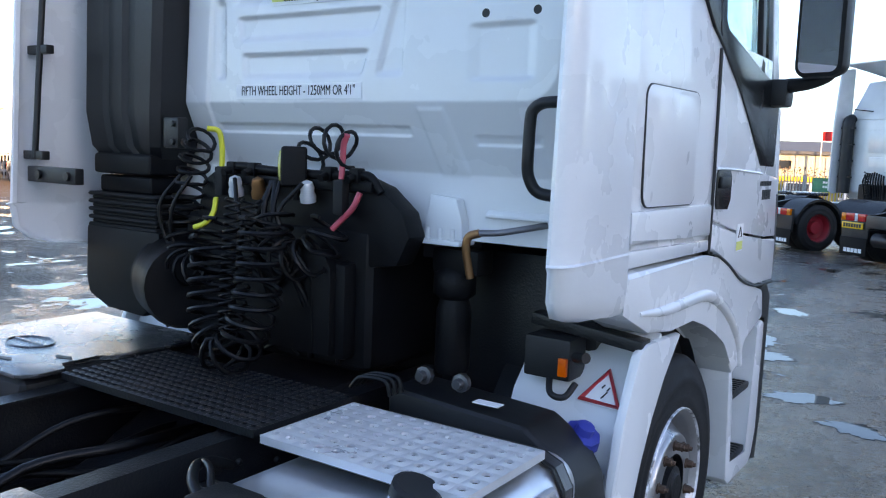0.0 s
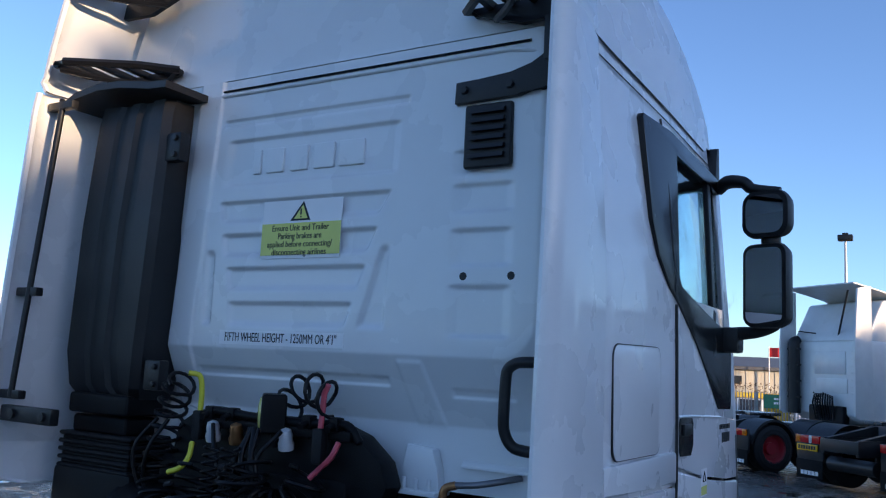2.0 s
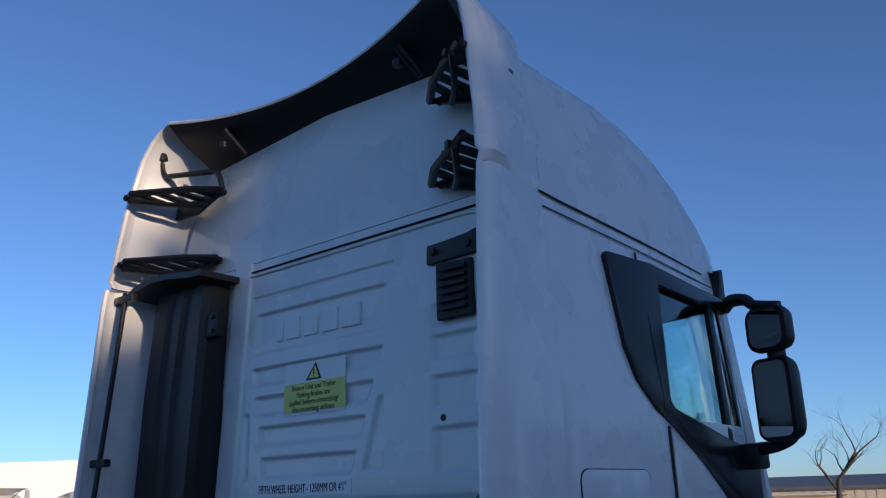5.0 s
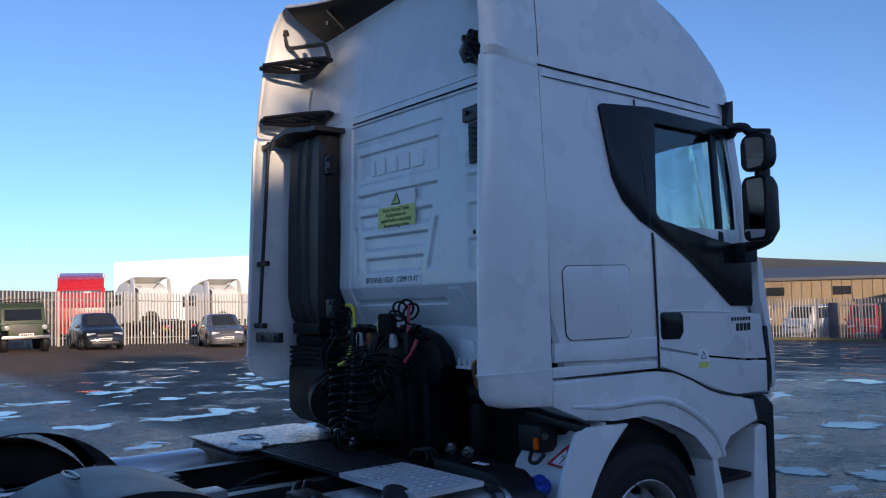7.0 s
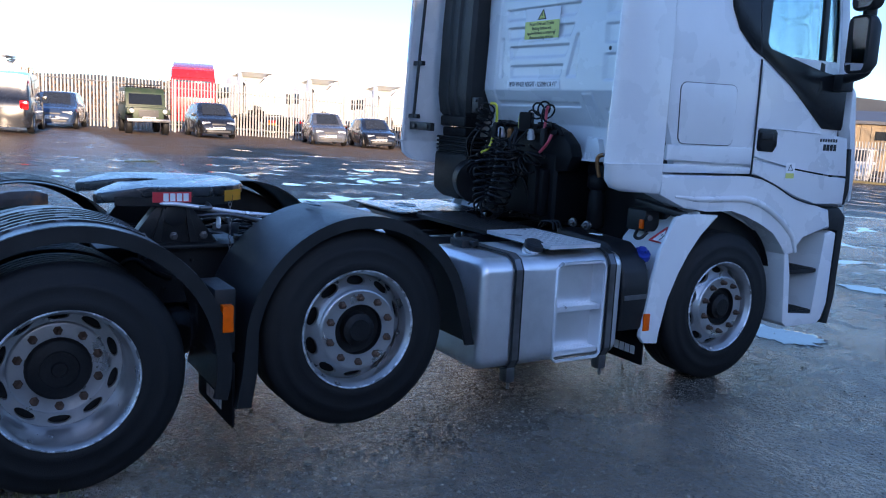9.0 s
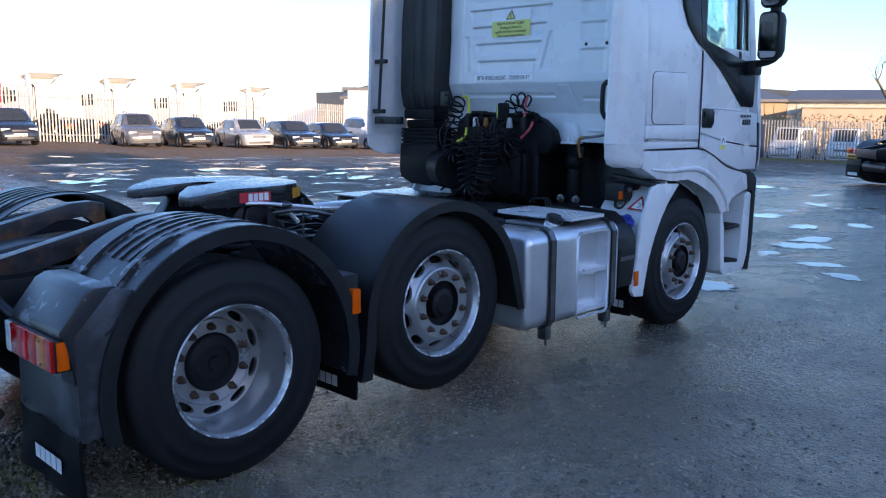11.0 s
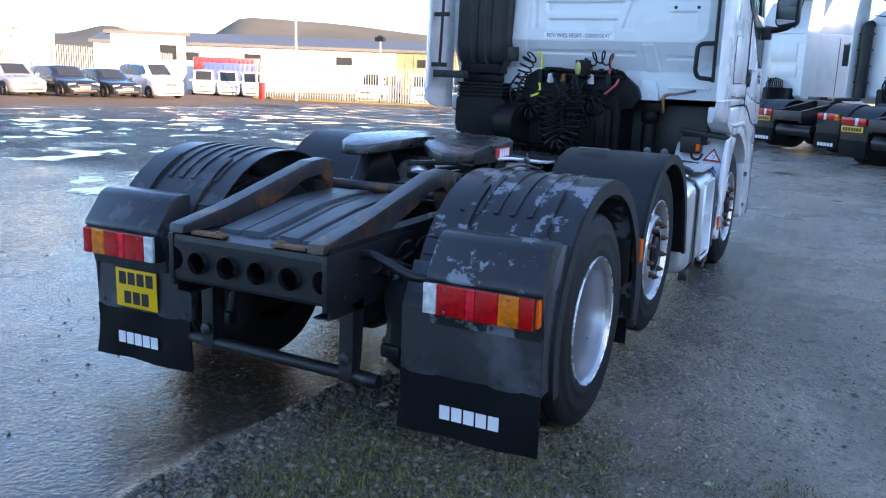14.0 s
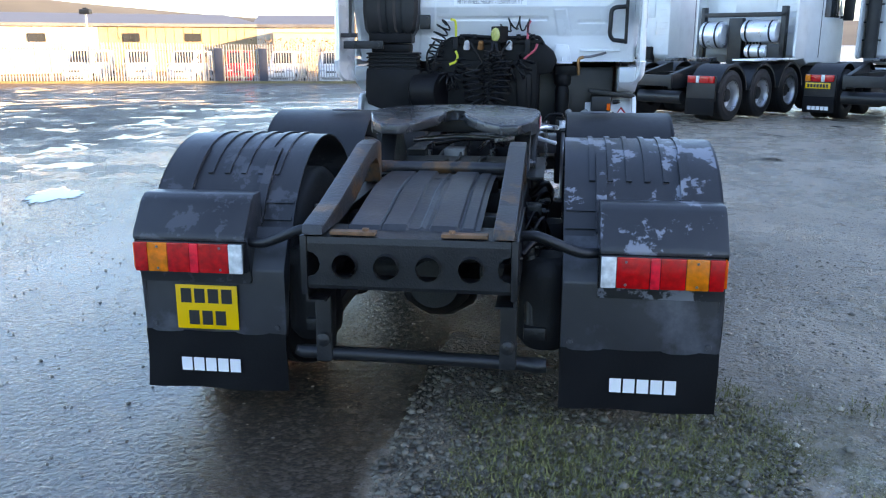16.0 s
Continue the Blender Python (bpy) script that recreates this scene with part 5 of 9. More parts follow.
for a, b in zip(loops, loops[1:]):
    for k in range(len(a)):
        bm.faces.new((a[k], a[(k + 1) % len(a)], b[(k + 1) % len(a)], b[k]))
bm.faces.new(loops[0]), bm.faces.new(loops[-1])
snork = part("air_intake", bm, plastic, truck, "tall ribbed black air intake stack")
bm = B()
strip(bm, [(-1.16, 2.925), (-1.10, 2.955), (-0.95, 2.975), (-0.80, 2.968), (-0.62, 2.94), (-0.52, 2.935)], "y", 3.86, 4.09, 0.03)
part("intake_cap", bm, plastic, snork)
for i in range(9):
    z = 1.378 + i * 0.0165
    d = 0.012 if i % 2 else 0.0
    bm = B()
    box(bm, -1.085 + d, -0.635 - d, 3.945 + d, 4.16 - d, z, z + 0.0165, 0.006, 1)
    part("bellows", bm, rubber, snork, "rubber bellows fold")
for z0, z1, d in ((1.526, 1.60, 0.025), (1.605, 1.69, 0.008)):
    bm = B()
    box(bm, -1.07 + d, -0.68 - d, 3.95 + d, 4.16 - d, z0, z1, 0.02, 3)
    part("intake_collar", bm, bay_plastic, snork)
bm = B()
prism(bm, [(-1.10, 1.16), (-1.08, 1.09), (-0.95, 1.04), (-0.72, 1.03), (-0.64, 1.08), (-0.60, 1.2), (-0.61, 1.385), (-1.09, 1.385)], "y", 3.94, 4.26, 0.02)
revolve(bm, [(-0.04, 0.0), (-0.04, 0.13), (-0.02, 0.16), (0.0, 0.175), (0.02, 0.165), (0.05, 0.175), (0.08, 0.165), (0.22, 0.17), (0.25, 0.16), (0.25, 0)], (-0.62, 4.03, 1.20), axis=(0.75, -0.4, 0), seg=28)
part("air_filter_housing", bm, bay_plastic, snork)
for z in (2.72, 1.78):
    bm = B()
    box(bm, -0.62, -0.53, 3.97, 4.02, z - 0.06, z + 0.06, 0.008)
    for dz in (-0.035, 0.035):
        revolve(bm, [(0, 0.014), (-0.012, 0.012), (-0.014, 0)], (-0.555, 3.97, z + dz), axis=(0, 1, 0), seg=6)
    part("intake_clamp", bm, chassis, snork)
# ---- doors, windows and trim, both sides alike


def flat_yz(pts, sx, x0, x1, w=0.004):
    bm = B()
    prism(bm, pts, "x", *sorted((sx * x0, sx * x1)), w)
    return bm


for sx in (1, -1):
    # glass, black surround and door
    pane = part("side_window", flat_yz([(5.04, 2.22), (5.08, 2.81), (5.60, 2.79), (5.80, 2.76), (5.86, 2.08), (5.60, 2.11)], sx, 1.205, 1.211, 0), tint, cab, "tinted side window", smooth=0)
    pane.visible_shadow = False
    surround = [(4.615, 2.86), (4.60, 2.84), (4.63, 2.70), (4.68, 2.46), (4.76, 2.33), (4.90, 2.22), (5.03, 2.165), (5.30, 2.02), (5.715, 1.735), (5.93, 1.73), (5.945, 1.76), (5.945, 2.02), (5.90, 2.10),
                (5.62, 2.13), (5.07, 2.235), (5.03, 2.27), (5.045, 2.80), (5.60, 2.785), (5.78, 2.77), (5.80, 2.85), (5.0, 2.885)]
    part("window_surround", flat_yz(surround, sx, 1.215, 1.243, 0.003), black_gloss, cab, "black gloss panel round the window")
    part("window_divider", flat_yz([(5.585, 2.79), (5.64, 2.79), (5.68, 2.10), (5.625, 2.11)], sx, 1.211, 1.236), plastic, cab)
    part("front_pillar", flat_yz([(5.76, 2.86), (5.83, 2.85), (5.98, 2.08), (5.94, 2.0), (5.86, 2.08)], sx, 1.19, 1.232), white, cab)
    # raised door skin in two pieces, with shut lines between them and the cab
    door = part("door", flat_yz([(5.012, 1.66), (5.012, 2.14), (5.30, 1.98), (5.70, 1.70), (6.02, 1.68), (6.06, 1.40), (5.85, 1.41), (5.4, 1.46), (5.012, 1.525)], sx, 1.226, 1.2445, 0.006), white, truck, "white cab door")
    part("door_skirt", flat_yz([(5.008, 1.513), (5.4, 1.448), (5.85, 1.398), (6.06, 1.388), (6.055, 1.19), (5.72, 1.205), (5.48, 1.255), (5.27, 1.34), (5.10, 1.395), (5.008, 1.41)], sx, 1.222, 1.249, 0.012), white, door)
    bm = B()
    tube(bm, [(sx * 1.246, 5.012, 1.72), (sx * 1.247, 5.3, 1.715), (sx * 1.246, 5.70, 1.70)], 0.006, 6)
    part("door_crease", bm, white, door)
    bm = flat_yz([(5.025, 1.585), (5.04, 1.565), (5.19, 1.56), (5.225, 1.60), (5.225, 1.69), (5.20, 1.715), (5.04, 1.72), (5.025, 1.70)], sx, 1.243, 1.250, 0.006)
    dh = part("door_handle", bm, black_gloss, door, "black door handle in its recess")
    bm = B()
    box(bm, *sorted((sx * 1.249, sx * 1.262)), 5.05, 5.17, 1.645, 1.69, 0.01)
    part("pull", bm, plastic, dh)
    bars(door, at(sx * 1.2455, 5.80, 1.655, SIDE if sx > 0 else SIDE), 0.20, 0.022, 7, ink, "model_mark", 0.5)
    bars(door, at(sx * 1.2455, 5.82, 1.605, SIDE), 0.15, 0.045, 4, ink, "model_mark", 0.3)
    bm = B()
    box(bm, *sorted((sx * 1.249, sx * 1.2505)), 5.35, 5.45, 1.378, 1.492)
    lab = part("door_label", bm, paper, door, "small white and yellow label", smooth=0)
    bm = B()
    tube(bm, [(sx * 1.251, 5.40 + 0.028 * math.sin(radians(a)), 1.452 + 0.028 * math.cos(radians(a))) for a in (0, 120, 240)], 0.003, 4, closed=True)
    part("warning_sign", bm, ink, lab)
    bm = B()
    box(bm, *sorted((sx * 1.2505, sx * 1.2515)), 5.355, 5.445, 1.384, 1.42)
    part("yellow_band", bm, yellow_paper, lab)
    # shut lines
    bm = B()
    tube(bm, [(sx * 1.239, 4.995, 2.16), (sx * 1.243, 5.0, 1.75), (sx * 1.244, 5.0, 1.45), (sx * 1.243, 4.995, 1.40)], 0.006, 6)
    tube(bm, [(sx * 1.222, 4.90, 2.92), (sx * 1.238, 4.92, 2.6), (sx * 1.24, 4.98, 2.2)], 0.005, 6)
    tube(bm, [(sx * 1.250, 5.01, 1.40), (sx * 1.250, 5.10, 1.387), (sx * 1.250, 5.27, 1.332), (sx * 1.250, 5.48, 1.247), (sx * 1.250, 5.72, 1.197), (sx * 1.250, 6.05, 1.182)], 0.006, 6)
    part("shut_line", bm, ink, cab)
    # locker lid
    rr = 0.045
    lid = arc((4.272 + rr, 1.972 - rr), rr, 180, 90, 5) + arc((4.785 - rr, 1.978 - rr), rr, 90, 0, 5) + arc((4.785 - rr, 1.595 + rr), rr, 0, -90, 5) + arc((4.285 + rr, 1.598 + rr), rr, 270, 180, 5)
    part("locker_lid", flat_yz(lid, sx, 1.228, 1.2415, 0.004), white, cab)
    bm = B()
    tube(bm, [(sx * 1.2365, y, z) for y, z in lid], 0.0042, 6, closed=True)
    part("shut_line", bm, ink, cab)
    # waist panels below the locker
    part("waist_panel", flat_yz([(4.19, 1.490), (4.19, 1.588), (4.99, 1.586), (4.99, 1.468), (4.7, 1.478)], sx, 1.222, 1.248, 0.012), white, cab)
    part("waist_panel", flat_yz([(4.175, 1.47), (4.99, 1.452), (4.99, 1.41), (4.175, 1.415)], sx, 1.222, 1.245, 0.01), white, cab)
    # wing over the front wheel, with its arch
    wing = [(4.17, 1.405), (4.98, 1.395), (5.12, 1.375), (5.32, 1.31), (5.52, 1.22), (5.80, 1.175), (5.90, 1.16), (5.94, 1.02), (5.62, 0.985), (5.55, 0.85), (5.46, 0.84), (5.41, 0.90), (5.30, 1.0), (5.18, 1.08), (5.02, 1.14), (4.85, 1.165), (4.60, 1.165), (4.40, 1.185), (4.17, 1.275)]
    w = part("front_wing", flat_yz(wing, sx, 1.08, 1.248, 0.02), white, truck, "white wing over the front wheel")
    bm = B()
    flare = [(4.30, 1.265), (4.55, 1.245), (4.95, 1.245), (5.15, 1.20), (5.35, 1.10), (5.50, 0.98), (5.56, 0.86)]
    tube(bm, [(sx * 1.246, y, z) for y, z in flare], [0.008, 0.02, 0.024, 0.024, 0.024, 0.022, 0.016], 8)
    part("wing_flare", bm, white, w)
    # inner arch
    bm = B()
    strip(bm, arc((AX_F, 0.52), 0.64, 10, 168, 20), "x", *sorted((sx * 0.70, sx * 1.10)), 0.006)
    part("arch_liner", bm, plastic, w)
    # rear quarter piece behind the wheel, standing on the chassis
    quarter = [(4.10, 0.375), (4.14, 0.33), (4.26, 0.315), (4.275, 0.45), (4.31, 0.60), (4.37, 0.77), (4.45, 0.90), (4.56, 1.01), (4.73, 1.14), (4.40, 1.155), (4.33, 1.13), (4.22, 0.93), (4.16, 0.70), (4.12, 0.50)]
    q = part("rear_quarter_wing", flat_yz(quarter, sx, 1.215, 1.252, 0.016), white, truck, "white rear part of the front wing")
    bm = B()
    strip(bm, [(4.20, 0.42), (4.215, 0.60), (4.25, 0.80), (4.315, 0.95), (4.41, 1.05), (4.50, 1.13), (4.55, 1.165)], "x", *sorted((sx * 0.81, sx * 1.235)), -0.02)
    part("inner_panel", bm, white, q)
    bm = B()
    box(bm, *sorted((sx * 1.245, sx * 1.262)), 4.115, 4.165, 0.415, 0.525, 0.006)
    part("side_marker", bm, orange_lens, q, "orange side reflector")
    bm = B()
    box(bm, *sorted((sx * 0.70, sx * 1.18)), 4.20, 4.215, 0.16, 0.52, 0.003)
    fl = part("mud_flap", bm, flap_rubber, truck)
    bars(fl, at(sx * 1.0, 4.199, 0.245, BACK), 0.24, 0.055, 5, white_print, "logo_mark", 0.18)
    # entry steps
    bm = flat_yz([(5.46, 0.86), (5.52, 0.84), (5.55, 0.70), (5.575, 0.40), (5.86, 0.37), (5.90, 0.98), (5.98, 1.0), (6.04, 0.98), (6.03, 0.45), (5.98, 0.33), (5.93, 0.30), (5.58, 0.305), (5.53, 0.34), (5.50, 0.62)], sx, 0.95, 1.235, 0.01)
    steps = part("entry_steps", bm, white, truck, "white entry steps with black treads")
    bm = B()
    box(bm, *sorted((sx * 0.93, sx * 0.96)), 5.5, 6.0, 0.33, 1.0)
    part("step_back", bm, white, steps)
    for z in (0.41, 0.72):
        bm = B()
        box(bm, *sorted((sx * 0.955, sx * 1.225)), 5.57, 5.87, z - 0.03, z, 0.006)
        for i in range(8):
            box(bm, *sorted((sx * 0.97, sx * 1.215)), 5.585 + i * 0.035, 5.60 + i * 0.035, z, z + 0.006)
        part("step_tread", bm, plastic, steps)
    bm = flat_yz([(5.90, 1.16), (5.91, 1.0), (6.0, 1.02), (6.07, 1.0), (6.06, 0.45), (6.0, 0.30), (6.08, 0.28), (6.12, 0.5), (6.14, 1.1), (6.05, 1.17)], sx, 1.0, 1.23, 0.01)
    part("bumper_corner", bm, plastic, steps)
    # edge of the front panel, black, with the white corner panel in front of it
    part("corner_trim", flat_yz([(6.065, 1.60), (6.10, 1.60), (6.13, 1.30), (6.09, 1.19), (6.065, 1.19)], sx, 1.18, 1.238), plastic, cab)
    part("corner_panel", flat_yz([(6.05, 2.05), (6.10, 2.0), (6.16, 1.62), (6.20, 1.45), (6.19, 1.22), (6.15, 1.20), (6.14, 1.5), (6.06, 1.75)], sx, 1.13, 1.222, 0.01), white, cab)
# bumper and front face, closing the cab
bm = B()
prism(bm, [(-1.2, 6.1), (1.2, 6.1), (1.1, 6.32), (0.7, 6.42), (-0.7, 6.42), (-1.1, 6.32)], "z", 0.30, 1.22, 0.03)
part("front_bumper", bm, white, truck)
bm = B()
prism(bm, [(-1.1, 6.12), (1.1, 6.12), (1.0, 6.33), (0.6, 6.40), (-0.6, 6.40), (-1.0, 6.33)], "z", 1.22, 1.5, 0.02)
part("front_grille", bm, plastic, truck)
# windscreen
bm = B()
prof = [(x, y) for x, y in ring(CAB, 2.2)[7:23]]
lo = [bm.verts.new((x * 0.995, y - 0.01, 1.94)) for x, y in ring(CAB, 1.94)[7:23]]
hi = [bm.verts.new((x * 0.995, y - 0.01, 2.82)) for x, y in ring(CAB, 2.82)[7:23]]
for k in range(len(lo) - 1):
    bm.faces.new((lo[k], lo[k + 1], hi[k + 1], hi[k]))
r = bmesh.ops.solidify(bm, geom=bm.faces[:], thickness=0.006)
ws = part("windscreen", bm, tint, cab, "tinted windscreen")
ws.visible_shadow = False
# inside: dash, wheel, seats
bm = B()
prism(bm, [(5.62, 1.53), (5.70, 2.02), (5.80, 2.12), (6.10, 2.12), (6.14, 1.53)], "x", -1.12, 1.12, 0.03)
part("dashboard", bm, interior, cab)
bm = B()
c = Vector((0.58, 5.42, 2.17))
u, v = Vector((1, 0, 0)), Vector((0, 0.90, 0.43))
tube(bm, [c + (u * math.cos(t * math.pi / 16) + v * math.sin(t * math.pi / 16)) * 0.225 for t in range(32)], 0.016, 8, closed=True)
for a in (0, 180, 270):
    rod(bm, c, c + (u * math.cos(radians(a)) + v * math.sin(radians(a))) * 0.22, 0.018, 8)
rod(bm, c, c + Vector((0, 0.32, -0.45)), 0.04, 10)
part("steering_wheel", bm, interior, cab)
for x in (-0.58, 0.58):
    bm = B()
    box(bm, x - 0.26, x + 0.26, 4.62, 5.15, 1.75, 1.90, 0.05, 3)
    box(bm, x - 0.25, x + 0.25, 4.52, 4.68, 1.85, 2.42, 0.06, 3, m=None)
    box(bm, x - 0.13, x + 0.13, 4.50, 4.62, 2.40, 2.64, 0.04, 3)
    box(bm, x - 0.18, x + 0.18, 4.68, 5.05, 1.53, 1.76, 0.02)
    part("seat", bm, seat_m, cab)
# ---- mirrors on the driver's side
def rounded(x0, x1, z0, z1, r):
    """Corner-rounded upright rectangle."""
    return [(cx + r * math.cos(radians(a0 + k * 18)), cz + r * math.sin(radians(a0 + k * 18))) for cx, cz, a0 in ((x1 - r, z1 - r, 0), (x0 + r, z1 - r, 90), (x0 + r, z0 + r, 180), (x1 - r, z0 + r, 270)) for k in range(6)]


bm = B()
loops = []
for dy, k in ((-0.03, 0.97), (-0.005, 1.0), (0.04, 0.94), (0.075, 0.78), (0.09, 0.55)):
    pts = []
    for x, z in rounded(1.345, 1.56, 2.112, 2.505, 0.05):
        pts.append(bm.verts.new((1.45 + (x - 1.45) * k, 5.72 + dy, 2.308 + (z - 2.308) * k)))
    loops.append(pts)
for a, b in zip(loops, loops[1:]):
    for k in range(24):
        bm.faces.new((a[k], a[(k + 1) % 24], b[(k + 1) % 24], b[k]))
bm.faces.new(loops[-1]), bm.faces.new(loops[0][::-1])
main = part("door_mirror", bm, plastic, truck, "large black door mirror on two arms")
bm = B()
prism(bm, rounded(1.364, 1.540, 2.134, 2.482, 0.035), "y", 5.684, 5.6895)
g = part("mirror_glass", bm, mirror_m, main, smooth=0)
bm = B()
loops = []
for dy, k in ((-0.03, 0.97), (-0.005, 1.0), (0.045, 0.9), (0.075, 0.65)):
    pts = []
    for x, z in rounded(1.335, 1.565, 2.53, 2.755, 0.065):
        pts.append(bm.verts.new((1.45 + (x - 1.45) * k, 5.73 + dy, 2.643 + (z - 2.643) * k)))
    loops.append(pts)
for a, b in zip(loops, loops[1:]):
    for k in range(24):
        bm.faces.new((a[k], a[(k + 1) % 24], b[(k + 1) % 24], b[k]))
bm.faces.new(loops[-1]), bm.faces.new(loops[0][::-1])
part("wide_mirror", bm, plastic, main)
bm = B()
prism(bm, rounded(1.358, 1.542, 2.552, 2.733, 0.05), "y", 5.694, 5.6995)
part("wide_mirror_glass", bm, mirror_m, main, smooth=0)
bm = B()
tube(bm, [(1.20, 5.85, 2.80), (1.25, 5.82, 2.83), (1.33, 5.80, 2.82), (1.37, 5.80, 2.785), (1.50, 5.79, 2.765)], [0.03, 0.034, 0.03, 0.028, 0.02], 10)
part("mirror_arm", bm, plastic, main)
bm = B()
tube(bm, [(1.45, 5.76, 2.47), (1.45, 5.76, 2.58)], 0.045, 10)
part("mirror_joint", bm, plastic, main)
bm = B()
tube(bm, [(1.22, 5.86, 2.07), (1.30, 5.82, 2.09), (1.40, 5.80, 2.10), (1.47, 5.79, 2.13), (1.48, 5.79, 2.17)], [0.04, 0.034, 0.026, 0.026, 0.03], 10)
box(bm, 1.20, 1.31, 5.78, 5.92, 2.00, 2.12, 0.02)
part("mirror_arm", bm, plastic, main)
# the mirror heads are turned in towards the driver
turn_in = Matrix.Translation((1.45, 5.72, 0)) @ Matrix.Rotation(radians(-18), 4, "Z") @ Matrix.Translation((-1.45, -5.72, 0))
for o in [main] + [c for c in main.children if "arm" not in c.name]:
    o.data.transform(turn_in)
bm = B()
prism(bm, [(5.75, 2.86), (5.80, 3.02), (5.84, 3.03), (5.83, 2.85)], "x", 1.10, 1.24, 0.006)
part("sun_visor_end", bm, plastic, cab)

# the sides of cab, roof and fairings lean inwards above the waist
LEANS = ("cab_body", "cab_lining", "high_roof", "roof_joint", "side_window", "window_surround", "window_divider", "front_pillar", "shut_line", "fairing_joint", "sun_visor_end", "windscreen", "side_fairing", "upper_fairing")
for o in [c for c in truck.children_recursive if c.type == "MESH" and c.name.split(".")[0] in LEANS]:
    for v in o.data.vertices:
        up = min(1.0, max(0.0, (v.co.z - 2.15) / 0.80))
        fore = min(1.0, max(0.0, (v.co.y - 3.86) / 0.32))
        k = up * (0.6 + 0.4 * up) * fore
        side = min(1.0, abs(v.co.x) / 1.1)
        v.co.x -= math.copysign(0.052 * side * k, v.co.x)
        v.co.y += 0.055 * k * side * min(1.0, max(0.0, (v.co.y - 4.12) / 0.10)) * (1 + 0.25 * (v.co.y - 4.2)) * (1.0 if v.co.y < 5.9 else 0.5)

# ---------------------------------------------------------------- engine bay, air lines
bm = B()
box(bm, -0.56, 0.40, 4.02, 4.9, 0.97, 1.48, 0.05, 3)
box(bm, -0.50, 0.34, 3.96, 4.05, 1.02, 1.36, 0.03)
prism(bm, [(0.22, 1.04), (0.30, 1.04), (0.30, 1.34), (0.26, 1.40), (0.16, 1.40), (0.16, 1.36), (0.22, 1.33)], "y", 3.93, 3.98, 0.01)
part("engine_cover", bm, bay_plastic, truck, "dark engine and gearbox cover under the cab")
bm = B()
box(bm, -1.1, 1.05, 4.45, 5.6, 0.75, 1.40, 0.03)
part("under_cab_block", bm, chassis, truck)
bm = B()
prism(bm, [(-0.50, 1.40), (-0.46, 1.60), (-0.36, 1.66), (0.30, 1.66), (0.42, 1.62), (0.52, 1.54), (0.55, 1.46), (0.50, 1.36), (0.3, 1.33), (-0.3, 1.36)], "y", 4.03, 4.13, 0.015)
part("rear_shroud", bm, bay_plastic, truck)
# gear and lift gear on the offside
bm = B()
revolve(bm, [(0.98, 0), (0.98, 0.055), (1.0, 0.062), (1.2, 0.062), (1.24, 0.05), (1.26, 0.075), (1.33, 0.075), (1.36, 0.04), (1.38, 0)], (0.60, 4.24, 0), axis=(0, 0, 1), seg=20)
box(bm, 0.53, 0.72, 4.19, 4.30, 1.33, 1.42, 0.02)
part("cab_pump", bm, bay_plastic, truck)
bm = B()
tube(bm, [(0.735, 4.12, 1.34), (0.728, 4.10, 1.43), (0.735, 4.10, 1.475), (0.77, 4.11, 1.49)], 0.014, 10)
pipe = part("copper_pipe", bm, copper, truck, "copper and braided pipe below the cab")
bm = B()
tube(bm, [(0.77, 4.11, 1.49), (0.83, 4.13, 1.495), (0.90, 4.16, 1.51), (0.96, 4.21, 1.525)], 0.011, 10)
part("braided_end", bm, steel, pipe)
bm = B()
box(bm, 0.86, 1.03, 4.28, 4.41, 1.01, 1.15, 0.012)
rod(bm, (1.05, 4.28, 1.10), (1.10, 4.25, 1.11), 0.018, 10)
tube(bm, [(0.95, 4.30, 1.02), (0.98, 4.25, 0.975), (1.03, 4.25, 0.97), (1.05, 4.29, 1.01)], 0.011, 8)
sw = part("isolator_switch", bm, plastic, truck, "black isolator box with a yellow tag")
bm = B()
box(bm, 0.995, 1.025, 4.262, 4.279, 1.03, 1.09, 0.003)
part("yellow_tag", bm, orange_lens, sw)
bm = B()
prism(bm, [(0.84, 1.17), (1.24, 1.125), (1.24, 1.165), (0.84, 1.21)], "y", 4.36, 4.44, 0.006)
part("wing_stay", bm, chassis, truck)
bm = B()
corners = [Vector((1.126, 4.398, 1.053)), Vector((1.054, 4.302, 0.956)), Vector((1.207, 4.296, 0.949))]
tri_n = (corners[1] - corners[0]).cross(corners[2] - corners[0]).normalized()
tri_n = tri_n if tri_n.y < 0 else -tri_n
mid = (corners[0] + corners[1] + corners[2]) / 3
V = [bm.verts.new(p) for p in corners] + [bm.verts.new(p - tri_n * 0.004) for p in corners]
bm.faces.new(V[:3]), bm.faces.new(V[3:][::-1])
for k in range(3):
    bm.faces.new((V[k], V[k + 3], V[(k + 1) % 3 + 3], V[(k + 1) % 3]))
sign = part("triangle_sign", bm, paper, truck, "white warning triangle with a red border", smooth=0)
bm = B()
tube(bm, [mid + (p - mid) * 0.86 + tri_n * 0.001 for p in corners], 0.0115, 6, closed=True)
part("red_border", bm, red_ink, sign)
for a, b in ((0.25, 0.1), (0.1, 0.3), (-0.1, 0.2), (0.3, 0.35)):
    bm = B()
    p = mid + (corners[0] - mid) * (a - 0.15) + (corners[2] - mid) * (b - 0.2) + tri_n * 0.002
    tube(bm, [p, p + (corners[0] - corners[1]).normalized() * 0.016], 0.0025, 5)
    part("print", bm, ink, sign)
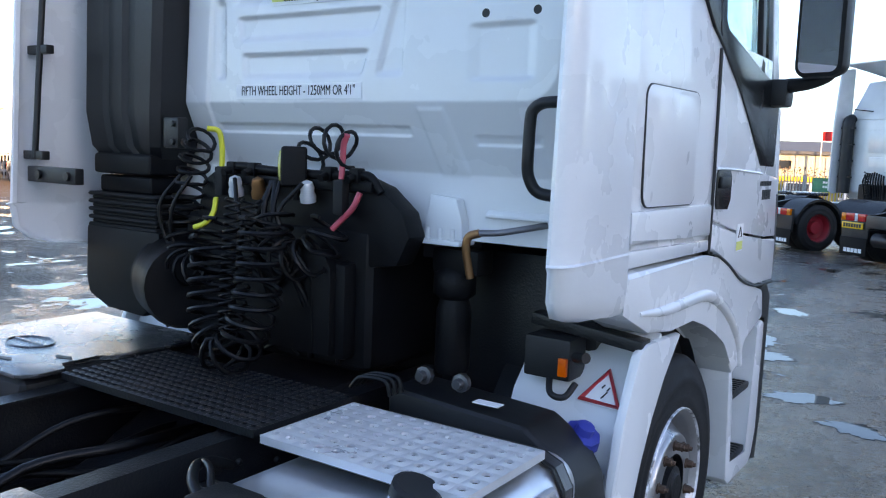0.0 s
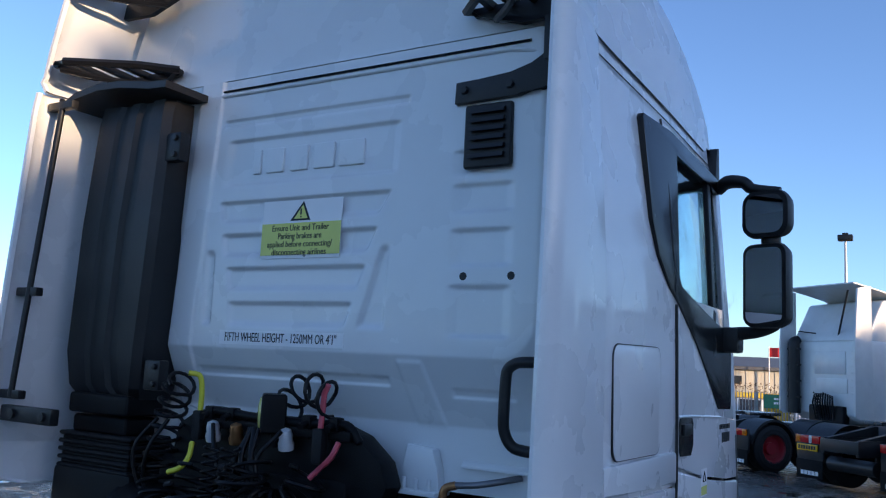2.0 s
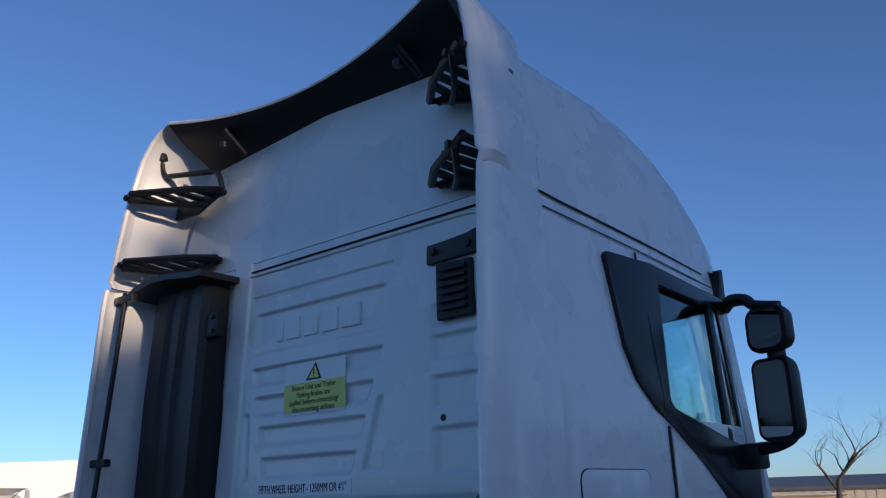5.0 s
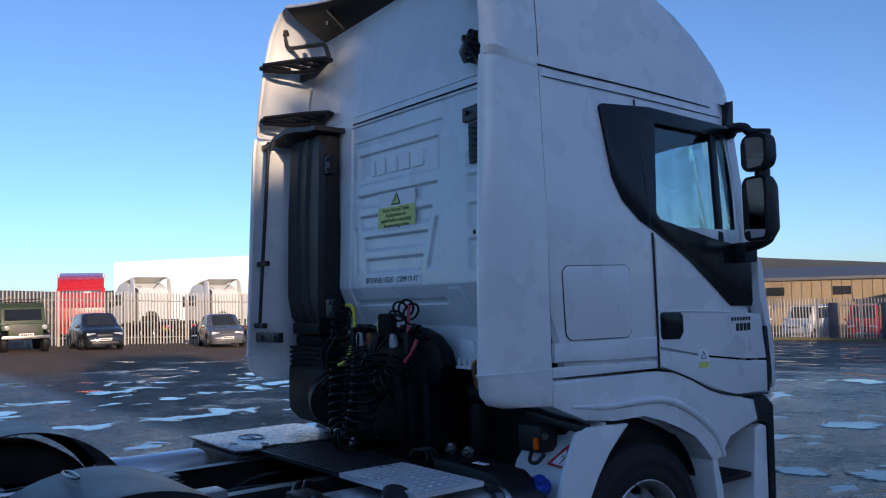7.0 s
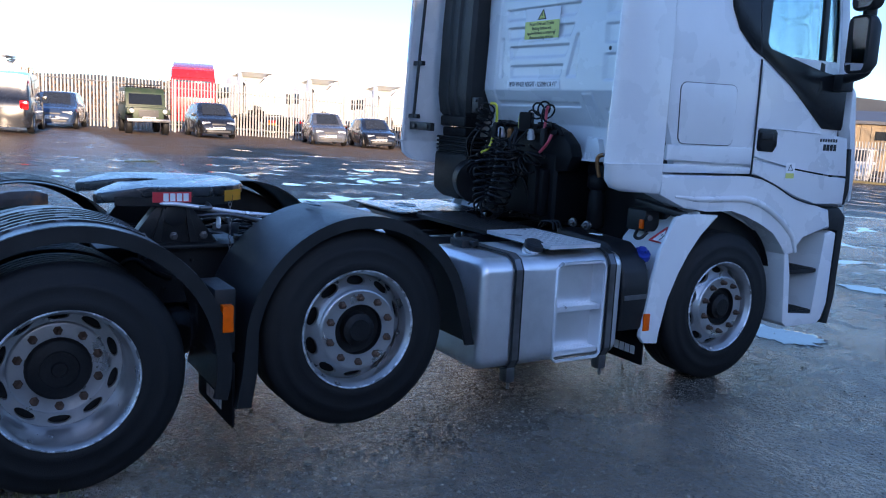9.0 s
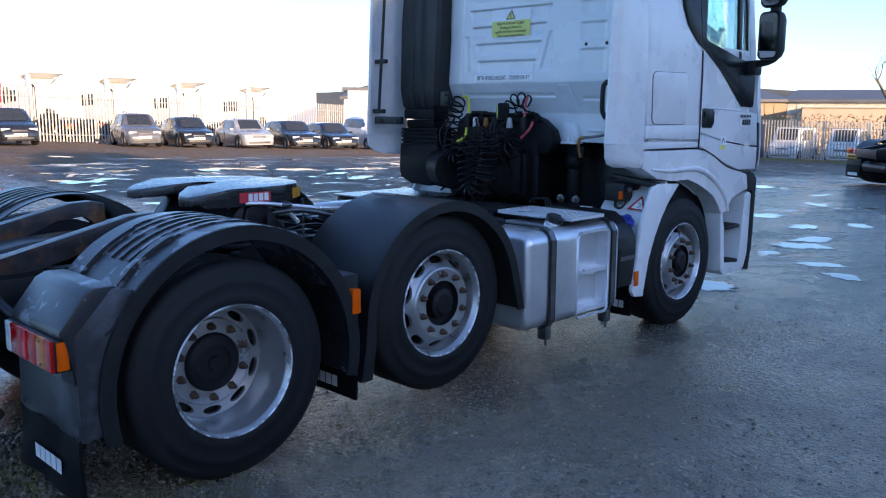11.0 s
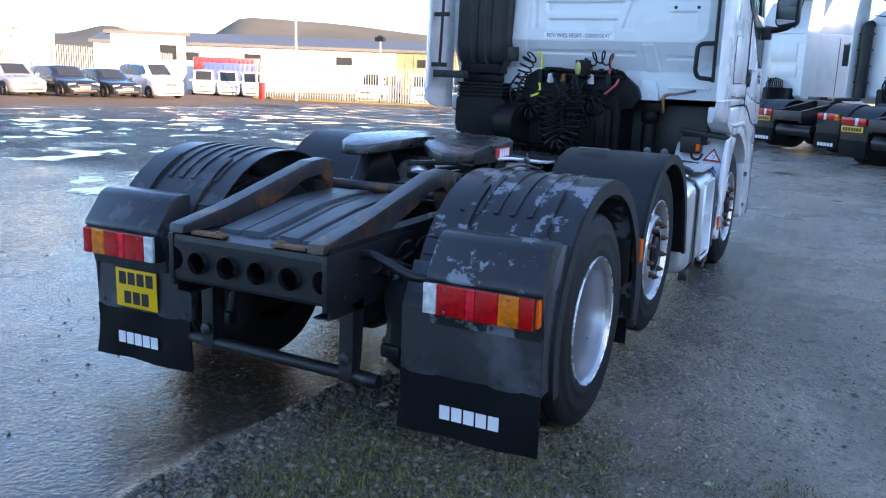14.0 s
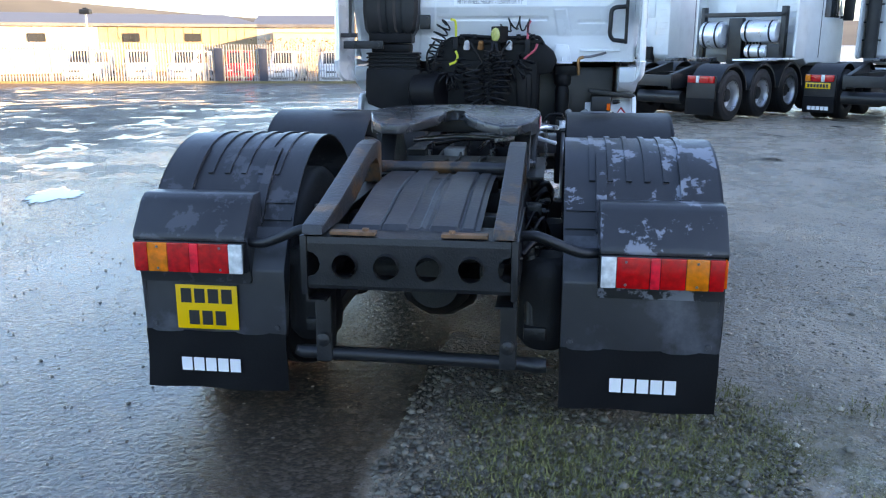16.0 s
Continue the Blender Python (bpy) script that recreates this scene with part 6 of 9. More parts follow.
for x in (0.66, 0.80):
    bm = B()
    revolve(bm, [(0, 0.03), (-0.02, 0.03), (-0.022, 0.018), (-0.045, 0.016), (-0.045, 0)], (x, 4.0, 1.03), axis=(0, 1, 0), seg=10)
    part("pipe_union", bm, steel, truck)
# bracket with couplings and the work lamp
bm = B()
box(bm, -0.36, 0.41, 4.0, 4.04, 1.60, 1.635, 0.006)
tube(bm, [(-0.34, 4.02, 1.63), (-0.24, 4.01, 1.665), (-0.06, 4.01, 1.655), (0.19, 4.01, 1.65), (0.38, 4.02, 1.655), (0.43, 4.03, 1.60)], 0.016, 8)
board = part("coupling_bracket", bm, bay_plastic, truck, "black bracket carrying the air-line couplings")
for x, m in ((-0.22, alu_bright), (-0.10, copper), (0.14, alu_bright)):
    bm = B()
    revolve(bm, [(0.0, 0.0), (0.0, 0.028), (0.02, 0.03), (0.035, 0.024), (0.05, 0.026), (0.07, 0.02), (0.08, 0.0)], (x, 3.99, 1.555), axis=(0.1, -0.25, 1), seg=12)
    part("coupling", bm, m, board)
for x in (-0.26, -0.15, 0.07, 0.22, 0.34):
    bm = B()
    box(bm, x - 0.02, x + 0.02, 3.99, 4.03, 1.63, 1.68, 0.006)
    rod(bm, (x, 3.99, 1.65), (x, 3.96, 1.64), 0.014, 8)
    part("elbow_fitting", bm, bay_plastic, board)
bm = B()
box(bm, -0.065, 0.065, -0.045, 0.045, -0.07, 0.07, 0.014, 3)
rod(bm, (0, 0.01, -0.12), (0, 0.01, -0.06), 0.016, 8)
lampw = part("work_lamp", bm, bay_plastic, truck, "square black work lamp with a yellowed lens")
lampw.matrix_basis = pose(0.06, 4.0, 1.675, 0, 0, -47)
bm = B()
revolve(bm, [(-0.046, 0.058), (-0.052, 0.054), (-0.056, 0.03), (-0.058, 0.0)], (0, 0, 0), axis=(0, 1, 0), seg=24)
part("lamp_lens", bm, mat("yellowed_lens", (0.62, 0.56, 0.16), 0.2, vary=0.2, scale=30, bump=0.2, coat=0.6), lampw, "yellowed round lens")
# air lines: coiled hoses with coloured ends
def coil(path, R, turns, r, name="air_line", label="coiled black air line", n=14, start=0.0):
    bm = B()
    tube(bm, helix(path, R, turns, n, start), r, 6)
    return part(name, bm, hose_m, truck, label)


y_end = coil([(-0.44, 3.93, 1.25), (-0.48, 3.95, 1.34), (-0.50, 3.97, 1.43), (-0.50, 3.99, 1.51), (-0.475, 3.99, 1.60), (-0.44, 3.98, 1.69), (-0.41, 3.97, 1.75), (-0.37, 3.96, 1.76)], 0.058, 10.5, 0.0075)
for p in ([(-0.35, 3.96, 1.80), (-0.32, 3.99, 1.79), (-0.313, 4.0, 1.73), (-0.313, 4.0, 1.66)], [(-0.31, 3.97, 1.54), (-0.29, 3.94, 1.49), (-0.31, 3.92, 1.45), (-0.36, 3.91, 1.43)]):
    bm = B()
    tube(bm, p, 0.0105, 8)
    part("yellow_sleeve", bm, hose_yellow, y_end)
bm = B()
box(bm, -0.335, -0.292, 3.98, 4.02, 1.55, 1.66, 0.01)
part("coupling_head", bm, rubber, y_end)
r_end = coil([(0.07, 4.06, 1.68), (0.12, 4.04, 1.75), (0.19, 4.03, 1.775), (0.27, 4.01, 1.76), (0.33, 4.0, 1.73)], 0.055, 4.2, 0.0072, start=1.0)
for p in ([(0.32, 3.98, 1.79), (0.30, 3.985, 1.755), (0.297, 3.985, 1.69), (0.297, 3.98, 1.64)], [(0.38, 3.98, 1.60), (0.36, 3.97, 1.55), (0.31, 3.98, 1.51), (0.27, 3.97, 1.47)]):
    bm = B()
    tube(bm, p, 0.0105, 8)
    part("red_sleeve", bm, hose_red, r_end)
bm = B()
box(bm, 0.275, 0.32, 3.96, 4.0, 1.52, 1.64, 0.01)
part("coupling_head", bm, rubber, r_end)


def u_path(x0, x1, y, ztop0, ztop1, zlow, n=10):
    out = []
    for i in range(n + 1):
        f = i / n
        x = x0 + (x1 - x0) * (0.5 - 0.5 * math.cos(math.pi * f))
        top = ztop0 + (ztop1 - ztop0) * f
        z = top - (top - zlow) * math.sin(math.pi * f) ** 0.7
        out.append((x, y - 0.05 * math.sin(math.pi * f), z))
    return out


coil(u_path(-0.44, -0.24, 3.93, 1.36, 1.47, 1.27), 0.06, 9, 0.007)
coil(u_path(-0.15, 0.10, 3.82, 1.42, 1.50, 1.025), 0.078, 19, 0.0085, "electric_cable", "coiled black electric cable")
coil(u_path(0.04, 0.30, 3.93, 1.54, 1.50, 1.36), 0.066, 9, 0.0075)
coil(u_path(-0.03, 0.05, 3.80, 1.56, 1.56, 1.10), 0.026, 34, 0.0045, "electric_cable", "thin coiled electric cable")
for k in range(8):
    random.seed(30 + k)
    bm = B()
    x = random.uniform(-0.5, 0.45)
    tube(bm, [(x, 3.95, 1.62), (x + random.uniform(-0.08, 0.08), 3.90, 1.5), (x + random.uniform(-0.15, 0.15), 3.92, 1.35), (x + random.uniform(-0.2, 0.2), 3.98, 1.15), (x + random.uniform(-0.2, 0.2), 4.0, 1.0)], random.choice((0.008, 0.011)), 7)
    part("hose", bm, hose_m, truck)
for i in range(3):
    bm = B()
    tube(bm, [(0.46, 3.86 + i * 0.03, 0.98), (0.50, 3.86 + i * 0.03, 1.02), (0.60, 3.86 + i * 0.03, 1.025), (0.62, 3.86 + i * 0.03, 0.98)], 0.008, 6)
    part("hose", bm, hose_m, truck)

# ---------------------------------------------------------------- ground


def ground_material():
    m = bpy.data.materials.new("wet_yard")
    m.use_nodes = True
    t = m.node_tree
    N, L = t.nodes, t.links
    b = N["Principled BSDF"]
    geo = N.new("ShaderNodeTexCoord")
    P = geo.outputs["Object"]

    def noise_at(scale, detail=6.0, rough=0.55, vec=P, dist=0.0):
        n = N.new("ShaderNodeTexNoise")
        n.inputs["Scale"].default_value, n.inputs["Detail"].default_value, n.inputs["Roughness"].default_value, n.inputs["Distortion"].default_value = scale, detail, rough, dist
        L.new(vec, n.inputs["Vector"])
        return n.outputs["Fac"]

    def span(v, a, b_, lo=0.0, hi=1.0, smooth=True):
        r = N.new("ShaderNodeMapRange")
        r.interpolation_type = "SMOOTHSTEP" if smooth else "LINEAR"
        r.inputs["From Min"].default_value, r.inputs["From Max"].default_value, r.inputs["To Min"].default_value, r.inputs["To Max"].default_value = a, b_, lo, hi
        L.new(v, r.inputs["Value"])
        return r.outputs[0]

    def op(kind, a, b_):
        n = N.new("ShaderNodeMath")
        n.operation = kind
        for i, v in enumerate((a, b_)):
            if isinstance(v, (int, float)):
                n.inputs[i].default_value = v
            else:
                L.new(v, n.inputs[i])
        return n.outputs[0]

    def mixc(f, a, b_):
        n = N.new("ShaderNodeMix")
        n.data_type = "RGBA"
        L.new(f, n.inputs[0])
        for i, v in ((6, a), (7, b_)):
            if isinstance(v, tuple):
                n.inputs[i].default_value = (*v, 1)
            else:
                L.new(v, n.inputs[i])
        return n.outputs[2]
    sep = N.new("ShaderNodeSeparateXYZ")
    L.new(P, sep.inputs[0])
    X, Y = sep.outputs[0], sep.outputs[1]
    wob = noise_at(0.45, 4)
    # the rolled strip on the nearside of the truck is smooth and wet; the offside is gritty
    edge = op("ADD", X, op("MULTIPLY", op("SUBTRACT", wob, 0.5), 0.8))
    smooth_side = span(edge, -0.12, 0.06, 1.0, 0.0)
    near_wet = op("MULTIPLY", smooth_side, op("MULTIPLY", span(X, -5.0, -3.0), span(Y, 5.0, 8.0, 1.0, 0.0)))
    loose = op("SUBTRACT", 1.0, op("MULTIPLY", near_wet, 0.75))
    # wet earth between the wheels; the shade under the truck is also put into its colour
    damp_shade = op("MULTIPLY", span(op("ADD", X, op("MULTIPLY", op("SUBTRACT", noise_at(2.2, 5, 0.6), 0.5), 0.9)), 1.25, 1.75, 1.0, 0.0), op("MULTIPLY", span(Y, 0.9, 1.5), span(Y, 5.4, 6.2, 1.0, 0.0)))
    # drier earth by the fence, with the warm sunlit tone put into its colour
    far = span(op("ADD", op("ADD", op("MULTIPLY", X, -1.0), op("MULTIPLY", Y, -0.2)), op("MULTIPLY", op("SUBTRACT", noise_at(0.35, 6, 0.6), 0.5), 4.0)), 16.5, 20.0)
    stain = noise_at(0.55, 8, 0.6)
    grit = noise_at(30.0, 5, 0.7)
    # rolled stones of two sizes
    def stones(scale):
        v = N.new("ShaderNodeTexVoronoi")
        v.inputs["Scale"].default_value = scale
        L.new(P, v.inputs["Vector"])
        return v
    big_s, small_s = stones(34.0), stones(95.0)
    tone = N.new("ShaderNodeSeparateColor")
    L.new(big_s.outputs["Color"], tone.inputs[0])
    tone2 = N.new("ShaderNodeSeparateColor")
    L.new(small_s.outputs["Color"], tone2.inputs[0])
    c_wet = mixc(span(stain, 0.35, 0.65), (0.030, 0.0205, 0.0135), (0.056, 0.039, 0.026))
    c_off = mixc(span(stain, 0.35, 0.65), (0.31, 0.234, 0.172), (0.50, 0.39, 0.294))
    # trodden clods and scrapes, a hand across
    c_off = mixc(span(noise_at(7.0, 8, 0.75), 0.34, 0.50, 0.5, 0.0), c_off, (0.06, 0.043, 0.031))
    # the truck's shade is put into the colour beside it, darker than the open ground beyond
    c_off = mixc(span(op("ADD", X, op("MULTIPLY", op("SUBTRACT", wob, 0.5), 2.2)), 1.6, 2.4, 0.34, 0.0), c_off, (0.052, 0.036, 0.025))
    c_off = mixc(op("MULTIPLY", damp_shade, 0.85), c_off, (0.034, 0.024, 0.016))
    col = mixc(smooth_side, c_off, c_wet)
    # green and brown moss in the gravel behind the truck
    moss = op("MULTIPLY", op("MULTIPLY", span(X, -0.1, 0.4), span(X, 2.0, 3.0, 1.0, 0.0)), op("MULTIPLY", span(Y, -4.6, -3.6), span(op("ADD", Y, op("MULTIPLY", op("SUBTRACT", noise_at(2.6, 5, 0.6), 0.5), 2.0)), -0.4, 0.9, 1.0, 0.0)))
    col = mixc(op("MULTIPLY", moss, span(noise_at(2.3, 6, 0.65), 0.38, 0.56, 0.0, 0.85)), col, (0.085, 0.082, 0.026))
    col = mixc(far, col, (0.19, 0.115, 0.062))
    col = mixc(op("MULTIPLY", loose, span(tone.outputs[0], 0.72, 0.80, 0.0, 0.55)), col, (0.27, 0.24, 0.21))
    col = mixc(op("MULTIPLY", loose, span(tone2.outputs[1], 0.70, 0.80, 0.0, 0.45)), col, (0.24, 0.215, 0.19))
    col = mixc(span(grit, 0.30, 0.45, 0.5, 0.0), col, (0.02, 0.017, 0.015))
    # water: a film over the low parts, standing pools in the hollows, more of it out in the open yard
    pool_n = noise_at(0.9, 9, 0.62, dist=0.5)
    ripple = noise_at(3.2, 5, 0.6)
    open_yard = span(op("ADD", op("MULTIPLY", X, -1.0), op("MULTIPLY", Y, 0.2)), 1.0, 9.0, 0.0, 0.05)
    ahead = span(Y, 4.0, 8.0, 0.0, 0.03)
    pool_v = op("ADD", op("ADD", op("ADD", pool_n, op("ADD", op("MULTIPLY", op("SUBTRACT", ripple, 0.5), 0.16), op("MULTIPLY", op("SUBTRACT", grit, 0.5), 0.07))), open_yard), ahead)
    pool = op("MULTIPLY", op("MULTIPLY", span(pool_v, 0.645, 0.67), span(far, 0.0, 1.0, 1.0, 0.35)), op("MAXIMUM", span(X, -7.0, -4.5, 1.0, 0.0), span(Y, 5.0, 7.0)))
    film_v = op("ADD", op("MULTIPLY", noise_at(0.8, 3, 0.5), 0.5), op("MULTIPLY", noise_at(3.5, 12, 0.72, dist=0.3), 0.5))
    film = span(op("ADD", film_v, op("ADD", op("SUBTRACT", op("MULTIPLY", smooth_side, 0.05), 0.025), op("SUBTRACT", op("MULTIPLY", ahead, 1.3), span(X, -9.0, -4.5, 0.085, 0.0)))), 0.47, 0.62)
    film = op("MULTIPLY", film, span(far, 0.0, 1.0, 1.0, 0.0))
    film = op("MAXIMUM", film, op("MULTIPLY", op("MAXIMUM", near_wet, op("MULTIPLY", damp_shade, 0.8)), span(film_v, 0.40, 0.60, 0.72, 1.0)))
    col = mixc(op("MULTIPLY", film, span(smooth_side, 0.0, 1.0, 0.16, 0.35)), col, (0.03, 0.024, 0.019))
    col = mixc(op("MULTIPLY", pool, 0.75), col, (0.02, 0.018, 0.016))
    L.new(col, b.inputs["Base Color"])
    rough_dry = span(noise_at(1.6, 6, 0.6), 0.35, 0.65, 0.24, 0.42)
    rough_dry = op("ADD", rough_dry, op("ADD", op("MULTIPLY", far, 0.25), span(X, -8.0, -4.0, 0.22, 0.0)))

    def blend(f, a, v):
        n = N.new("ShaderNodeMix")
        L.new(f, n.inputs[0])
        L.new(a, n.inputs[2])
        n.inputs[3].default_value = v
        return n.outputs[0]
    wet_rough = op("ADD", blend(film, rough_dry, 0.15), op("MULTIPLY", near_wet, 0.05))
    L.new(blend(pool, wet_rough, 0.02), b.inputs["Roughness"])
    L.new(op("ADD", span(X, -8.0, -4.0, 0.14, 0.32), op("MULTIPLY", op("MAXIMUM", op("MULTIPLY", film, span(X, -8.0, -4.0, 0.2, 1.0)), op("MAXIMUM", pool, near_wet)), 0.23)), b.inputs["Specular IOR Level"])
    h = op("ADD", op("MULTIPLY", op("SUBTRACT", 1.0, big_s.outputs["Distance"]), 0.9), op("MULTIPLY", op("SUBTRACT", 1.0, small_s.outputs["Distance"]), 0.35))
    h = op("ADD", h, op("MULTIPLY", grit, 1.2))
    h = op("MULTIPLY", h, op("SUBTRACT", 1.0, op("MULTIPLY", film, 0.62)))
    h = op("MULTIPLY", h, op("SUBTRACT", 1.0, op("MULTIPLY", near_wet, 0.62)))
    h = op("MULTIPLY", h, span(X, -10.0, -4.5, 1.7, 1.0))
    h = op("MULTIPLY", h, op("SUBTRACT", 1.0, pool))
    bp = N.new("ShaderNodeBump")
    bp.inputs["Strength"].default_value = 1.0
    bp.inputs["Distance"].default_value = 0.020
    L.new(h, bp.inputs["Height"])
    L.new(bp.outputs[0], b.inputs["Normal"])
    return m


def axis_steps(lo, hi, fine):
    out = [0.0]
    s = fine
    while out[-1] < hi:
        out.append(out[-1] + s)
        s *= 1.13 if out[-1] > 7 else 1.0
    neg = [0.0]
    s = fine
    while neg[-1] > lo:
        neg.append(neg[-1] - s)
        s *= 1.13 if neg[-1] < -7 else 1.0
    return neg[:0:-1] + out


def ground_height(x, y):
    z = 0.012 * noise.noise(Vector((x * 0.35, y * 0.35, 0))) + 0.007 * noise.noise(Vector((x * 1.1, y * 1.1, 4.0)))
    return z * (1.0 if abs(x) < 60 and abs(y) < 60 else 0.0) - 0.006


xs, ys = axis_steps(-900, 900, 0.25), axis_steps(-900, 900, 0.25)
verts = []
for y in ys:
    for x in xs:
        verts.append((x, y, ground_height(x, y)))
nx = len(xs)
faces = [(j * nx + i, j * nx + i + 1, (j + 1) * nx + i + 1, (j + 1) * nx + i) for j in range(len(ys) - 1) for i in range(nx - 1)]
me = bpy.data.meshes.new("ground")
me.from_pydata(verts, [], faces)
for f in me.polygons:
    f.use_smooth = True
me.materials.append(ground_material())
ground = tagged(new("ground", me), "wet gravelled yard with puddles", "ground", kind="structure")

# loose stones behind the truck, and a scatter over the rest
stone_m = mat("loose_stone", (0.105, 0.09, 0.068), 0.42, vary=0.3, scale=30, bump=0.2, island=0.75)
rng = np.random.default_rng(7)


def pebbles(name, n, place, size, label, stone=stone_m):
    """n small uneven stones as one mesh."""
    base = np.array([(1, 0, 0), (-1, 0, 0), (0, 1, 0), (0, -1, 0), (0, 0, 1), (0, 0, -1)], float)
    tris = np.array([(0, 2, 4), (2, 1, 4), (1, 3, 4), (3, 0, 4), (2, 0, 5), (1, 2, 5), (3, 1, 5), (0, 3, 5)])
    V = np.zeros((n, 6, 3))
    F = np.zeros((n, 8, 3), int)
    for i in range(n):
        x, y = place()
        s = size() * np.array([rng.uniform(0.7, 1.3), rng.uniform(0.7, 1.3), rng.uniform(0.4, 0.8)])
        a = rng.uniform(0, 6.28)
        p = base * s * rng.uniform(0.75, 1.2, (6, 1))
        c, sn = math.cos(a), math.sin(a)
        V[i, :, 0], V[i, :, 1], V[i, :, 2] = x + p[:, 0] * c - p[:, 1] * sn, y + p[:, 0] * sn + p[:, 1] * c, p[:, 2] + s[2] * 0.35 + ground_height(x, y)
        F[i] = tris + i * 6
    me = bpy.data.meshes.new(name)
    me.from_pydata(V.reshape(-1, 3).tolist(), [], F.reshape(-1, 3).tolist())
    for f in me.polygons:
        f.use_smooth = True
    me.materials.append(stone)
    return tagged(new(name, me), label, "gravel", kind="stuff")


def patch():
    while True:
        x, y = rng.uniform(-0.6, 2.6), rng.uniform(-3.2, 0.9)
        left = -0.08 + 0.12 * noise.noise(Vector((y * 0.9, 3.0, 0))) + 0.04 * noise.noise(Vector((y * 6.0, 3.0, 0))) + (0.45 * max(0, -1.2 - y)) * -0.35
        right = 1.55 + 0.3 * noise.noise(Vector((y * 1.1, 9.0, 0))) - 0.25 * y
        if left < x < right and y < 0.75 - rng.uniform(0, 0.9) ** 2 + 0.3 * noise.noise(Vector((x * 2.5, 1.0, 0))) and rng.random() < 0.35 + 0.65 * min(1, max(0, 1.0 - (x - left) / 1.2)):
            return x, y


pebbles("gravel", 20000, patch, lambda: rng.gamma(2.6, 0.0032) + 0.0025, "patch of loose grey gravel behind the truck")
pale_stone = mat("pale_stone", (0.27, 0.235, 0.19), 0.45, vary=0.3, scale=30, bump=0.2, island=0.6)
pebbles("offside_gravel", 3800, lambda: (1.2 + abs(rng.normal(0, 1.6)), rng.uniform(-3.0, 3.5)), lambda: rng.gamma(2.5, 0.0022) + 0.002, "small stones trodden into the earth beside the truck", pale_stone)
pebbles("loose_chippings", 9000, lambda: (rng.uniform(-6, 6.5), rng.uniform(-4.0, 7.0)), lambda: rng.gamma(2.0, 0.0016) + 0.0015, "scattered chippings on the wet yard")
pebbles("fine_grit", 62000, lambda: (rng.uniform(0.9, 5.0), rng.uniform(-2.8, 5.6)), lambda: rng.gamma(2.0, 0.0007) + 0.0012, "fine grit trodden into the wet yard", pale_stone)
# thin grass and moss in the gravel
grass_m = mat("grass", (0.135, 0.128, 0.036), 0.6, vary=0.3, scale=3, island=0.5, bump=0.0)
blades = []
gf = []
for i in range(40000):
    while True:
        x, y = rng.uniform(0.1, 2.9), rng.uniform(-3.2, 0.9)
        if noise.noise(Vector((x * 1.3, y * 1.3, 5.0))) + 0.25 * noise.noise(Vector((x * 6, y * 6, 1.0))) + 0.35 - 0.7 * max(0.0, y - 0.1) - abs(x - 1.3) * 0.42 > rng.uniform(-0.1, 0.7):
            break
    a, h, w = rng.uniform(0, 6.28), rng.uniform(0.006, 0.034), rng.uniform(0.0015, 0.004)
    dx, dy = math.cos(a), math.sin(a)
    k = len(blades)
    lean = rng.uniform(0.2, 1.2) * h
    blades += [(x - dy * w, y + dx * w, 0), (x + dy * w, y - dx * w, 0), (x + dx * lean, y + dy * lean, h)]
    gf.append((k, k + 1, k + 2))
me = bpy.data.meshes.new("grass")
me.from_pydata(blades, [], gf)
me.materials.append(grass_m)
tagged(new("grass", me), "sparse short grass and moss in the gravel", "grass", kind="stuff")

# ---------------------------------------------------------------- bare trees to the offside; an unseen bank and thicket are added to shade the yard
bark = mat("bark", (0.085, 0.07, 0.055), 0.85, vary=0.3, scale=8, bump=0.5, fine=40)
thicket_m = mat("evergreen", (0.035, 0.05, 0.025), 0.7, vary=0.3, scale=2, island=0.6, bump=0.0)


def bare_tree(name, x, y, h, seed, label, depth=6, group=""):
    random.seed(seed)
    t = thing(name, label, "tree", (x, y, 0), group=group)
    bm = B()
    fine = B()

    def grow(p, d, length, r, level):
        pts, rr = [p], [r]
        n = 4 if level < 3 else 3
        for i in range(n):
            d = (d + Vector((random.uniform(-1, 1), random.uniform(-1, 1), random.uniform(-0.4, 0.7))) * (0.10 + 0.05 * level)).normalized()
            p = p + d * length / n
            pts.append(p)
            rr.append(r * (1 - 0.45 * (i + 1) / n))
        tube(bm if level < 3 else fine, pts, rr, 7 if level < 2 else (5 if level < 3 else 3), cap=False)
        if level >= depth:
            return
        kids = 3 if level < 2 else random.choice((2, 3))
        for k in range(kids):
            q = pts[-1] if k == 0 else pts[random.choice((1, 2, -1, -2)) if level else random.choice((2, 3, -1))]
            a = random.uniform(0, 6.28)
            side = Vector((math.cos(a), math.sin(a), random.uniform(0.0, 0.5)))
            grow(q, (d * random.uniform(0.5, 1.0) + side * random.uniform(0.5, 0.9)).normalized(), length * random.uniform(0.62, 0.8), rr[-1] * random.uniform(0.6, 0.85), level + 1)
    grow(Vector((0, 0, -0.1)), Vector((0, 0, 1)), h * 0.30, h * 0.028, 0)
    part("trunk", bm, bark, t)
    part("twigs", fine, bark, t, smooth=0)
    return t


first_tree = None
for i, (x, y, h) in enumerate(((24, -22, 13), (34, -15, 14), (35, 8, 13), (33, 13, 15), (36, 19, 13), (34, 26, 14))):
    if i < 2:
        first_tree = bare_tree("bare_tree", x, y, h, 50 + i, "leafless broad tree at the edge of the yard", 6 if i == 0 else 5, "trees at the yard edge")
    else:
        c = copy_thing(first_tree, pose(x, y, 0, 0, 0, 70 * i))
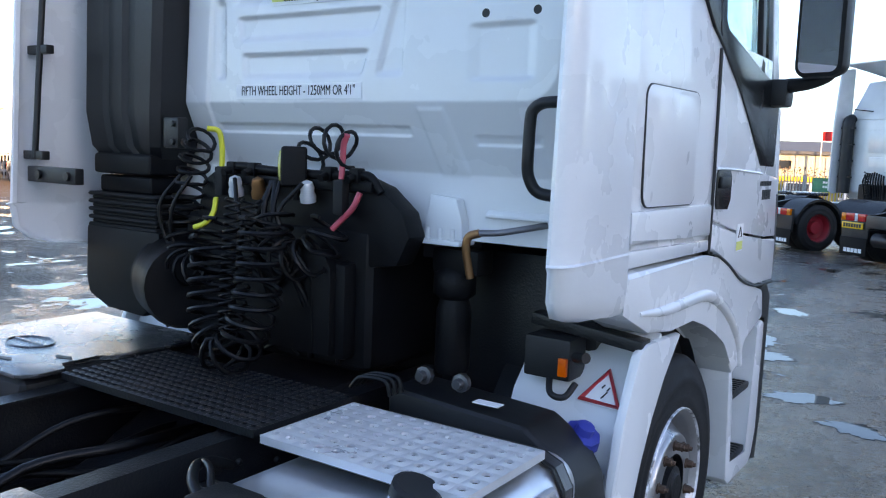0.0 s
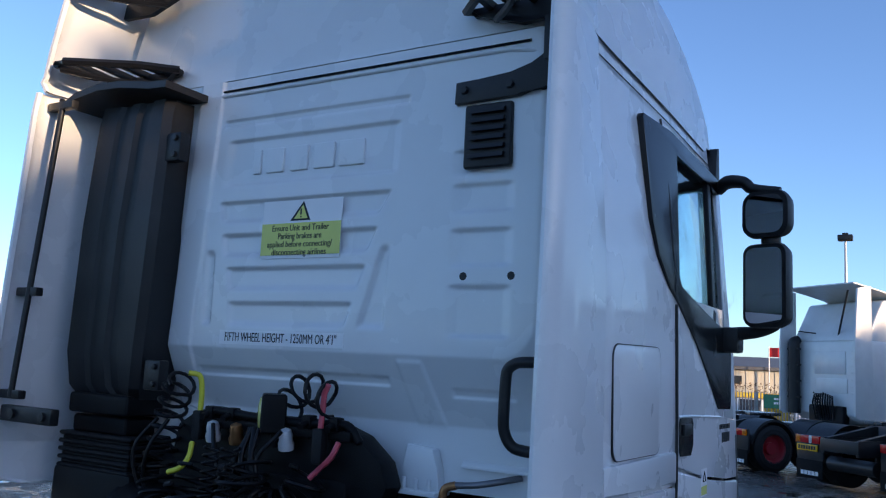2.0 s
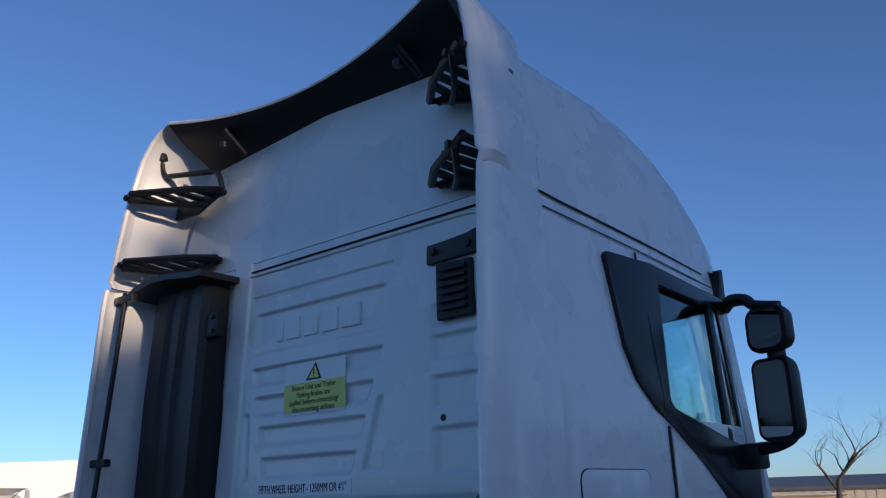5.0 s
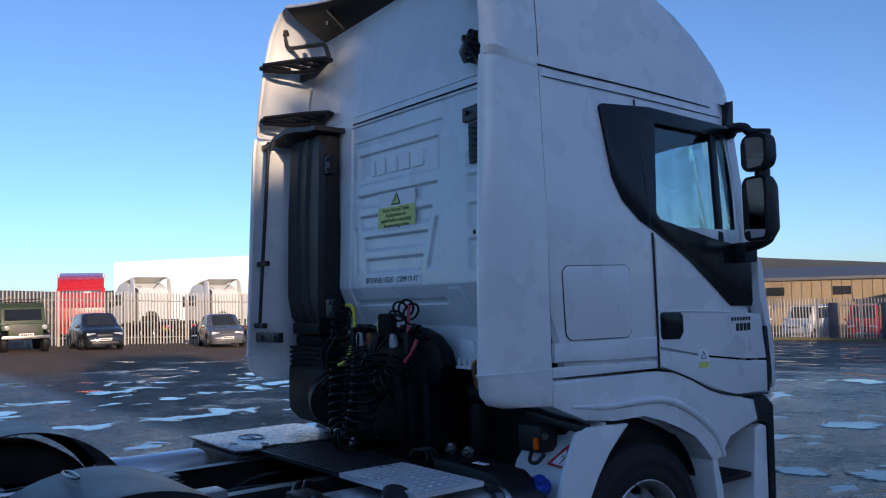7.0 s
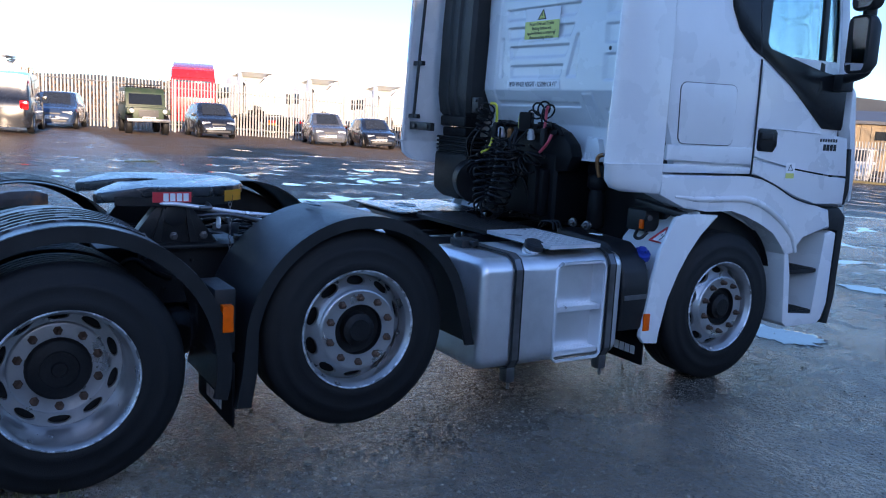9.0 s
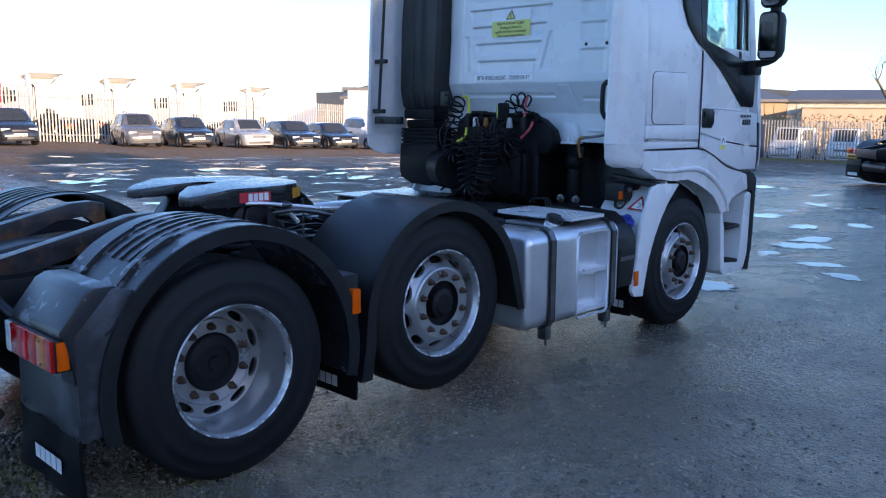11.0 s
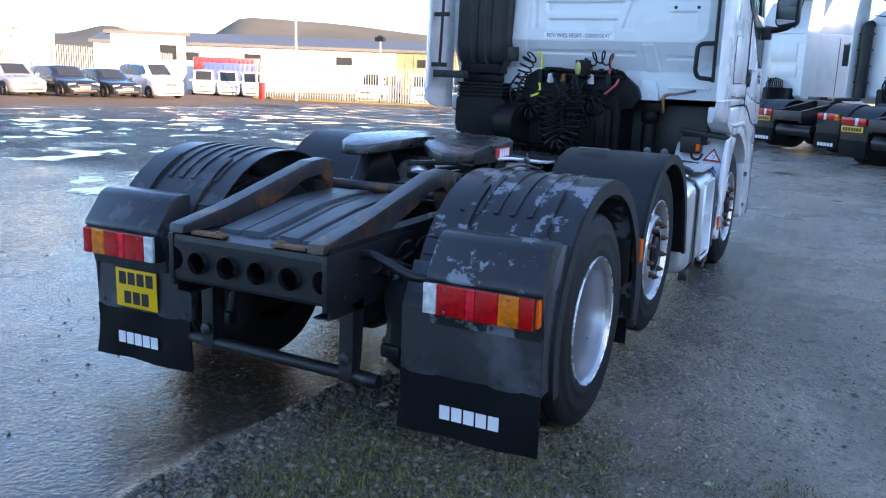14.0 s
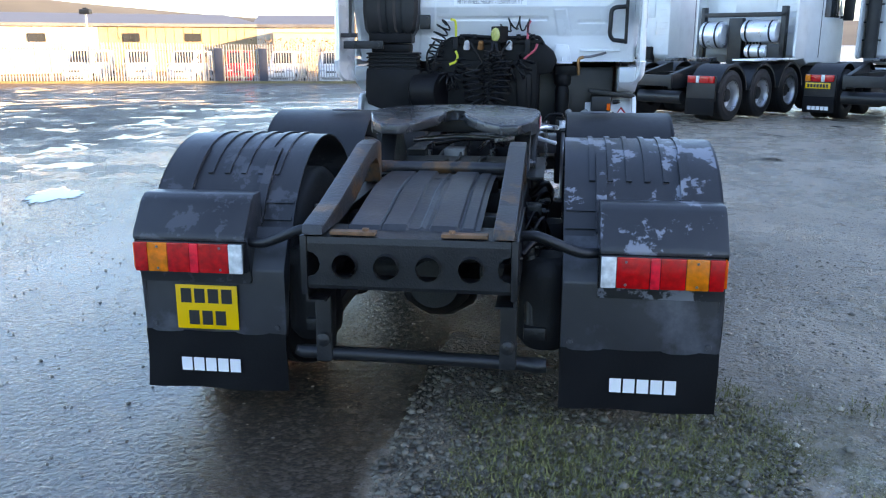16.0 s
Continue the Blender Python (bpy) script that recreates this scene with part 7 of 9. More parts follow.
# added thicket: leaf clumps, uneven top; a taller stretch keeps sun off the roof
def shade_rise(y):
    return 2.0 * min(1.0, max(0.0, (y + 3.75) / 0.5)) * min(1.0, max(0.0, (0.6 - y) / 0.8))


n = 34000
V, F = [], []
for i in range(n):
    y = rng.uniform(-48, 48)
    x = 39 + rng.normal(0, 1.6)
    top = 10.1 + shade_rise(y) + 0.15 * noise.noise(Vector((y * 0.22, 0, 0))) + 0.15 * noise.noise(Vector((y * 0.9, 2, 0)))
    z = rng.uniform(0, 1) ** 0.8 * top
    s = rng.uniform(0.25, 0.6)
    a = rng.normal(0, 1, (3, 3))
    k = len(V)
    for r_ in a:
        r_ = r_ / np.linalg.norm(r_) * s
        V.append((x + r_[0], y + r_[1], max(0.0, z + r_[2])))
    F.append((k, k + 1, k + 2))
# unseen bank behind the leaves, added to block the low sun
bm = B()
prof = []
for i in range(385):
    y = -48 + i * 0.25
    h = 10.45 + 0.12 * noise.noise(Vector((y * 0.2, 5, 0))) + shade_rise(y)
    prof.append([bm.verts.new(p) for p in ((37.5, y, 0), (38.5, y, h * 0.8), (40, y, h), (46, y, h * 0.7), (50, y, 0))])
for a, b in zip(prof, prof[1:]):
    for k in range(4):
        bm.faces.new((a[k], a[k + 1], b[k + 1], b[k]))
tagged(part("wooded_bank", bm, thicket_m), "unseen evergreen bank added to shade the yard", "bank", kind="structure")
me = bpy.data.meshes.new("thicket")
me.from_pydata(V, [], F)
me.materials.append(thicket_m)
tagged(new("thicket", me), "unseen evergreen thicket added along the yard edge to shade it", "thicket", kind="stuff")

# ---------------------------------------------------------------- what stands round the yard
def lie(x, y):
    """The yard falls gently away beyond the truck."""
    r = math.hypot(x, y - 3)
    s = min(1.0, max(0.0, (r - 12) / 16))
    s = s * s * (3 - 2 * s)
    return s * 0.033 * (14 - min(max(y, 2.0), 62.0))


for v in ground.data.vertices:
    v.co.z += lie(v.co.x, v.co.y)
# standing water: thin irregular sheets that lie in the hollows
water_m = mat("standing_water", (0.018, 0.017, 0.016), 0.03, vary=0.1, scale=2, bump=0.008, fine=14, rvary=0.015)
PUDDLES = [(0.62, 6.45, 0.34), (0.32, 9.7, 0.36), (0.2, 10.4, 0.3), (0.12, 12.4, 0.25), (1.46, 7.9, 0.2), (1.0, 8.5, 0.22), (-1.5, 12.5, 0.42), (-0.4, 11.6, 0.3), (-4.0, 18.0, 0.5), (-0.4, 9.3, 0.25), (-15.0, 6.4, 0.3), (-21.3, 11.7, 0.6), (-13.5, 10.1, 0.42), (-16.0, 10.7, 0.4), (-12.4, 7.2, 0.3), (-8.6, 27.8, 0.6),
           (-14.2, 14.6, 0.75), (-15.9, 17.6, 0.45), (-14.9, 18.4, 0.6), (-14.5, 20.2, 0.75), (-14.5, 22.2, 0.75), (-12.0, 20.6, 0.6), (-9.8, 19.3, 0.75), (-12.0, 15.3, 0.4), (-11.3, 16.6, 0.45), (-7.6, 13.0, 0.35), (-9.7, 24.7, 0.6), (-8.0, 22.9, 0.5), (-14.9, 12.7, 0.55), (-14.5, 6.5, 0.3), (-13.3, 16.0, 0.45), (-12.5, 4.2, 0.35), (-22.9, 9.5, 0.4), (-6.1, 4.6, 0.6), (-4.8, 5.0, 0.4)]
for i, (px, py, pr) in enumerate(PUDDLES):
    bm = B()
    turn, rings, pr = 0.7 * i, [], 0.8 * pr
    for k in range(6):
        row = []
        for s in range(110):
            a = 2 * math.pi * s / 110
            d = Vector((math.cos(a), math.sin(a), 0))
            out = pr * (1 + 0.45 * noise.noise(d * 1.3 + Vector((i * 3.1, 0, 0))) + 0.28 * noise.noise(d * 4.0 + Vector((0, i * 2.3, 0))) + 0.20 * noise.noise(d * 9 + Vector((0, 0, i * 1.7))) + 0.14 * noise.noise(d * 23 + Vector((0, i, 0))))
            f = (0, 0.3, 0.6, 0.85, 0.97, 1.0)[k]
            u, v = 1.35 * out * f * math.cos(a), 0.85 * out * f * math.sin(a)
            x, y = px + u * math.cos(turn) - v * math.sin(turn), py + u * math.sin(turn) + v * math.cos(turn)
            row.append((x, y, ground_height(x, y) + lie(x, y) + 0.004 - 0.004 * (k == 5)))
        rings.append([bm.verts.new(p) for p in row] if k else [bm.verts.new(row[0])])
    for s in range(110):
        q = (s + 1) % 110
        bm.faces.new((rings[0][0], rings[1][s], rings[1][q]))
        for k in range(1, 5):
            bm.faces.new((rings[k][s], rings[k + 1][s], rings[k + 1][q], rings[k][q]))
    tagged(part("puddle", bm, water_m), "shallow puddle of standing water on the yard", "puddle", "puddles on the yard", "structure")

car_glass = mat("dark_car_glass", (0.03, 0.035, 0.04), 0.06, vary=0.1, bump=0.0, coat=0.5)
grey_plastic = mat("grey_plastic", (0.06, 0.06, 0.062), 0.5)
plate_white = mat("white_plate", (0.8, 0.8, 0.78), 0.35, vary=0.02)
headlight = mat("headlamp_glass", (0.55, 0.56, 0.58), 0.12, 0.3, vary=0.2, scale=30, bump=0.1, coat=0.8)
PAINT = {}


def paint(name, c, rough=0.25):
    return mat(name, c, rough, vary=0.05, scale=3, bump=0.0, coat=0.8, dirt=(c[0] * 0.6 + 0.05, c[1] * 0.6 + 0.045, c[2] * 0.6 + 0.04), dirt_amount=0.3)


def small_wheel(parent, x, y, r, sx, w=0.2, rim_m=None):
    bm = B()
    revolve(bm, [(sx * a, q) for a, q in [(-w, r * 0.6), (-w, r * 0.92), (-w + 0.03, r), (-0.03, r), (0.0, r * 0.93), (0.005, r * 0.66), (-0.012, r * 0.64)]], (x, y, r), seg=28)
    wh = part("wheel", bm, rubber, parent)
    bm = B()
    revolve(bm, [(sx * a, q) for a, q in [(-0.01, r * 0.66), (-0.03, r * 0.6), (-0.035, r * 0.5)]], (x, y, r), seg=20)
    for k in range(5):
        a = 2 * math.pi * k / 5
        d = Vector((0, math.cos(a), math.sin(a)))
        rod(bm, Vector((x - sx * 0.02, y, r)), Vector((x - sx * 0.022, y, r)) + d * r * 0.6, r * 0.09, 6)
    part("rim", bm, rim_m or silver, wh)
    return wh


def car(name, label, x, y, yaw, colour, L=4.0, W=1.70, H=1.48, bonnet=1.0, boot=0.15, van=False, group="cars parked by the fence"):
    """A car with its nose towards its own +y: a lofted body, panes set into it, lamps, grille, plate, mirrors and wheels."""
    t = thing(name, label, "car" if not van else "van", (x, y, lie(x, y)), yaw, group)
    f, b, w = L / 2, -L / 2, W / 2
    belt = 0.62 * H if not van else 0.56 * H
    tail = 0.10 if van else 0.42
    # station: y, half width, belt height, roof height, roof half width
    ST = [(b, w * 0.80, belt * 0.72, belt * 0.74, w * 0.74), (b + 0.05, w * 0.90, belt * 0.90, belt * 0.93, w * 0.82), (b + 0.16, w * 0.96, belt * 0.99, belt * 1.03, w * 0.86)]
    if boot > 0.25:
        ST.append((b + boot, w * 0.985, belt, belt * 1.05, w * 0.86))
    y1, y2, y3 = b + max(boot, 0.12) + tail, f - bonnet - 0.70, f - bonnet
    ST += [(y1, w * 0.995, belt, H * 0.955, w * (0.86 if van else 0.70)), ((y1 * 2 + y2) / 3, w, belt * 0.99, H, w * (0.87 if van else 0.72)), (y2, w, belt * 0.97, H * 0.985, w * (0.86 if van else 0.71)), (y3, w * 0.995, belt * 0.94, belt * 1.0, w * 0.83),
           (y3 + bonnet * 0.45, w * 0.97, belt * 0.87, belt * 0.93, w * 0.78), (f - 0.22, w * 0.91, belt * 0.76, belt * 0.83, w * 0.70), (f - 0.07, w * 0.82, belt * 0.62, belt * 0.68, w * 0.60), (f, w * 0.70, 0.44, 0.47, w * 0.5)]

    def section(st, out=0.0):
        yy, hw, zb, zr, rw = st
        p = [(hw * 0.93, 0.20), (hw * 0.99, 0.34), (hw, zb * 0.62), (hw * 0.985, zb * 0.90), (hw * 0.955, zb)]
        p += [(hw * 0.955 + (rw - hw * 0.955) * k, zb + (zr - zb) * m) for k, m in ((0.10, 0.12), (0.72, 0.84), (0.93, 0.96))]
        p += [(rw * 0.78, zr + 0.012), (rw * 0.4, zr + 0.022), (0, zr + 0.026)]
        return [Vector((px + out * (px > 0.05), yy, pz)) for px, pz in p]

    def mid(a, c, k):
        return tuple(p + (q - p) * k for p, q in zip(a, c))
    full = []
    for a, c in zip(ST, ST[1:]):
        full += [a, mid(a, c, 0.5)]
    full.append(ST[-1])
    bm = B()
    loops = []
    for st in full:
        half = section(st)
        loops.append([bm.verts.new(p) for p in half] + [bm.verts.new((-p.x, p.y, p.z)) for p in half[-2::-1]])
    for p, q in zip(loops, loops[1:]):
        for k in range(len(p) - 1):
            bm.faces.new((p[k], p[k + 1], q[k + 1], q[k]))
        bm.faces.new((p[-1], p[0], q[0], q[-1]))
    bm.faces.new(loops[0]), bm.faces.new(loops[-1][::-1])
    part("body", bm, colour, t, smooth=42)
    ia, ic, iw = [k for k, st in enumerate(ST) if abs(st[0] - y1) < 1e-6][0], 0, 0

    def patch(nm, stations, lo, hi, sx, push, mirror=False):
        """A pane that follows the body between two points of its section, pushed a little outwards."""
        bm = B()
        rows = []
        for st in stations:
            pts = section(st)
            line = [pts[k] for k in range(lo, hi + 1)]
            if mirror:
                line = line + [Vector((-p.x, p.y, p.z)) for p in line[-2::-1]]
            rows.append([bm.verts.new((p.x * sx, p.y, p.z)) for p in line])
        for p, q in zip(rows, rows[1:]):
            for k in range(len(p) - 1):
                bm.faces.new((p[k], p[k + 1], q[k + 1], q[k]))
        bmesh.ops.recalc_face_normals(bm, faces=bm.faces)
        bm.normal_update()
        ref = sum((fc.normal for fc in bm.faces), Vector())
        want = Vector((sx, 0, 0)) if not mirror else Vector((0, push, 0.4))
        k = 1 if ref.dot(want) > 0 else -1
        for v in bm.verts:
            v.co += v.normal * 0.012 * k
        part(nm, bm, car_glass, t, smooth=60)
    A, Bm, C, D = ST[ia], ST[ia + 1], ST[ia + 2], ST[ia + 3]
    for sx in (1, -1):
        if not van:
            patch("side_window", [mid(ST[ia - 1], A, 0.75), A, mid(A, Bm, 0.85)], 5, 6, sx, 1)
        patch("side_window", [mid(A, Bm, 0.95), mid(Bm, C, 0.5), C, mid(C, D, 0.45)], 5, 6, sx, 1)
    patch("windscreen", [mid(C, D, 0.10), mid(C, D, 0.5), mid(C, D, 0.90)], 8, 10, 1, 1, True)
    if not van and boot < 0.3:
        patch("rear_window", [mid(ST[ia - 1], A, 0.35), mid(ST[ia - 1], A, 0.85)], 8, 10, 1, -1, True)
    for sx in (1, -1):
        for yy in (f - 0.80, b + 0.74):
            bm = B()
            prism(bm, [(yy + 0.37 * math.cos(radians(a)), max(0.16, 0.31 + 0.37 * math.sin(radians(a)))) for a in range(0, 360, 15)], "x", *sorted((sx * (w * 0.90), sx * (w + 0.004))))
            part("wheel_arch", bm, ink, t)
            small_wheel(t, sx * (w + 0.012), yy, 0.31, sx)
        bm = B()
        V = section((f - 0.19, w * 0.905, belt * 0.755, belt * 0.82, w * 0.69))
        box(bm, *sorted((sx * w * 0.42, sx * w * 0.84)), f - 0.26, f - 0.085, belt * 0.63, belt * 0.77, 0.04, 3)
        part("headlamp", bm, headlight, t)
        bm = B()
        box(bm, *sorted((sx * (w - 0.03), sx * (w + 0.15))), y3 - 0.30, y3 - 0.20, belt * 0.98, belt * 0.98 + 0.13, 0.035, 3)
        part("door_mirror", bm, colour, t)
        bm = B()
        box(bm, *sorted((sx * w * 0.66, sx * w * 0.93)), b - 0.004, b + 0.10, belt * 0.70, belt * 0.96, 0.03)
        part("tail_lamp", bm, red_lens, t)
        for yy in ((y1 + y2) / 2 + 0.02, y3 - 0.12):
            bm = B()
            box(bm, *sorted((sx * (w * 0.97), sx * (w + 0.0025))), yy, yy + 0.012, 0.30, belt * 0.9)
            part("shut_line", bm, ink, t)
    bm = B()
    box(bm, -w * 0.62, w * 0.62, f - 0.10, f + 0.006, 0.27, 0.37, 0.02)
    low = part("lower_grille", bm, grey_plastic, t)
    bm = B()
    box(bm, -w * 0.36, w * 0.36, f - 0.14, f - 0.035, belt * 0.60, belt * 0.70, 0.02)
    part("grille", bm, grey_plastic, t)
    bm = B()
    box(bm, -0.26, 0.26, f - 0.01, f + 0.012, 0.40, 0.51)
    p = part("number_plate", bm, plate_white, t, smooth=0)
    bars(p, at(0, f + 0.0125, 0.455, Matrix.Rotation(math.pi, 4, "Z") @ BACK), 0.42, 0.06, 7, ink, "plate_bar", 0.4)
    return t


FACE = -97.0
silver_p, grey_p, black_p, blue_p, white_p, dkgreen = paint("silver_paint", (0.30, 0.31, 0.32)), paint("grey_paint", (0.10, 0.105, 0.115)), paint("black_paint", (0.015, 0.017, 0.022)), paint("blue_paint", (0.035, 0.06, 0.11)), paint("white_paint", (0.75, 0.75, 0.74)), mat("green_paint", (0.035, 0.06, 0.03), 0.5, vary=0.1, dirt=(0.12, 0.10, 0.07))
car("blue_hatchback", "blue five-door hatchback parked by the fence", -34.5, 5.4, FACE - 8, blue_p, 4.3, 1.8, 1.48, 1.05)
car("black_hatchback", "small black hatchback parked by the fence", -33.9, 11.65, FACE + 3, black_p, 3.85, 1.67, 1.53, 0.8)
car("grey_hatchback", "small grey hatchback parked by the fence", -33.6, 17.2, FACE - 6, grey_p, 3.75, 1.69, 1.5, 0.85)
car("black_hatchback", "black hatchback parked beside a grey one", -33.5, 19.75, FACE - 4, black_p, 3.8, 1.64, 1.42, 0.95)
car("silver_saloon", "silver saloon parked in the row", -33.2, 22.8, FACE - 6, silver_p, 4.5, 1.77, 1.43, 1.15, 0.5)
car("black_saloon", "black estate parked in the row", -33.0, 25.5, FACE - 6, black_p, 4.6, 1.8, 1.42, 1.2, 0.3)
car("black_saloon", "low black saloon parked in the row", -33.0, 28.1, FACE - 6, black_p, 4.5, 1.8, 1.38, 1.2, 0.5)
car("small_van", "small white passenger van parked in the row", -32.8, 30.9, FACE - 6, white_p, 4.3, 1.83, 1.82, 0.85, 0.05)
car("black_van", "black panel van with a white stripe", -27.5, 2.9, 78, black_p, 4.7, 1.9, 1.95, 0.9, 0.05, True, "")


def off_roader(x, y, yaw):
    t = thing("off_roader", "dark green square off-road vehicle with a roof rack", "car", (x, y, lie(x, y)), yaw, "cars parked by the fence")
    bm = B()
    box(bm, -0.83, 0.83, -1.95, 1.0, 0.55, 1.18, 0.04)
    box(bm, -0.62, 0.62, 0.95, 1.85, 0.62, 1.12, 0.05)
    box(bm, -0.86, -0.58, 1.0, 1.85, 0.85, 1.08, 0.04)
    box(bm, 0.58, 0.86, 1.0, 1.85, 0.85, 1.08, 0.04)
    part("body", bm, dkgreen, t)
    bm = B()
    prism(bm, [(-1.95, 1.16), (-1.9, 1.93), (0.55, 1.93), (0.75, 1.75), (0.95, 1.16)], "x", -0.80, 0.80, 0.04)
    part("cabin", bm, dkgreen, t)
    bm = B()
    V = [bm.verts.new(p) for p in ((-0.68, 0.955, 1.24), (0.68, 0.955, 1.24), (0.66, 0.80, 1.68), (-0.66, 0.80, 1.68))]
    bm.faces.new(V)
    bmesh.ops.solidify(bm, geom=bm.faces[:], thickness=0.02)
    part("windscreen", bm, car_glass, t)
    for sx in (1, -1):
        for y0, y1 in ((-0.1, 0.6), (-0.95, -0.2), (-1.8, -1.05)):
            bm = B()
            box(bm, sx * 0.795, sx * 0.81, y0, y1, 1.3, 1.75, 0.01)
            part("side_window", bm, car_glass, t)
        for yy in (1.35, -1.2):
            small_wheel(t, sx * 0.86, yy, 0.40, sx, 0.25, hub_black)
        bm = B()
        revolve(bm, [(0, 0.10), (0.03, 0.09), (0.04, 0)], (sx * 0.66, 1.86, 0.97), axis=(0, 1, 0), seg=16)
        part("headlamp", bm, headlight, t)
    bm = B()
    box(bm, -0.40, 0.40, 1.84, 1.875, 0.72, 1.02, 0.01)
    for i in range(5):
        box(bm, -0.38, 0.38, 1.87, 1.885, 0.74 + i * 0.055, 0.765 + i * 0.055)
    part("grille", bm, grey_plastic, t)
    bm = B()
    box(bm, -0.86, 0.86, 1.9, 2.02, 0.52, 0.66, 0.02)
    part("bumper", bm, steel, t)
    bm = B()
    box(bm, -0.26, 0.26, 2.02, 2.035, 0.62, 0.74)
    p = part("number_plate", bm, plate_white, t)
    bars(p, at(0, 2.036, 0.68, Matrix.Rotation(math.pi, 4, "Z") @ BACK), 0.42, 0.06, 7, ink, "plate_bar", 0.4)
    bm = B()
    for z in (1.97, 2.08):
        tube(bm, [(-0.72, 0.4, z), (0.72, 0.4, z), (0.72, -1.8, z), (-0.72, -1.8, z)], 0.015, 6, closed=True)
    for i in range(9):
        rod(bm, (-0.72, 0.4 - i * 0.27, 1.97), (0.72, 0.4 - i * 0.27, 1.97), 0.012, 6)
    for i in range(7):
        rod(bm, (-0.72 + i * 0.24, 0.4, 1.93), (-0.72 + i * 0.24, 0.4, 2.08), 0.012, 6)
    part("roof_rack", bm, chassis, t)
    return t


off_roader(-33.7, 8.65, FACE + 2)

# ---- palisade fences
galv = mat("galvanised_steel", (0.33, 0.33, 0.32), 0.5, 0.4, vary=0.12, scale=2, bump=0.05, dirt=(0.2, 0.17, 0.13), dirt_amount=0.3)


def pale_mesh(h):
    bm = B()
    w, d = 0.035, 0.012
    a = [bm.verts.new((x, y, 0.05)) for x, y in ((-w, 0), (0, -d), (w, 0), (0, d * 0.2))]
    b = [bm.verts.new((x, y, h - 0.10)) for x, y in ((-w, 0), (0, -d), (w, 0), (0, d * 0.2))]
    tip = bm.verts.new((0, 0, h))
    for k in range(4):
        bm.faces.new((a[k], a[(k + 1) % 4], b[(k + 1) % 4], b[k]))
        bm.faces.new((b[k], b[(k + 1) % 4], tip))
    me = bpy.data.meshes.new("pale")
    bm.to_mesh(me)
    bm.free()
    me.materials.append(galv)
    return me


def palisade(name, label, pts, h, single, pitch=0.155):
    """A fence along a line of plan points: posts, two rails a bay and pales; the first `single` pales are parts, the rest one piece."""
    t = thing(name, label, "fence", (pts[0][0], pts[0][1], 0))
    ox, oy = pts[0]
    pm = pale_mesh(h)
    count = 0
    rest_v, rest_f = [], []
    for (ax, ay), (bx, by) in zip(pts, pts[1:]):
        L = math.hypot(bx - ax, by - ay)
        ang = math.atan2(by - ay, bx - ax)
        bays = max(1, round(L / 2.75))
        for i in range(bays + 1):
            f = i / bays
            x, y = ax + (bx - ax) * f, ay + (by - ay) * f
            bm = B()
            box(bm, -0.05, 0.05, -0.03, 0.03, 0, h - 0.05, 0.0)
            o = part("post", bm, galv, t, smooth=0)
            o.matrix_basis = pose(x - ox, y - oy, lie(x, y), 0, 0, math.degrees(ang))
        for i in range(bays):
            p = [(ax + (bx - ax) * (i + q) / bays, ay + (by - ay) * (i + q) / bays) for q in (0, 1)]
            for z in (0.38, h - 0.45):
                bm = B()
                tube(bm, [(x - ox, y - oy, lie(x, y) + z) for x, y in p], 0.028, 4)
                part("rail", bm, galv, t, smooth=0)
        n = int(L / pitch)
        for i in range(n):
            f = (i + 0.5) / n
            x, y = ax + (bx - ax) * f, ay + (by - ay) * f
            m = pose(x - ox + 0.03 * math.sin(ang), y - oy - 0.03 * math.cos(ang), lie(x, y), 0, 0, math.degrees(ang) + random.uniform(-3, 3))
            if count < single:
                o = new("pale", pm)
                o.parent = t
                o.matrix_basis = m
            else:
                k = len(rest_v)
                rest_v += [tuple(m @ v.co) for v in pm.vertices]
                rest_f += [tuple(k + q for q in f_.vertices) for f_ in pm.polygons]
            count += 1
    if rest_v:
        me = bpy.data.meshes.new("far_paling")
        me.from_pydata(rest_v, [], rest_f)
        me.materials.append(galv)
        o = tagged(new("far_paling", me), kind="stuff")
        o.parent = t
    return t


random.seed(5)
palisade("palisade_fence", "pale galvanised palisade fence behind the parked cars", [(-37.6, 8.0), (-37.4, 20.0), (-37.2, 37.0)], 2.6, 190)
palisade("palisade_fence", "pale galvanised palisade fence at the yard's corner", [(-37.6, 8.0), (-37.8, -12.0)], 2.6, 0)
palisade("palisade_fence", "galvanised palisade fence along the far side of the yard", [(-35.5, 43.0), (-22.0, 49.6), (-12.5, 52.0), (-3.0, 56.0), (8.0, 60.0)], 2.5, 280, 0.17)
dark_post = mat("dark_gate_steel", (0.05, 0.06, 0.085), 0.5)
for x, y in ((-18.3, 50.55), (-21.0, 49.8)):
    p = thing("gate_post", "dark blue steel gate post in the fence", "post", (x, y - 0.15, lie(x, y)))
    bm = B()
    box(bm, -0.28, 0.28, -0.06, 0.06, 0, 2.2, 0.01)
    part("panel", bm, dark_post, p)
redbox_m = mat("red_steel", (0.5, 0.03, 0.03), 0.4)
for x, y, h, m, nm in ((-33.4, 41.0, 1.05, redbox_m, "red_bollard"),):
    p = thing(nm, "red steel bollard by the gate", "bollard", (x, y, lie(x, y)))
    bm = B()
    box(bm, -0.14, 0.14, -0.14, 0.14, 0, h, 0.03)
    part("body", bm, m, p)
grass_bank = mat("dry_grass", (0.16, 0.13, 0.06), 0.9, vary=0.3, scale=4, bump=0.3)
bm = B()
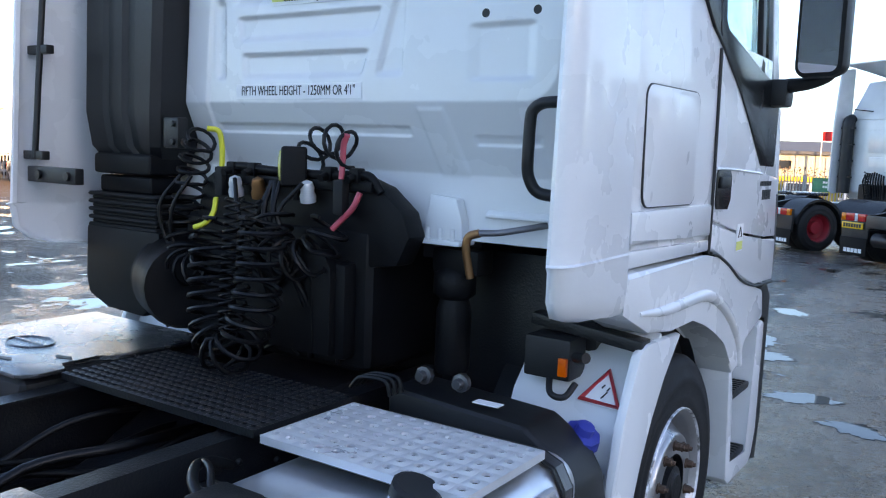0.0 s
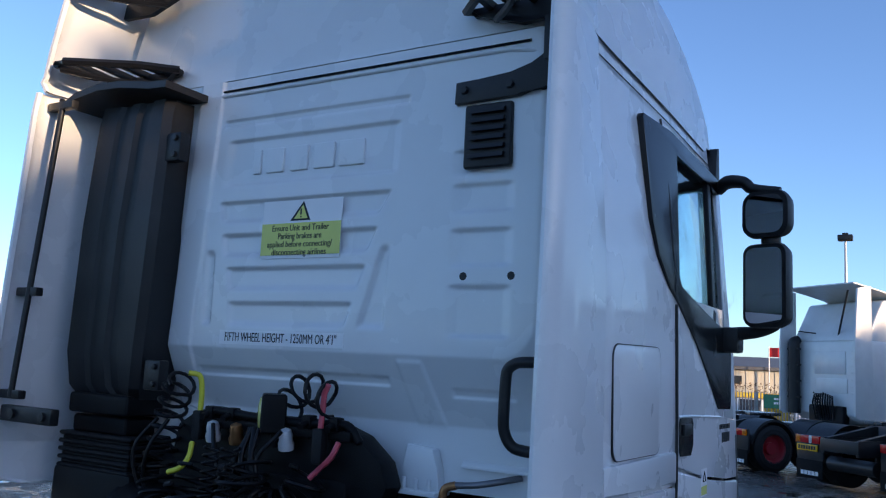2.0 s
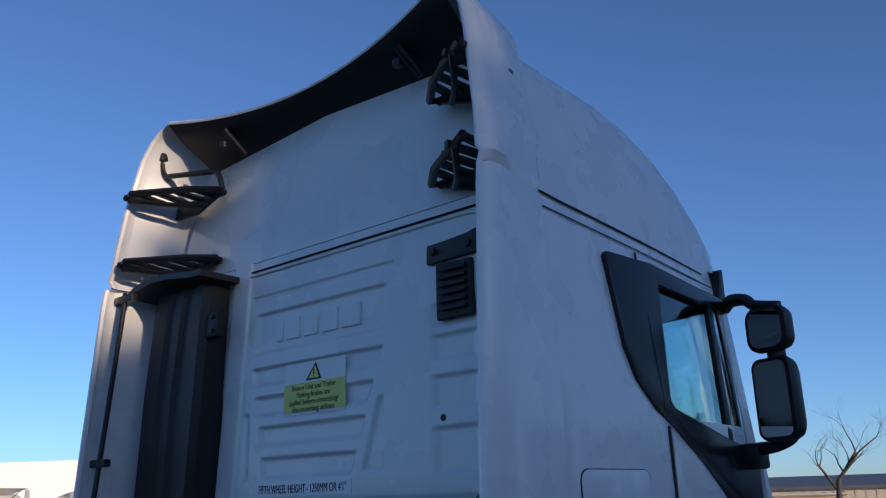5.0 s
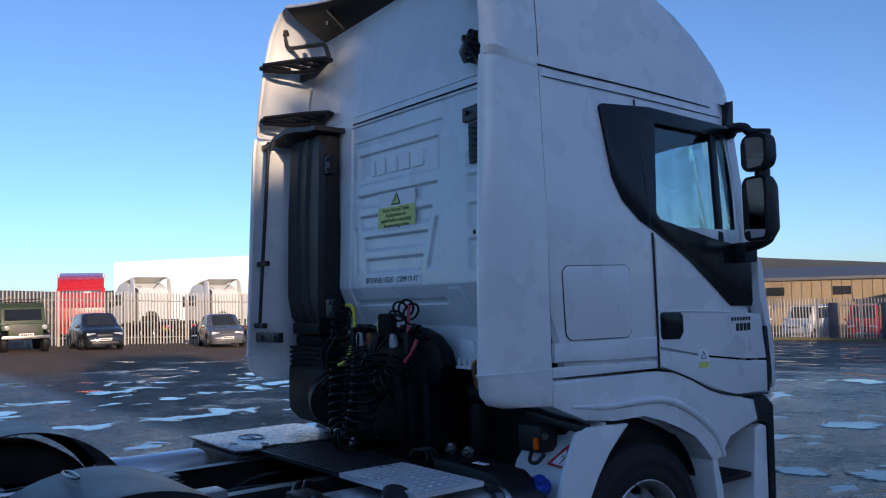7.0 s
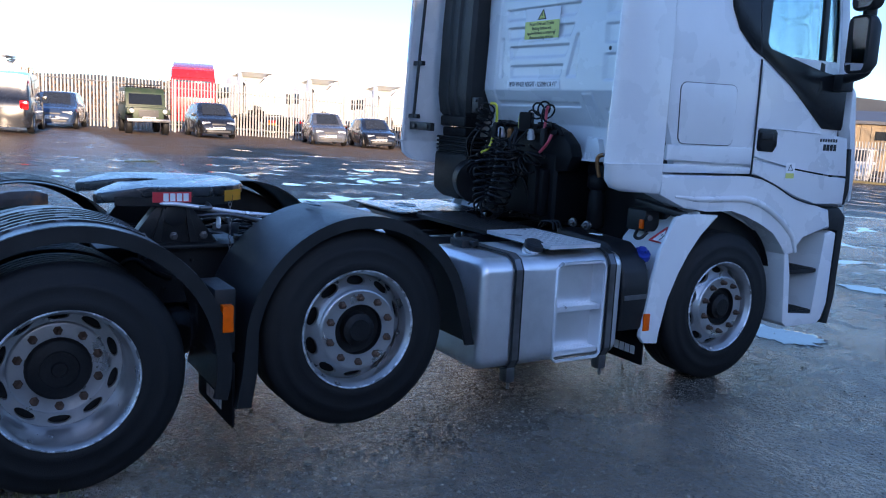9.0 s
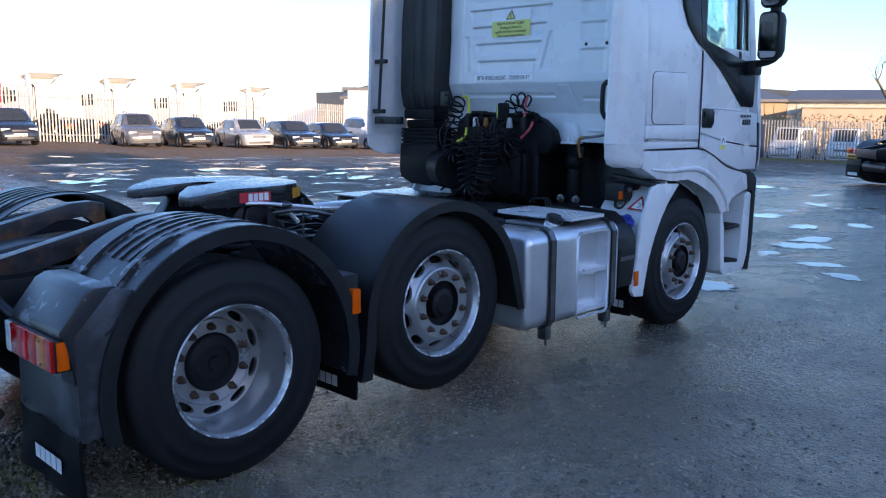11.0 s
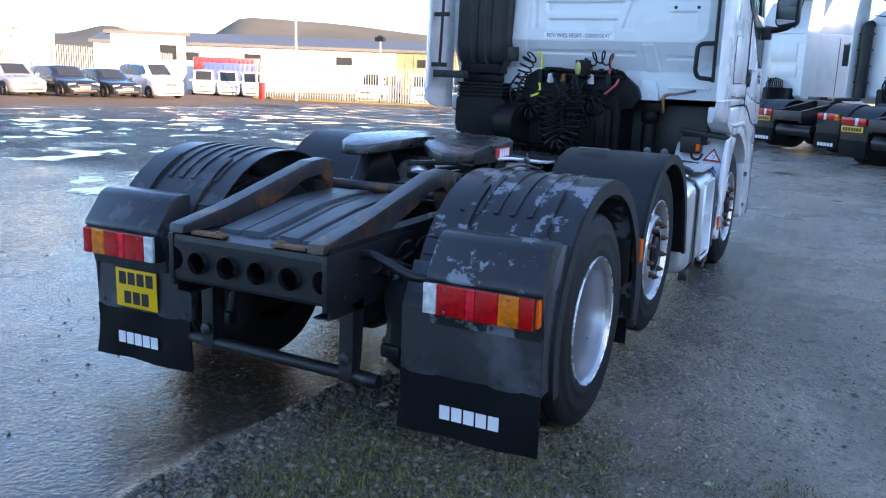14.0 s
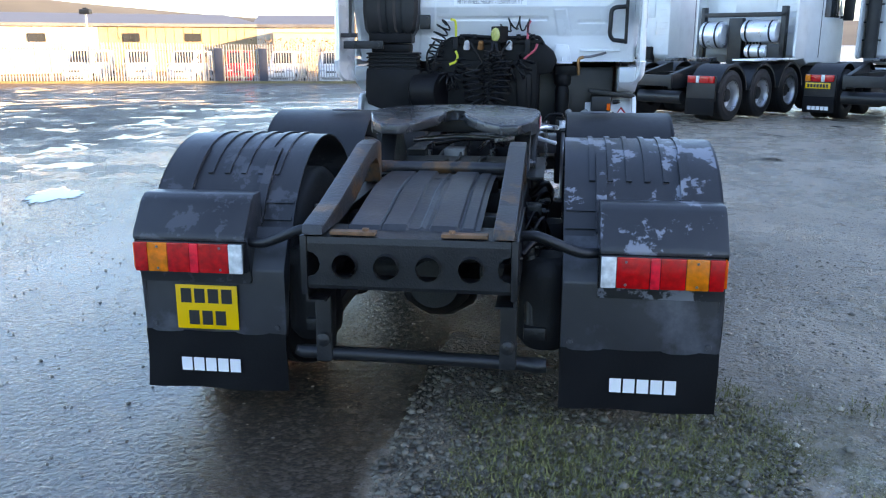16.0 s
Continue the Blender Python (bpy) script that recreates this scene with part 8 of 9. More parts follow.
for (ax, ay), (bx, by) in zip([(-35.5, 43.0), (-22.0, 49.6), (-12.5, 52.0), (-3.0, 56.0)], [(-22.0, 49.6), (-12.5, 52.0), (-3.0, 56.0), (8.0, 60.0)]):
    tube(bm, [(ax, ay - 0.3, lie(ax, ay) - 0.05), (bx, by - 0.3, lie(bx, by) - 0.05)], 0.22, 6)
tagged(part("grass_verge", bm, grass_bank), "strip of dry grass under the fence", "verge", kind="structure")

# ---- other tractor units


def other_unit(label, x, y, yaw, cab_m, rims, axles=2, box_m=None, lamp_plate=True, high=3.75, intake=True, flap_mark=True):
    """A parked tractor unit with its rear axle at its own y = 0, facing +y."""
    t = thing("tractor_unit", label, "truck", (x, y, lie(x, y)), yaw, "tractor units parked in a row")
    front = 3.6 + 0.55 * (axles - 2)
    for sx in (1, -1):
        bm = B()
        box(bm, sx * 0.34, sx * 0.42, -0.95, front + 1.2, 0.66, 0.94, 0.01)
        part("chassis_rail", bm, chassis, t)
        for k in range(axles):
            yy = k * 1.35
            bm = B()
            revolve(bm, [(sx * a, r) for a, r in tyre_profile(0.3, 0.51, 0.29)], (sx * 1.24, yy, 0.51), seg=40)
            revolve(bm, [(sx * a, r) for a, r in tyre_profile(0.3, 0.51, 0.29)], (sx * 0.91, yy, 0.51), seg=32)
            w = part("wheel", bm, rubber, t)
            bm = B()
            revolve(bm, [(sx * a, r) for a, r in [(0.0, 0.30), (0.008, 0.306), (-0.02, 0.288), (-0.08, 0.268), (-0.15, 0.258), (-0.16, 0.20), (-0.165, 0.14)]], (sx * 1.24, yy, 0.51), seg=36)
            part("rim", bm, rims, w)
            bm = B()
            revolve(bm, [(sx * a, r) for a, r in [(-0.165, 0.14), (-0.08, 0.13), (-0.07, 0.0)]], (sx * 1.24, yy, 0.51), seg=20)
            part("hub_cap", bm, rims if rims is not silver else hub_black, w)
            bm = B()
            strip(bm, arc((yy, 0.52), 0.62, 8, 172, 16), "x", *sorted((sx * 0.62, sx * 1.26)), 0.01)
            prism(bm, arc((yy, 0.52), 0.62, 8, 172, 16) + arc((yy, 0.52), 0.57, 172, 8, 16), "x", *sorted((sx * 1.25, sx * 1.265)))
            part("mudguard", bm, plastic, t)
        bm = B()
        revolve(bm, [(sx * a, r) for a, r in tyre_profile(0.3, 0.51, 0.29)], (sx * 1.2, front, 0.51), seg=36)
        w = part("wheel", bm, rubber, t)
        bm = B()
        revolve(bm, [(sx * a, r) for a, r in [(0.0, 0.30), (-0.05, 0.27), (0.0, 0.2), (0.02, 0.12), (0.03, 0)]], (sx * 1.2, front, 0.51), seg=28)
        part("rim", bm, rims, w)
        # flap, lamp, plate
        bm = B()
        box(bm, sx * 0.62, sx * 1.25, -0.70, -0.64, 0.42, 0.92, 0.02)
        part("back_plate", bm, plastic, t)
        bm = B()
        box(bm, sx * 0.62, sx * 1.25, -0.715, -0.70, 0.15, 0.48, 0.005)
        fl = part("mud_flap", bm, flap_rubber, t)
        if flap_mark:
            bars(fl, at(sx * 0.935, -0.717, 0.24, BACK), 0.42, 0.075, 5, white_print, "logo_mark", 0.2)
        for x0, x1, m, nm in ((0.66, 0.84, red_lens, "red_lens"), (0.845, 0.91, clear_lens, "clear_lens"), (0.915, 1.12, red_lens, "red_lens"), (1.125, 1.23, amber_lens if intake else red_lens, "amber_lens")):
            bm = B()
            box(bm, sx * x0, sx * x1, -0.75, -0.70, 0.78, 0.92, 0.008)
            part(nm, bm, m, t)
    bm = B()
    box(bm, -1.22, -0.72, -0.735, -0.72, 0.64, 0.755, 0.004)
    p = part("number_plate", bm, yellow_plate, t)
    bars(p, at(-0.97, -0.737, 0.697, BACK), 0.42, 0.07, 7, ink, "plate_bar", 0.35)
    bm = B()
    box(bm, -0.42, 0.42, -0.97, -0.90, 0.70, 0.92, 0.01)
    part("rear_cross_beam", bm, chassis, t)
    bm = B()
    rod(bm, (-0.5, -0.62, 0.47), (0.5, -0.62, 0.47), 0.13, 20)
    part("air_tank", bm, chassis, t)
    bm = B()
    prism(bm, [(-0.9, 0.93), (0.2, 1.14), (0.3, 1.14), (0.3, 0.95)], "x", 0.30, 0.40, 0.006)
    prism(bm, [(-0.9, 0.93), (0.2, 1.14), (0.3, 1.14), (0.3, 0.95)], "x", -0.40, -0.30, 0.006)
    part("coupling_ramp", bm, chassis, t)
    bm = B()
    prism(bm, [(0.1, 0.15), (0.38, 0.05), (0.46, 0.5), (0.36, 0.95), (-0.36, 0.95), (-0.46, 0.5), (-0.38, 0.05), (-0.1, 0.15), (0, 0.5)], "z", 1.17, 1.24, 0.012)
    part("fifth_wheel", bm, grease, t)
    if axles == 2:
        for sx in (1, -1):
            bm = B()
            box(bm, sx * 0.5, sx * 1.22, 1.2, front - 0.75, 0.34, 0.95, 0.06, 3)
            part("fuel_tank", bm, alu if sx > 0 else plastic, t)
        bm = B()
        box(bm, -0.9, 0.9, front - 1.6, front - 0.95, 0.96, 0.985, 0.004)
        part("catwalk_plate", bm, alu_bright, t)
    else:
        # walkway over the guards, and polished tanks on a dark frame behind the cab
        bm = B()
        box(bm, 0.72, 1.24, 0.95, 3.05, 1.175, 1.215, 0.006)
        part("catwalk_plate", bm, alu_bright, t, "bare aluminium walkway over the mudguards")
        for x0, x1, z, r in ((-1.0, -0.42, 1.72, 0.30), (0.02, 0.86, 1.80, 0.24), (0.10, 0.62, 1.36, 0.15)):
            bm = B()
            yy = front - 1.38
            revolve(bm, [(x0, 0.0), (x0 + 0.01, r * 0.8), (x0 + 0.05, r), (x1 - 0.05, r), (x1 - 0.01, r * 0.8), (x1, 0.0)], (0, yy, z), seg=28)
            tank_ = part("polished_tank", bm, alu_bright, t)
            for xb in (x0 + 0.14, x1 - 0.14):
                bm = B()
                revolve(bm, [(xb - 0.02, r + 0.002), (xb - 0.02, r + 0.010), (xb + 0.02, r + 0.010), (xb + 0.02, r + 0.002)], (0, yy, z), seg=28)
                part("tank_strap", bm, chassis, tank_)
        for x0, x1, z0, z1 in ((-0.36, -0.02, 1.0, 2.1), (0.88, 1.0, 0.95, 2.35), (-1.08, -0.98, 0.95, 2.35), (-1.0, 1.0, 2.12, 2.22), (0.45, 1.0, 1.15, 1.52)):
            bm = B()
            box(bm, x0, x1, front - 1.40, front - 1.24, z0, z1, 0.012)
            part("tank_frame", bm, chassis, t)
    # cab
    yb, yf = front - 0.92, front + 1.35
    bm = B()
    prism(bm, [(yb, 1.25), (yb, 3.0), (yf - 0.45, 3.0), (yf - 0.15, 2.1), (yf, 1.9), (yf, 0.5), (front + 0.62, 0.5), (front + 0.55, 0.95), (front + 0.2, 1.15), (front - 0.3, 1.15), (front - 0.6, 1.05)], "x", -1.23, 1.23, 0.05, 3)
    cb = part("cab_body", bm, cab_m, t)
    bm = B()
    prism(bm, [(yb + 0.02, 2.99), (yb + 0.05, 3.12), (yb + 0.50, high - 0.35), (yf - 1.2, high - 0.25), (yf - 0.7, high - 0.4), (yf - 0.42, 2.99)], "x", -1.18, 1.18, 0.06, 3)
    part("high_roof", bm, cab_m, cb)
    bm = B()
    strip(bm, [(yb - 0.30, high + 0.02), (yb + 0.0, high - 0.03), (yb + 0.4, high - 0.10), (yb + 0.9, high - 0.2), (yf - 1.0, high - 0.32)], "x", -1.12, 1.12, 0.03)
    part("roof_deflector", bm, cab_m, cb, "flared roof deflector")
    for sx in (1, -1):
        bm = B()
        prism(bm, [(yb - 0.42, 1.25), (yb - 0.40, 2.9), (yb - 0.30, high - 0.1), (yb + 0.1, high - 0.02), (yb + 0.1, 1.2), (yb - 0.3, 1.18)], "x", sx * 1.19, sx * 1.245, 0.015)
        part("side_fairing", bm, cab_m, t)
        bm = B()
        box(bm, sx * 1.225, sx * 1.238, front + 0.12, yf - 0.38, 2.12, 2.78, 0.03)
        part("side_window", bm, car_glass, cb)
        bm = B()
        box(bm, sx * 1.236, sx * 1.242, front - 0.05, front - 0.035, 1.2, 2.9)
        part("shut_line", bm, ink, cb)
        bm = B()
        box(bm, sx * 1.30, sx * 1.52, yf - 0.35, yf - 0.18, 2.05, 2.75, 0.04)
        box(bm, sx * 1.2, sx * 1.35, yf - 0.3, yf - 0.24, 2.1, 2.16)
        part("door_mirror", bm, plastic, t)
    bm = B()
    box(bm, -1.0, 1.0, yf - 0.42, yf - 0.36, 2.1, 2.85, 0.02)
    part("windscreen", bm, car_glass, cb)
    # back panel: pressings, gear, intake
    for z0, z1, x0, x1 in ((2.2, 2.75, -0.45, 0.55), (1.75, 2.1, -0.4, 0.6)):
        bm = B()
        box(bm, x0, x1, yb - 0.018, yb + 0.01, z0, z1, 0.012)
        part("pressed_panel", bm, cab_m, cb)
    for i in range(7):
        bm = B()
        box(bm, 0.7, 1.05, yb - 0.014, yb + 0.01, 1.75 + i * 0.16, 1.79 + i * 0.16, 0.006)
        part("pressed_rib", bm, cab_m, cb)
    bm = B()
    box(bm, -0.55, 0.55, yb - 0.12, yb + 0.1, 0.95, 1.45, 0.05)
    part("engine_cover", bm, bay_plastic, t)
    for k in range(9):
        bm = B()
        tube(bm, [(-0.3 + k * 0.07, yb - 0.15, 1.75 - 0.02 * abs(k - 4)), (-0.32 + k * 0.08, yb - 0.2, 1.5), (-0.3 + k * 0.07, yb - 0.12, 1.1)], 0.022, 6)
        part("hose", bm, hose_m, t)
    bm = B()
    tube(bm, helix([(-0.2, yb - 0.2, 1.75), (-0.15, yb - 0.2, 1.45), (-0.1, yb - 0.2, 1.15)], 0.07, 9, 10), 0.012, 5)
    part("air_line", bm, hose_m, t)
    if intake:
        bm = B()
        tube(bm, [(-1.0, yb - 0.15, 1.2), (-1.0, yb - 0.15, 2.95), (-1.0, yb - 0.02, 3.05)], [0.15, 0.14, 0.11], 12)
        pipe_up = part("air_intake", bm, plastic, t)
        for z in (1.6, 2.0, 2.4, 2.8):
            bm = B()
            box(bm, -1.22, -0.8, yb - 0.2, yb - 0.1, z - 0.02, z + 0.02)
            part("intake_clamp", bm, plastic, pipe_up)
        bm = B()
        tube(bm, [(0.2, yb + 0.1, 3.05), (0.75, yb - 0.1, high - 0.1)], 0.025, 6)
        part("roof_stay", bm, chassis, cb)
        bm = B()
        tube(bm, [(-0.9, yb - 0.1, 3.25), (-0.5, yb + 0.1, 3.2)], 0.015, 6)
        part("roof_stay", bm, chassis, cb)
    return t


red_rim = mat("red_rim_paint", (0.42, 0.02, 0.03), 0.4, dirt=(0.2, 0.1, 0.08))
cream_p = mat("white_truck_paint", (0.70, 0.71, 0.70), 0.35, vary=0.04, scale=3, bump=0.01, coat=0.4, dirt=(0.45, 0.44, 0.42), dirt_amount=0.3)
red_truck_p = paint("red_truck_paint", (0.55, 0.02, 0.025))
other_unit("white tractor unit with red wheel rims", -2.15, 22.2, -40, cream_p, red_rim, high=4.3)
other_unit("white tractor unit parked beside another", 1.03, 18.8, -38, cream_p, silver)
other_unit("three-axle tractor unit with twin tyres", 3.1, 15.4, -38, cream_p, silver, 3, intake=False, flap_mark=False, high=3.3)
other_unit("white tractor unit at the end of the row", 7.1, 15.2, -35, cream_p, silver)
# beyond the fence
other_unit("red tractor unit beyond the fence", -49.0, 15.0, -105, red_truck_p, silver, high=3.85)
for x, y in ((-44.5, 19.0), (-44.3, 23.5), (-44.0, 28.1), (-44.0, 33.3)):
    other_unit("white tractor unit beyond the fence", x, y, 92 + 10, cream_p, silver, high=3.75)
other_unit("white tractor unit beyond the fence", -46.5, 7.0, 160, cream_p, silver, high=3.3)

# ---------------------------------------------------------------- buildings and distance
clad_white = mat("white_cladding", (0.74, 0.75, 0.75), 0.5, vary=0.04, scale=0.4, bump=0.02, fine=20)
clad_cream = mat("cream_cladding", (0.55, 0.50, 0.40), 0.6, vary=0.08, scale=0.5, bump=0.05, fine=20)
clad_brown = mat("brown_cladding", (0.30, 0.22, 0.13), 0.65, vary=0.1, scale=0.6, bump=0.05, fine=20)
clad_tan = mat("tan_cladding", (0.46, 0.36, 0.26), 0.6, vary=0.08, scale=0.5, bump=0.05, fine=20)
roof_grey = mat("grey_roof", (0.10, 0.105, 0.115), 0.6, vary=0.15, scale=0.5, bump=0.05, fine=20)


def block(parent, name, a, b, depth, z0, z1, m, label="", pitch=0.0, ribs=0.0):
    """A long block whose front runs from a to b in plan, drawn out backwards; with ribs, the front has upright cladding ribs."""
    d = Vector((b[0] - a[0], b[1] - a[1]))
    L = d.length
    d.normalize()
    back = Vector((-d.y, d.x))
    M = Matrix(((d.x, back.x, 0, a[0]), (d.y, back.y, 0, a[1]), (0, 0, 1, 0), (0, 0, 0, 1)))
    bm = B()
    if pitch:
        prism(bm, [(-0.4, z0), (depth + 0.4, z0), (depth + 0.4, z0 + 0.3), (depth / 2, z1 + pitch), (-0.4, z0 + 0.3)], "x", -0.4, L + 0.4)
    else:
        box(bm, 0, L, 0, depth, z0, z1)
    if ribs:
        n = int(L / ribs)
        rib_bm = B()
        box(rib_bm, 0, ribs * 0.35, -0.05, 0.002, z0 + 0.02, z1 - 0.02)
    bmesh.ops.transform(bm, matrix=M, verts=bm.verts)
    o = part(name, bm, m, parent, label, smooth=0)
    if ribs:
        first = part("cladding_rib", rib_bm, m, o, smooth=0)
        first.matrix_basis = M
        for i in range(1, n):
            again(first, M @ Matrix.Translation((i * ribs, 0, 0)), o)
    return o, M, L


wh = thing("warehouse", "large white clad warehouse beyond the fence", "building")
a, b = (-97.0, 31.0), (-84.0, 66.0)
block(wh, "wall", b, a, -40, -2.5, 7.1, clad_white, ribs=1.0)
bm = B()
d = Vector((b[0] - a[0], b[1] - a[1], 0))
for s in (0.0,):
    V = [bm.verts.new(p) for p in ((a[0], a[1], 7.1), (a[0] + d.x * 0.5, a[1] + d.y * 0.5, 7.9), (b[0], b[1], 7.1), (b[0] - 37, b[1] + 14, 7.1), (a[0] + d.x * 0.5 - 37, a[1] + d.y * 0.5 + 14, 7.9), (a[0] - 37, a[1] + 14, 7.1))]
    for q in ((0, 1, 4, 5), (1, 2, 3, 4), (0, 2, 1), (3, 5, 4)):
        bm.faces.new([V[i] for i in q])
part("roof", bm, clad_white, wh)
bm = B()
M0 = Vector((a[0], a[1], 0)).lerp(Vector((b[0], b[1], 0)), 0.28)
M1 = Vector((a[0], a[1], 0)).lerp(Vector((b[0], b[1], 0)), 0.42)
box(bm, 0, 0.15, 0, (M1 - M0).length, -2.0, 3.2, 0, m=Matrix.Translation(M0 + Vector((0.05, 0, 0))) @ Matrix.Rotation(math.atan2(-(M1 - M0).x, (M1 - M0).y), 4, "Z"))
part("shutter_door", bm, mat("grey_shutter", (0.42, 0.43, 0.44), 0.5), wh)

ws2 = thing("long_warehouse", "long low warehouse with brown and cream walls and a grey roof", "building")
line = [((-66.0, 56.0), (-50.0, 70.0), clad_white), ((-50.0, 70.0), (-43.5, 75.5), clad_cream), ((-43.5, 75.5), (-31.0, 85.0), clad_brown), ((-31.0, 85.0), (-9.0, 91.5), clad_cream), ((-9.0, 91.5), (14.0, 97.0), clad_brown)]
for p, q, m in line:
    o, M, L = block(ws2, "wall", p, q, 26, -2.0, 2.75, m, ribs=0.9)
    n = int(L / 6)
    for i in range(n):
        bm = B()
        box(bm, 3 + i * 6 - 0.8, 3 + i * 6 + 0.8, -0.12, -0.04, 1.3, 2.1)
        bmesh.ops.transform(bm, matrix=M, verts=bm.verts)
        part("window", bm, car_glass, ws2)
    block(ws2, "roof", p, q, 26, 2.75, 3.4, roof_grey, pitch=0.9)
an = thing("annex", "tan rendered annex in front of the warehouse", "building")
block(an, "wall", (-27.5, 80.0), (-20.0, 83.0), 6, -2.0, 2.2, clad_tan)
bm = B()
tube(bm, [(-27.6, 79.9, 2.25), (-19.9, 82.9, 2.25)], 0.12, 4)
part("parapet", bm, clad_cream, an)
pc = thing("site_cabin", "grey two-tone site cabin beyond the fence", "cabin")
o, M, L = block(pc, "wall", (-45.0, 39.3), (-41.65, 42.9), 3.0, -1.2, 3.05, mat("cabin_grey", (0.5, 0.52, 0.52), 0.5))
block(pc, "roof", (-45.3, 39.0), (-41.4, 43.1), 3.6, 3.05, 3.3, roof_grey)
bm = B()
box(bm, 3.2, 4.3, -0.05, 0.02, 1.4, 2.4)
bmesh.ops.transform(bm, matrix=M, verts=bm.verts)
part("window", bm, car_glass, pc)
# vehicles and skips beyond the far fence
red_p = paint("red_van_paint", (0.5, 0.03, 0.03))
random.seed(8)
for i in range(9):
    f = i / 8
    x, y = -31 + 25 * f, 51.5 + 9 * f
    car("flatbed_van", "white works van beyond the far fence" if i != 3 else "red works van beyond the far fence", x, y, 195 + random.uniform(-12, 12), white_p if i != 3 else red_p, 5.0, 1.95, 2.15, 0.9, 0.1, True, "works vans beyond the fence")
for i in range(3):
    car("small_van", "small white van seen through the gateway", -40.8 + 1.2 * i, 43.7 + 1.15 * i, 222, white_p, 4.2, 1.6, 1.75, 0.8, 0.05, True, "vans beyond the gate")
blue_box_m = mat("blue_container", (0.04, 0.09, 0.35), 0.45, dirt=(0.1, 0.1, 0.12))
yellow_m = mat("yellow_skip", (0.62, 0.42, 0.03), 0.45, vary=0.1, dirt=(0.25, 0.15, 0.05))


def container(name, label, x, y, yaw, L, W, H, m):
    t = thing(name, label, "container", (x, y, lie(x, y)), yaw)
    bm = B()
    box(bm, -L / 2, L / 2, -W / 2, W / 2, 0.1, H, 0.02)
    body = part("body", bm, m, t)
    for i in range(int(L / 0.4)):
        bm = B()
        box(bm, -L / 2 + i * 0.4 + 0.05, -L / 2 + i * 0.4 + 0.2, -W / 2 - 0.04, W / 2 + 0.04, 0.3, H - 0.2)
        part("side_rib", bm, m, body)
    return t


container("blue_container", "blue steel container beyond the gateway", -49.9, 57.1, 45, 4.8, 2.4, 2.6, blue_box_m)
container("red_container", "red steel container behind a blue one", -53.5, 60.5, 45, 6.0, 2.4, 3.2, red_p)
container("yellow_skip", "yellow steel skip beyond the fence", -9.5, 60.5, 20, 6.5, 2.3, 2.5, yellow_m)
container("yellow_skip", "yellow steel skip beyond the fence", -2.5, 63.0, 20, 6.5, 2.3, 2.5, yellow_m)
sgn = thing("green_sign", "green and white safety sign on the fence", "sign", (-6.6, 54.1, lie(-6.6, 54.1)), 22)
bm = B()
box(bm, -0.75, 0.75, -0.05, -0.02, 1.55, 2.35)
brd = part("board", bm, mat("sign_green", (0.02, 0.22, 0.12), 0.4), sgn, smooth=0)
bars(brd, at(0.2, -0.052, 2.1, BACK), 0.8, 0.12, 6, white_print, "print")
bars(brd, at(0.2, -0.052, 1.85, BACK), 0.8, 0.12, 6, white_print, "print")
galv_post = mat("lamp_post_steel", (0.5, 0.5, 0.5), 0.45, 0.6)


def lamp_post(x, y, h):
    t = thing("lamp_post", "tall galvanised lamp post with a box floodlight", "lamp post", (x, y, lie(x, y)))
    bm = B()
    tube(bm, [(0, 0, 0), (0, 0, h * 0.5), (0, 0, h)], [0.11, 0.085, 0.065], 10)
    part("pole", bm, galv_post, t)
    bm = B()
    box(bm, -0.36, 0.36, -0.2, 0.2, h - 0.06, h + 0.26, 0.05)
    box(bm, -0.14, 0.14, -0.12, 0.12, h + 0.24, h + 0.36, 0.03)
    part("floodlight", bm, chassis, t)


lamp_post(-2.4, 49.0, 10.35)
lamp_post(-31.8, 42.5, 9.4)
lamp_post(-30.0, 50.0, 4.4)
for i, (x, y) in enumerate(((-13.0, 92.0), (-11.6, 92.5), (-10.3, 93.0))):
    t = thing("flag_pole", "white flag pole with a small flag", "flag", (x, y - 4, lie(x, y)))
    bm = B()
    rod(bm, (0, 0, 0), (0, 0, 6.6), 0.05, 6)
    part("pole", bm, white_print, t)
    bm = B()
    V = [bm.verts.new((0.05 + 0.25 * k, 0.06 * math.sin(k * 1.7), z)) for z in (5.6, 6.5) for k in range(5)]
    for k in range(4):
        bm.faces.new((V[k], V[k + 1], V[k + 6], V[k + 5]))
    bmesh.ops.solidify(bm, geom=bm.faces[:], thickness=0.01)
    part("flag", bm, red_ink if i == 0 else white_print, t)
bare_tree("bare_tree", -17.6, 72.0, 11.5, 77, "leafless tree beyond the far fence", 6)
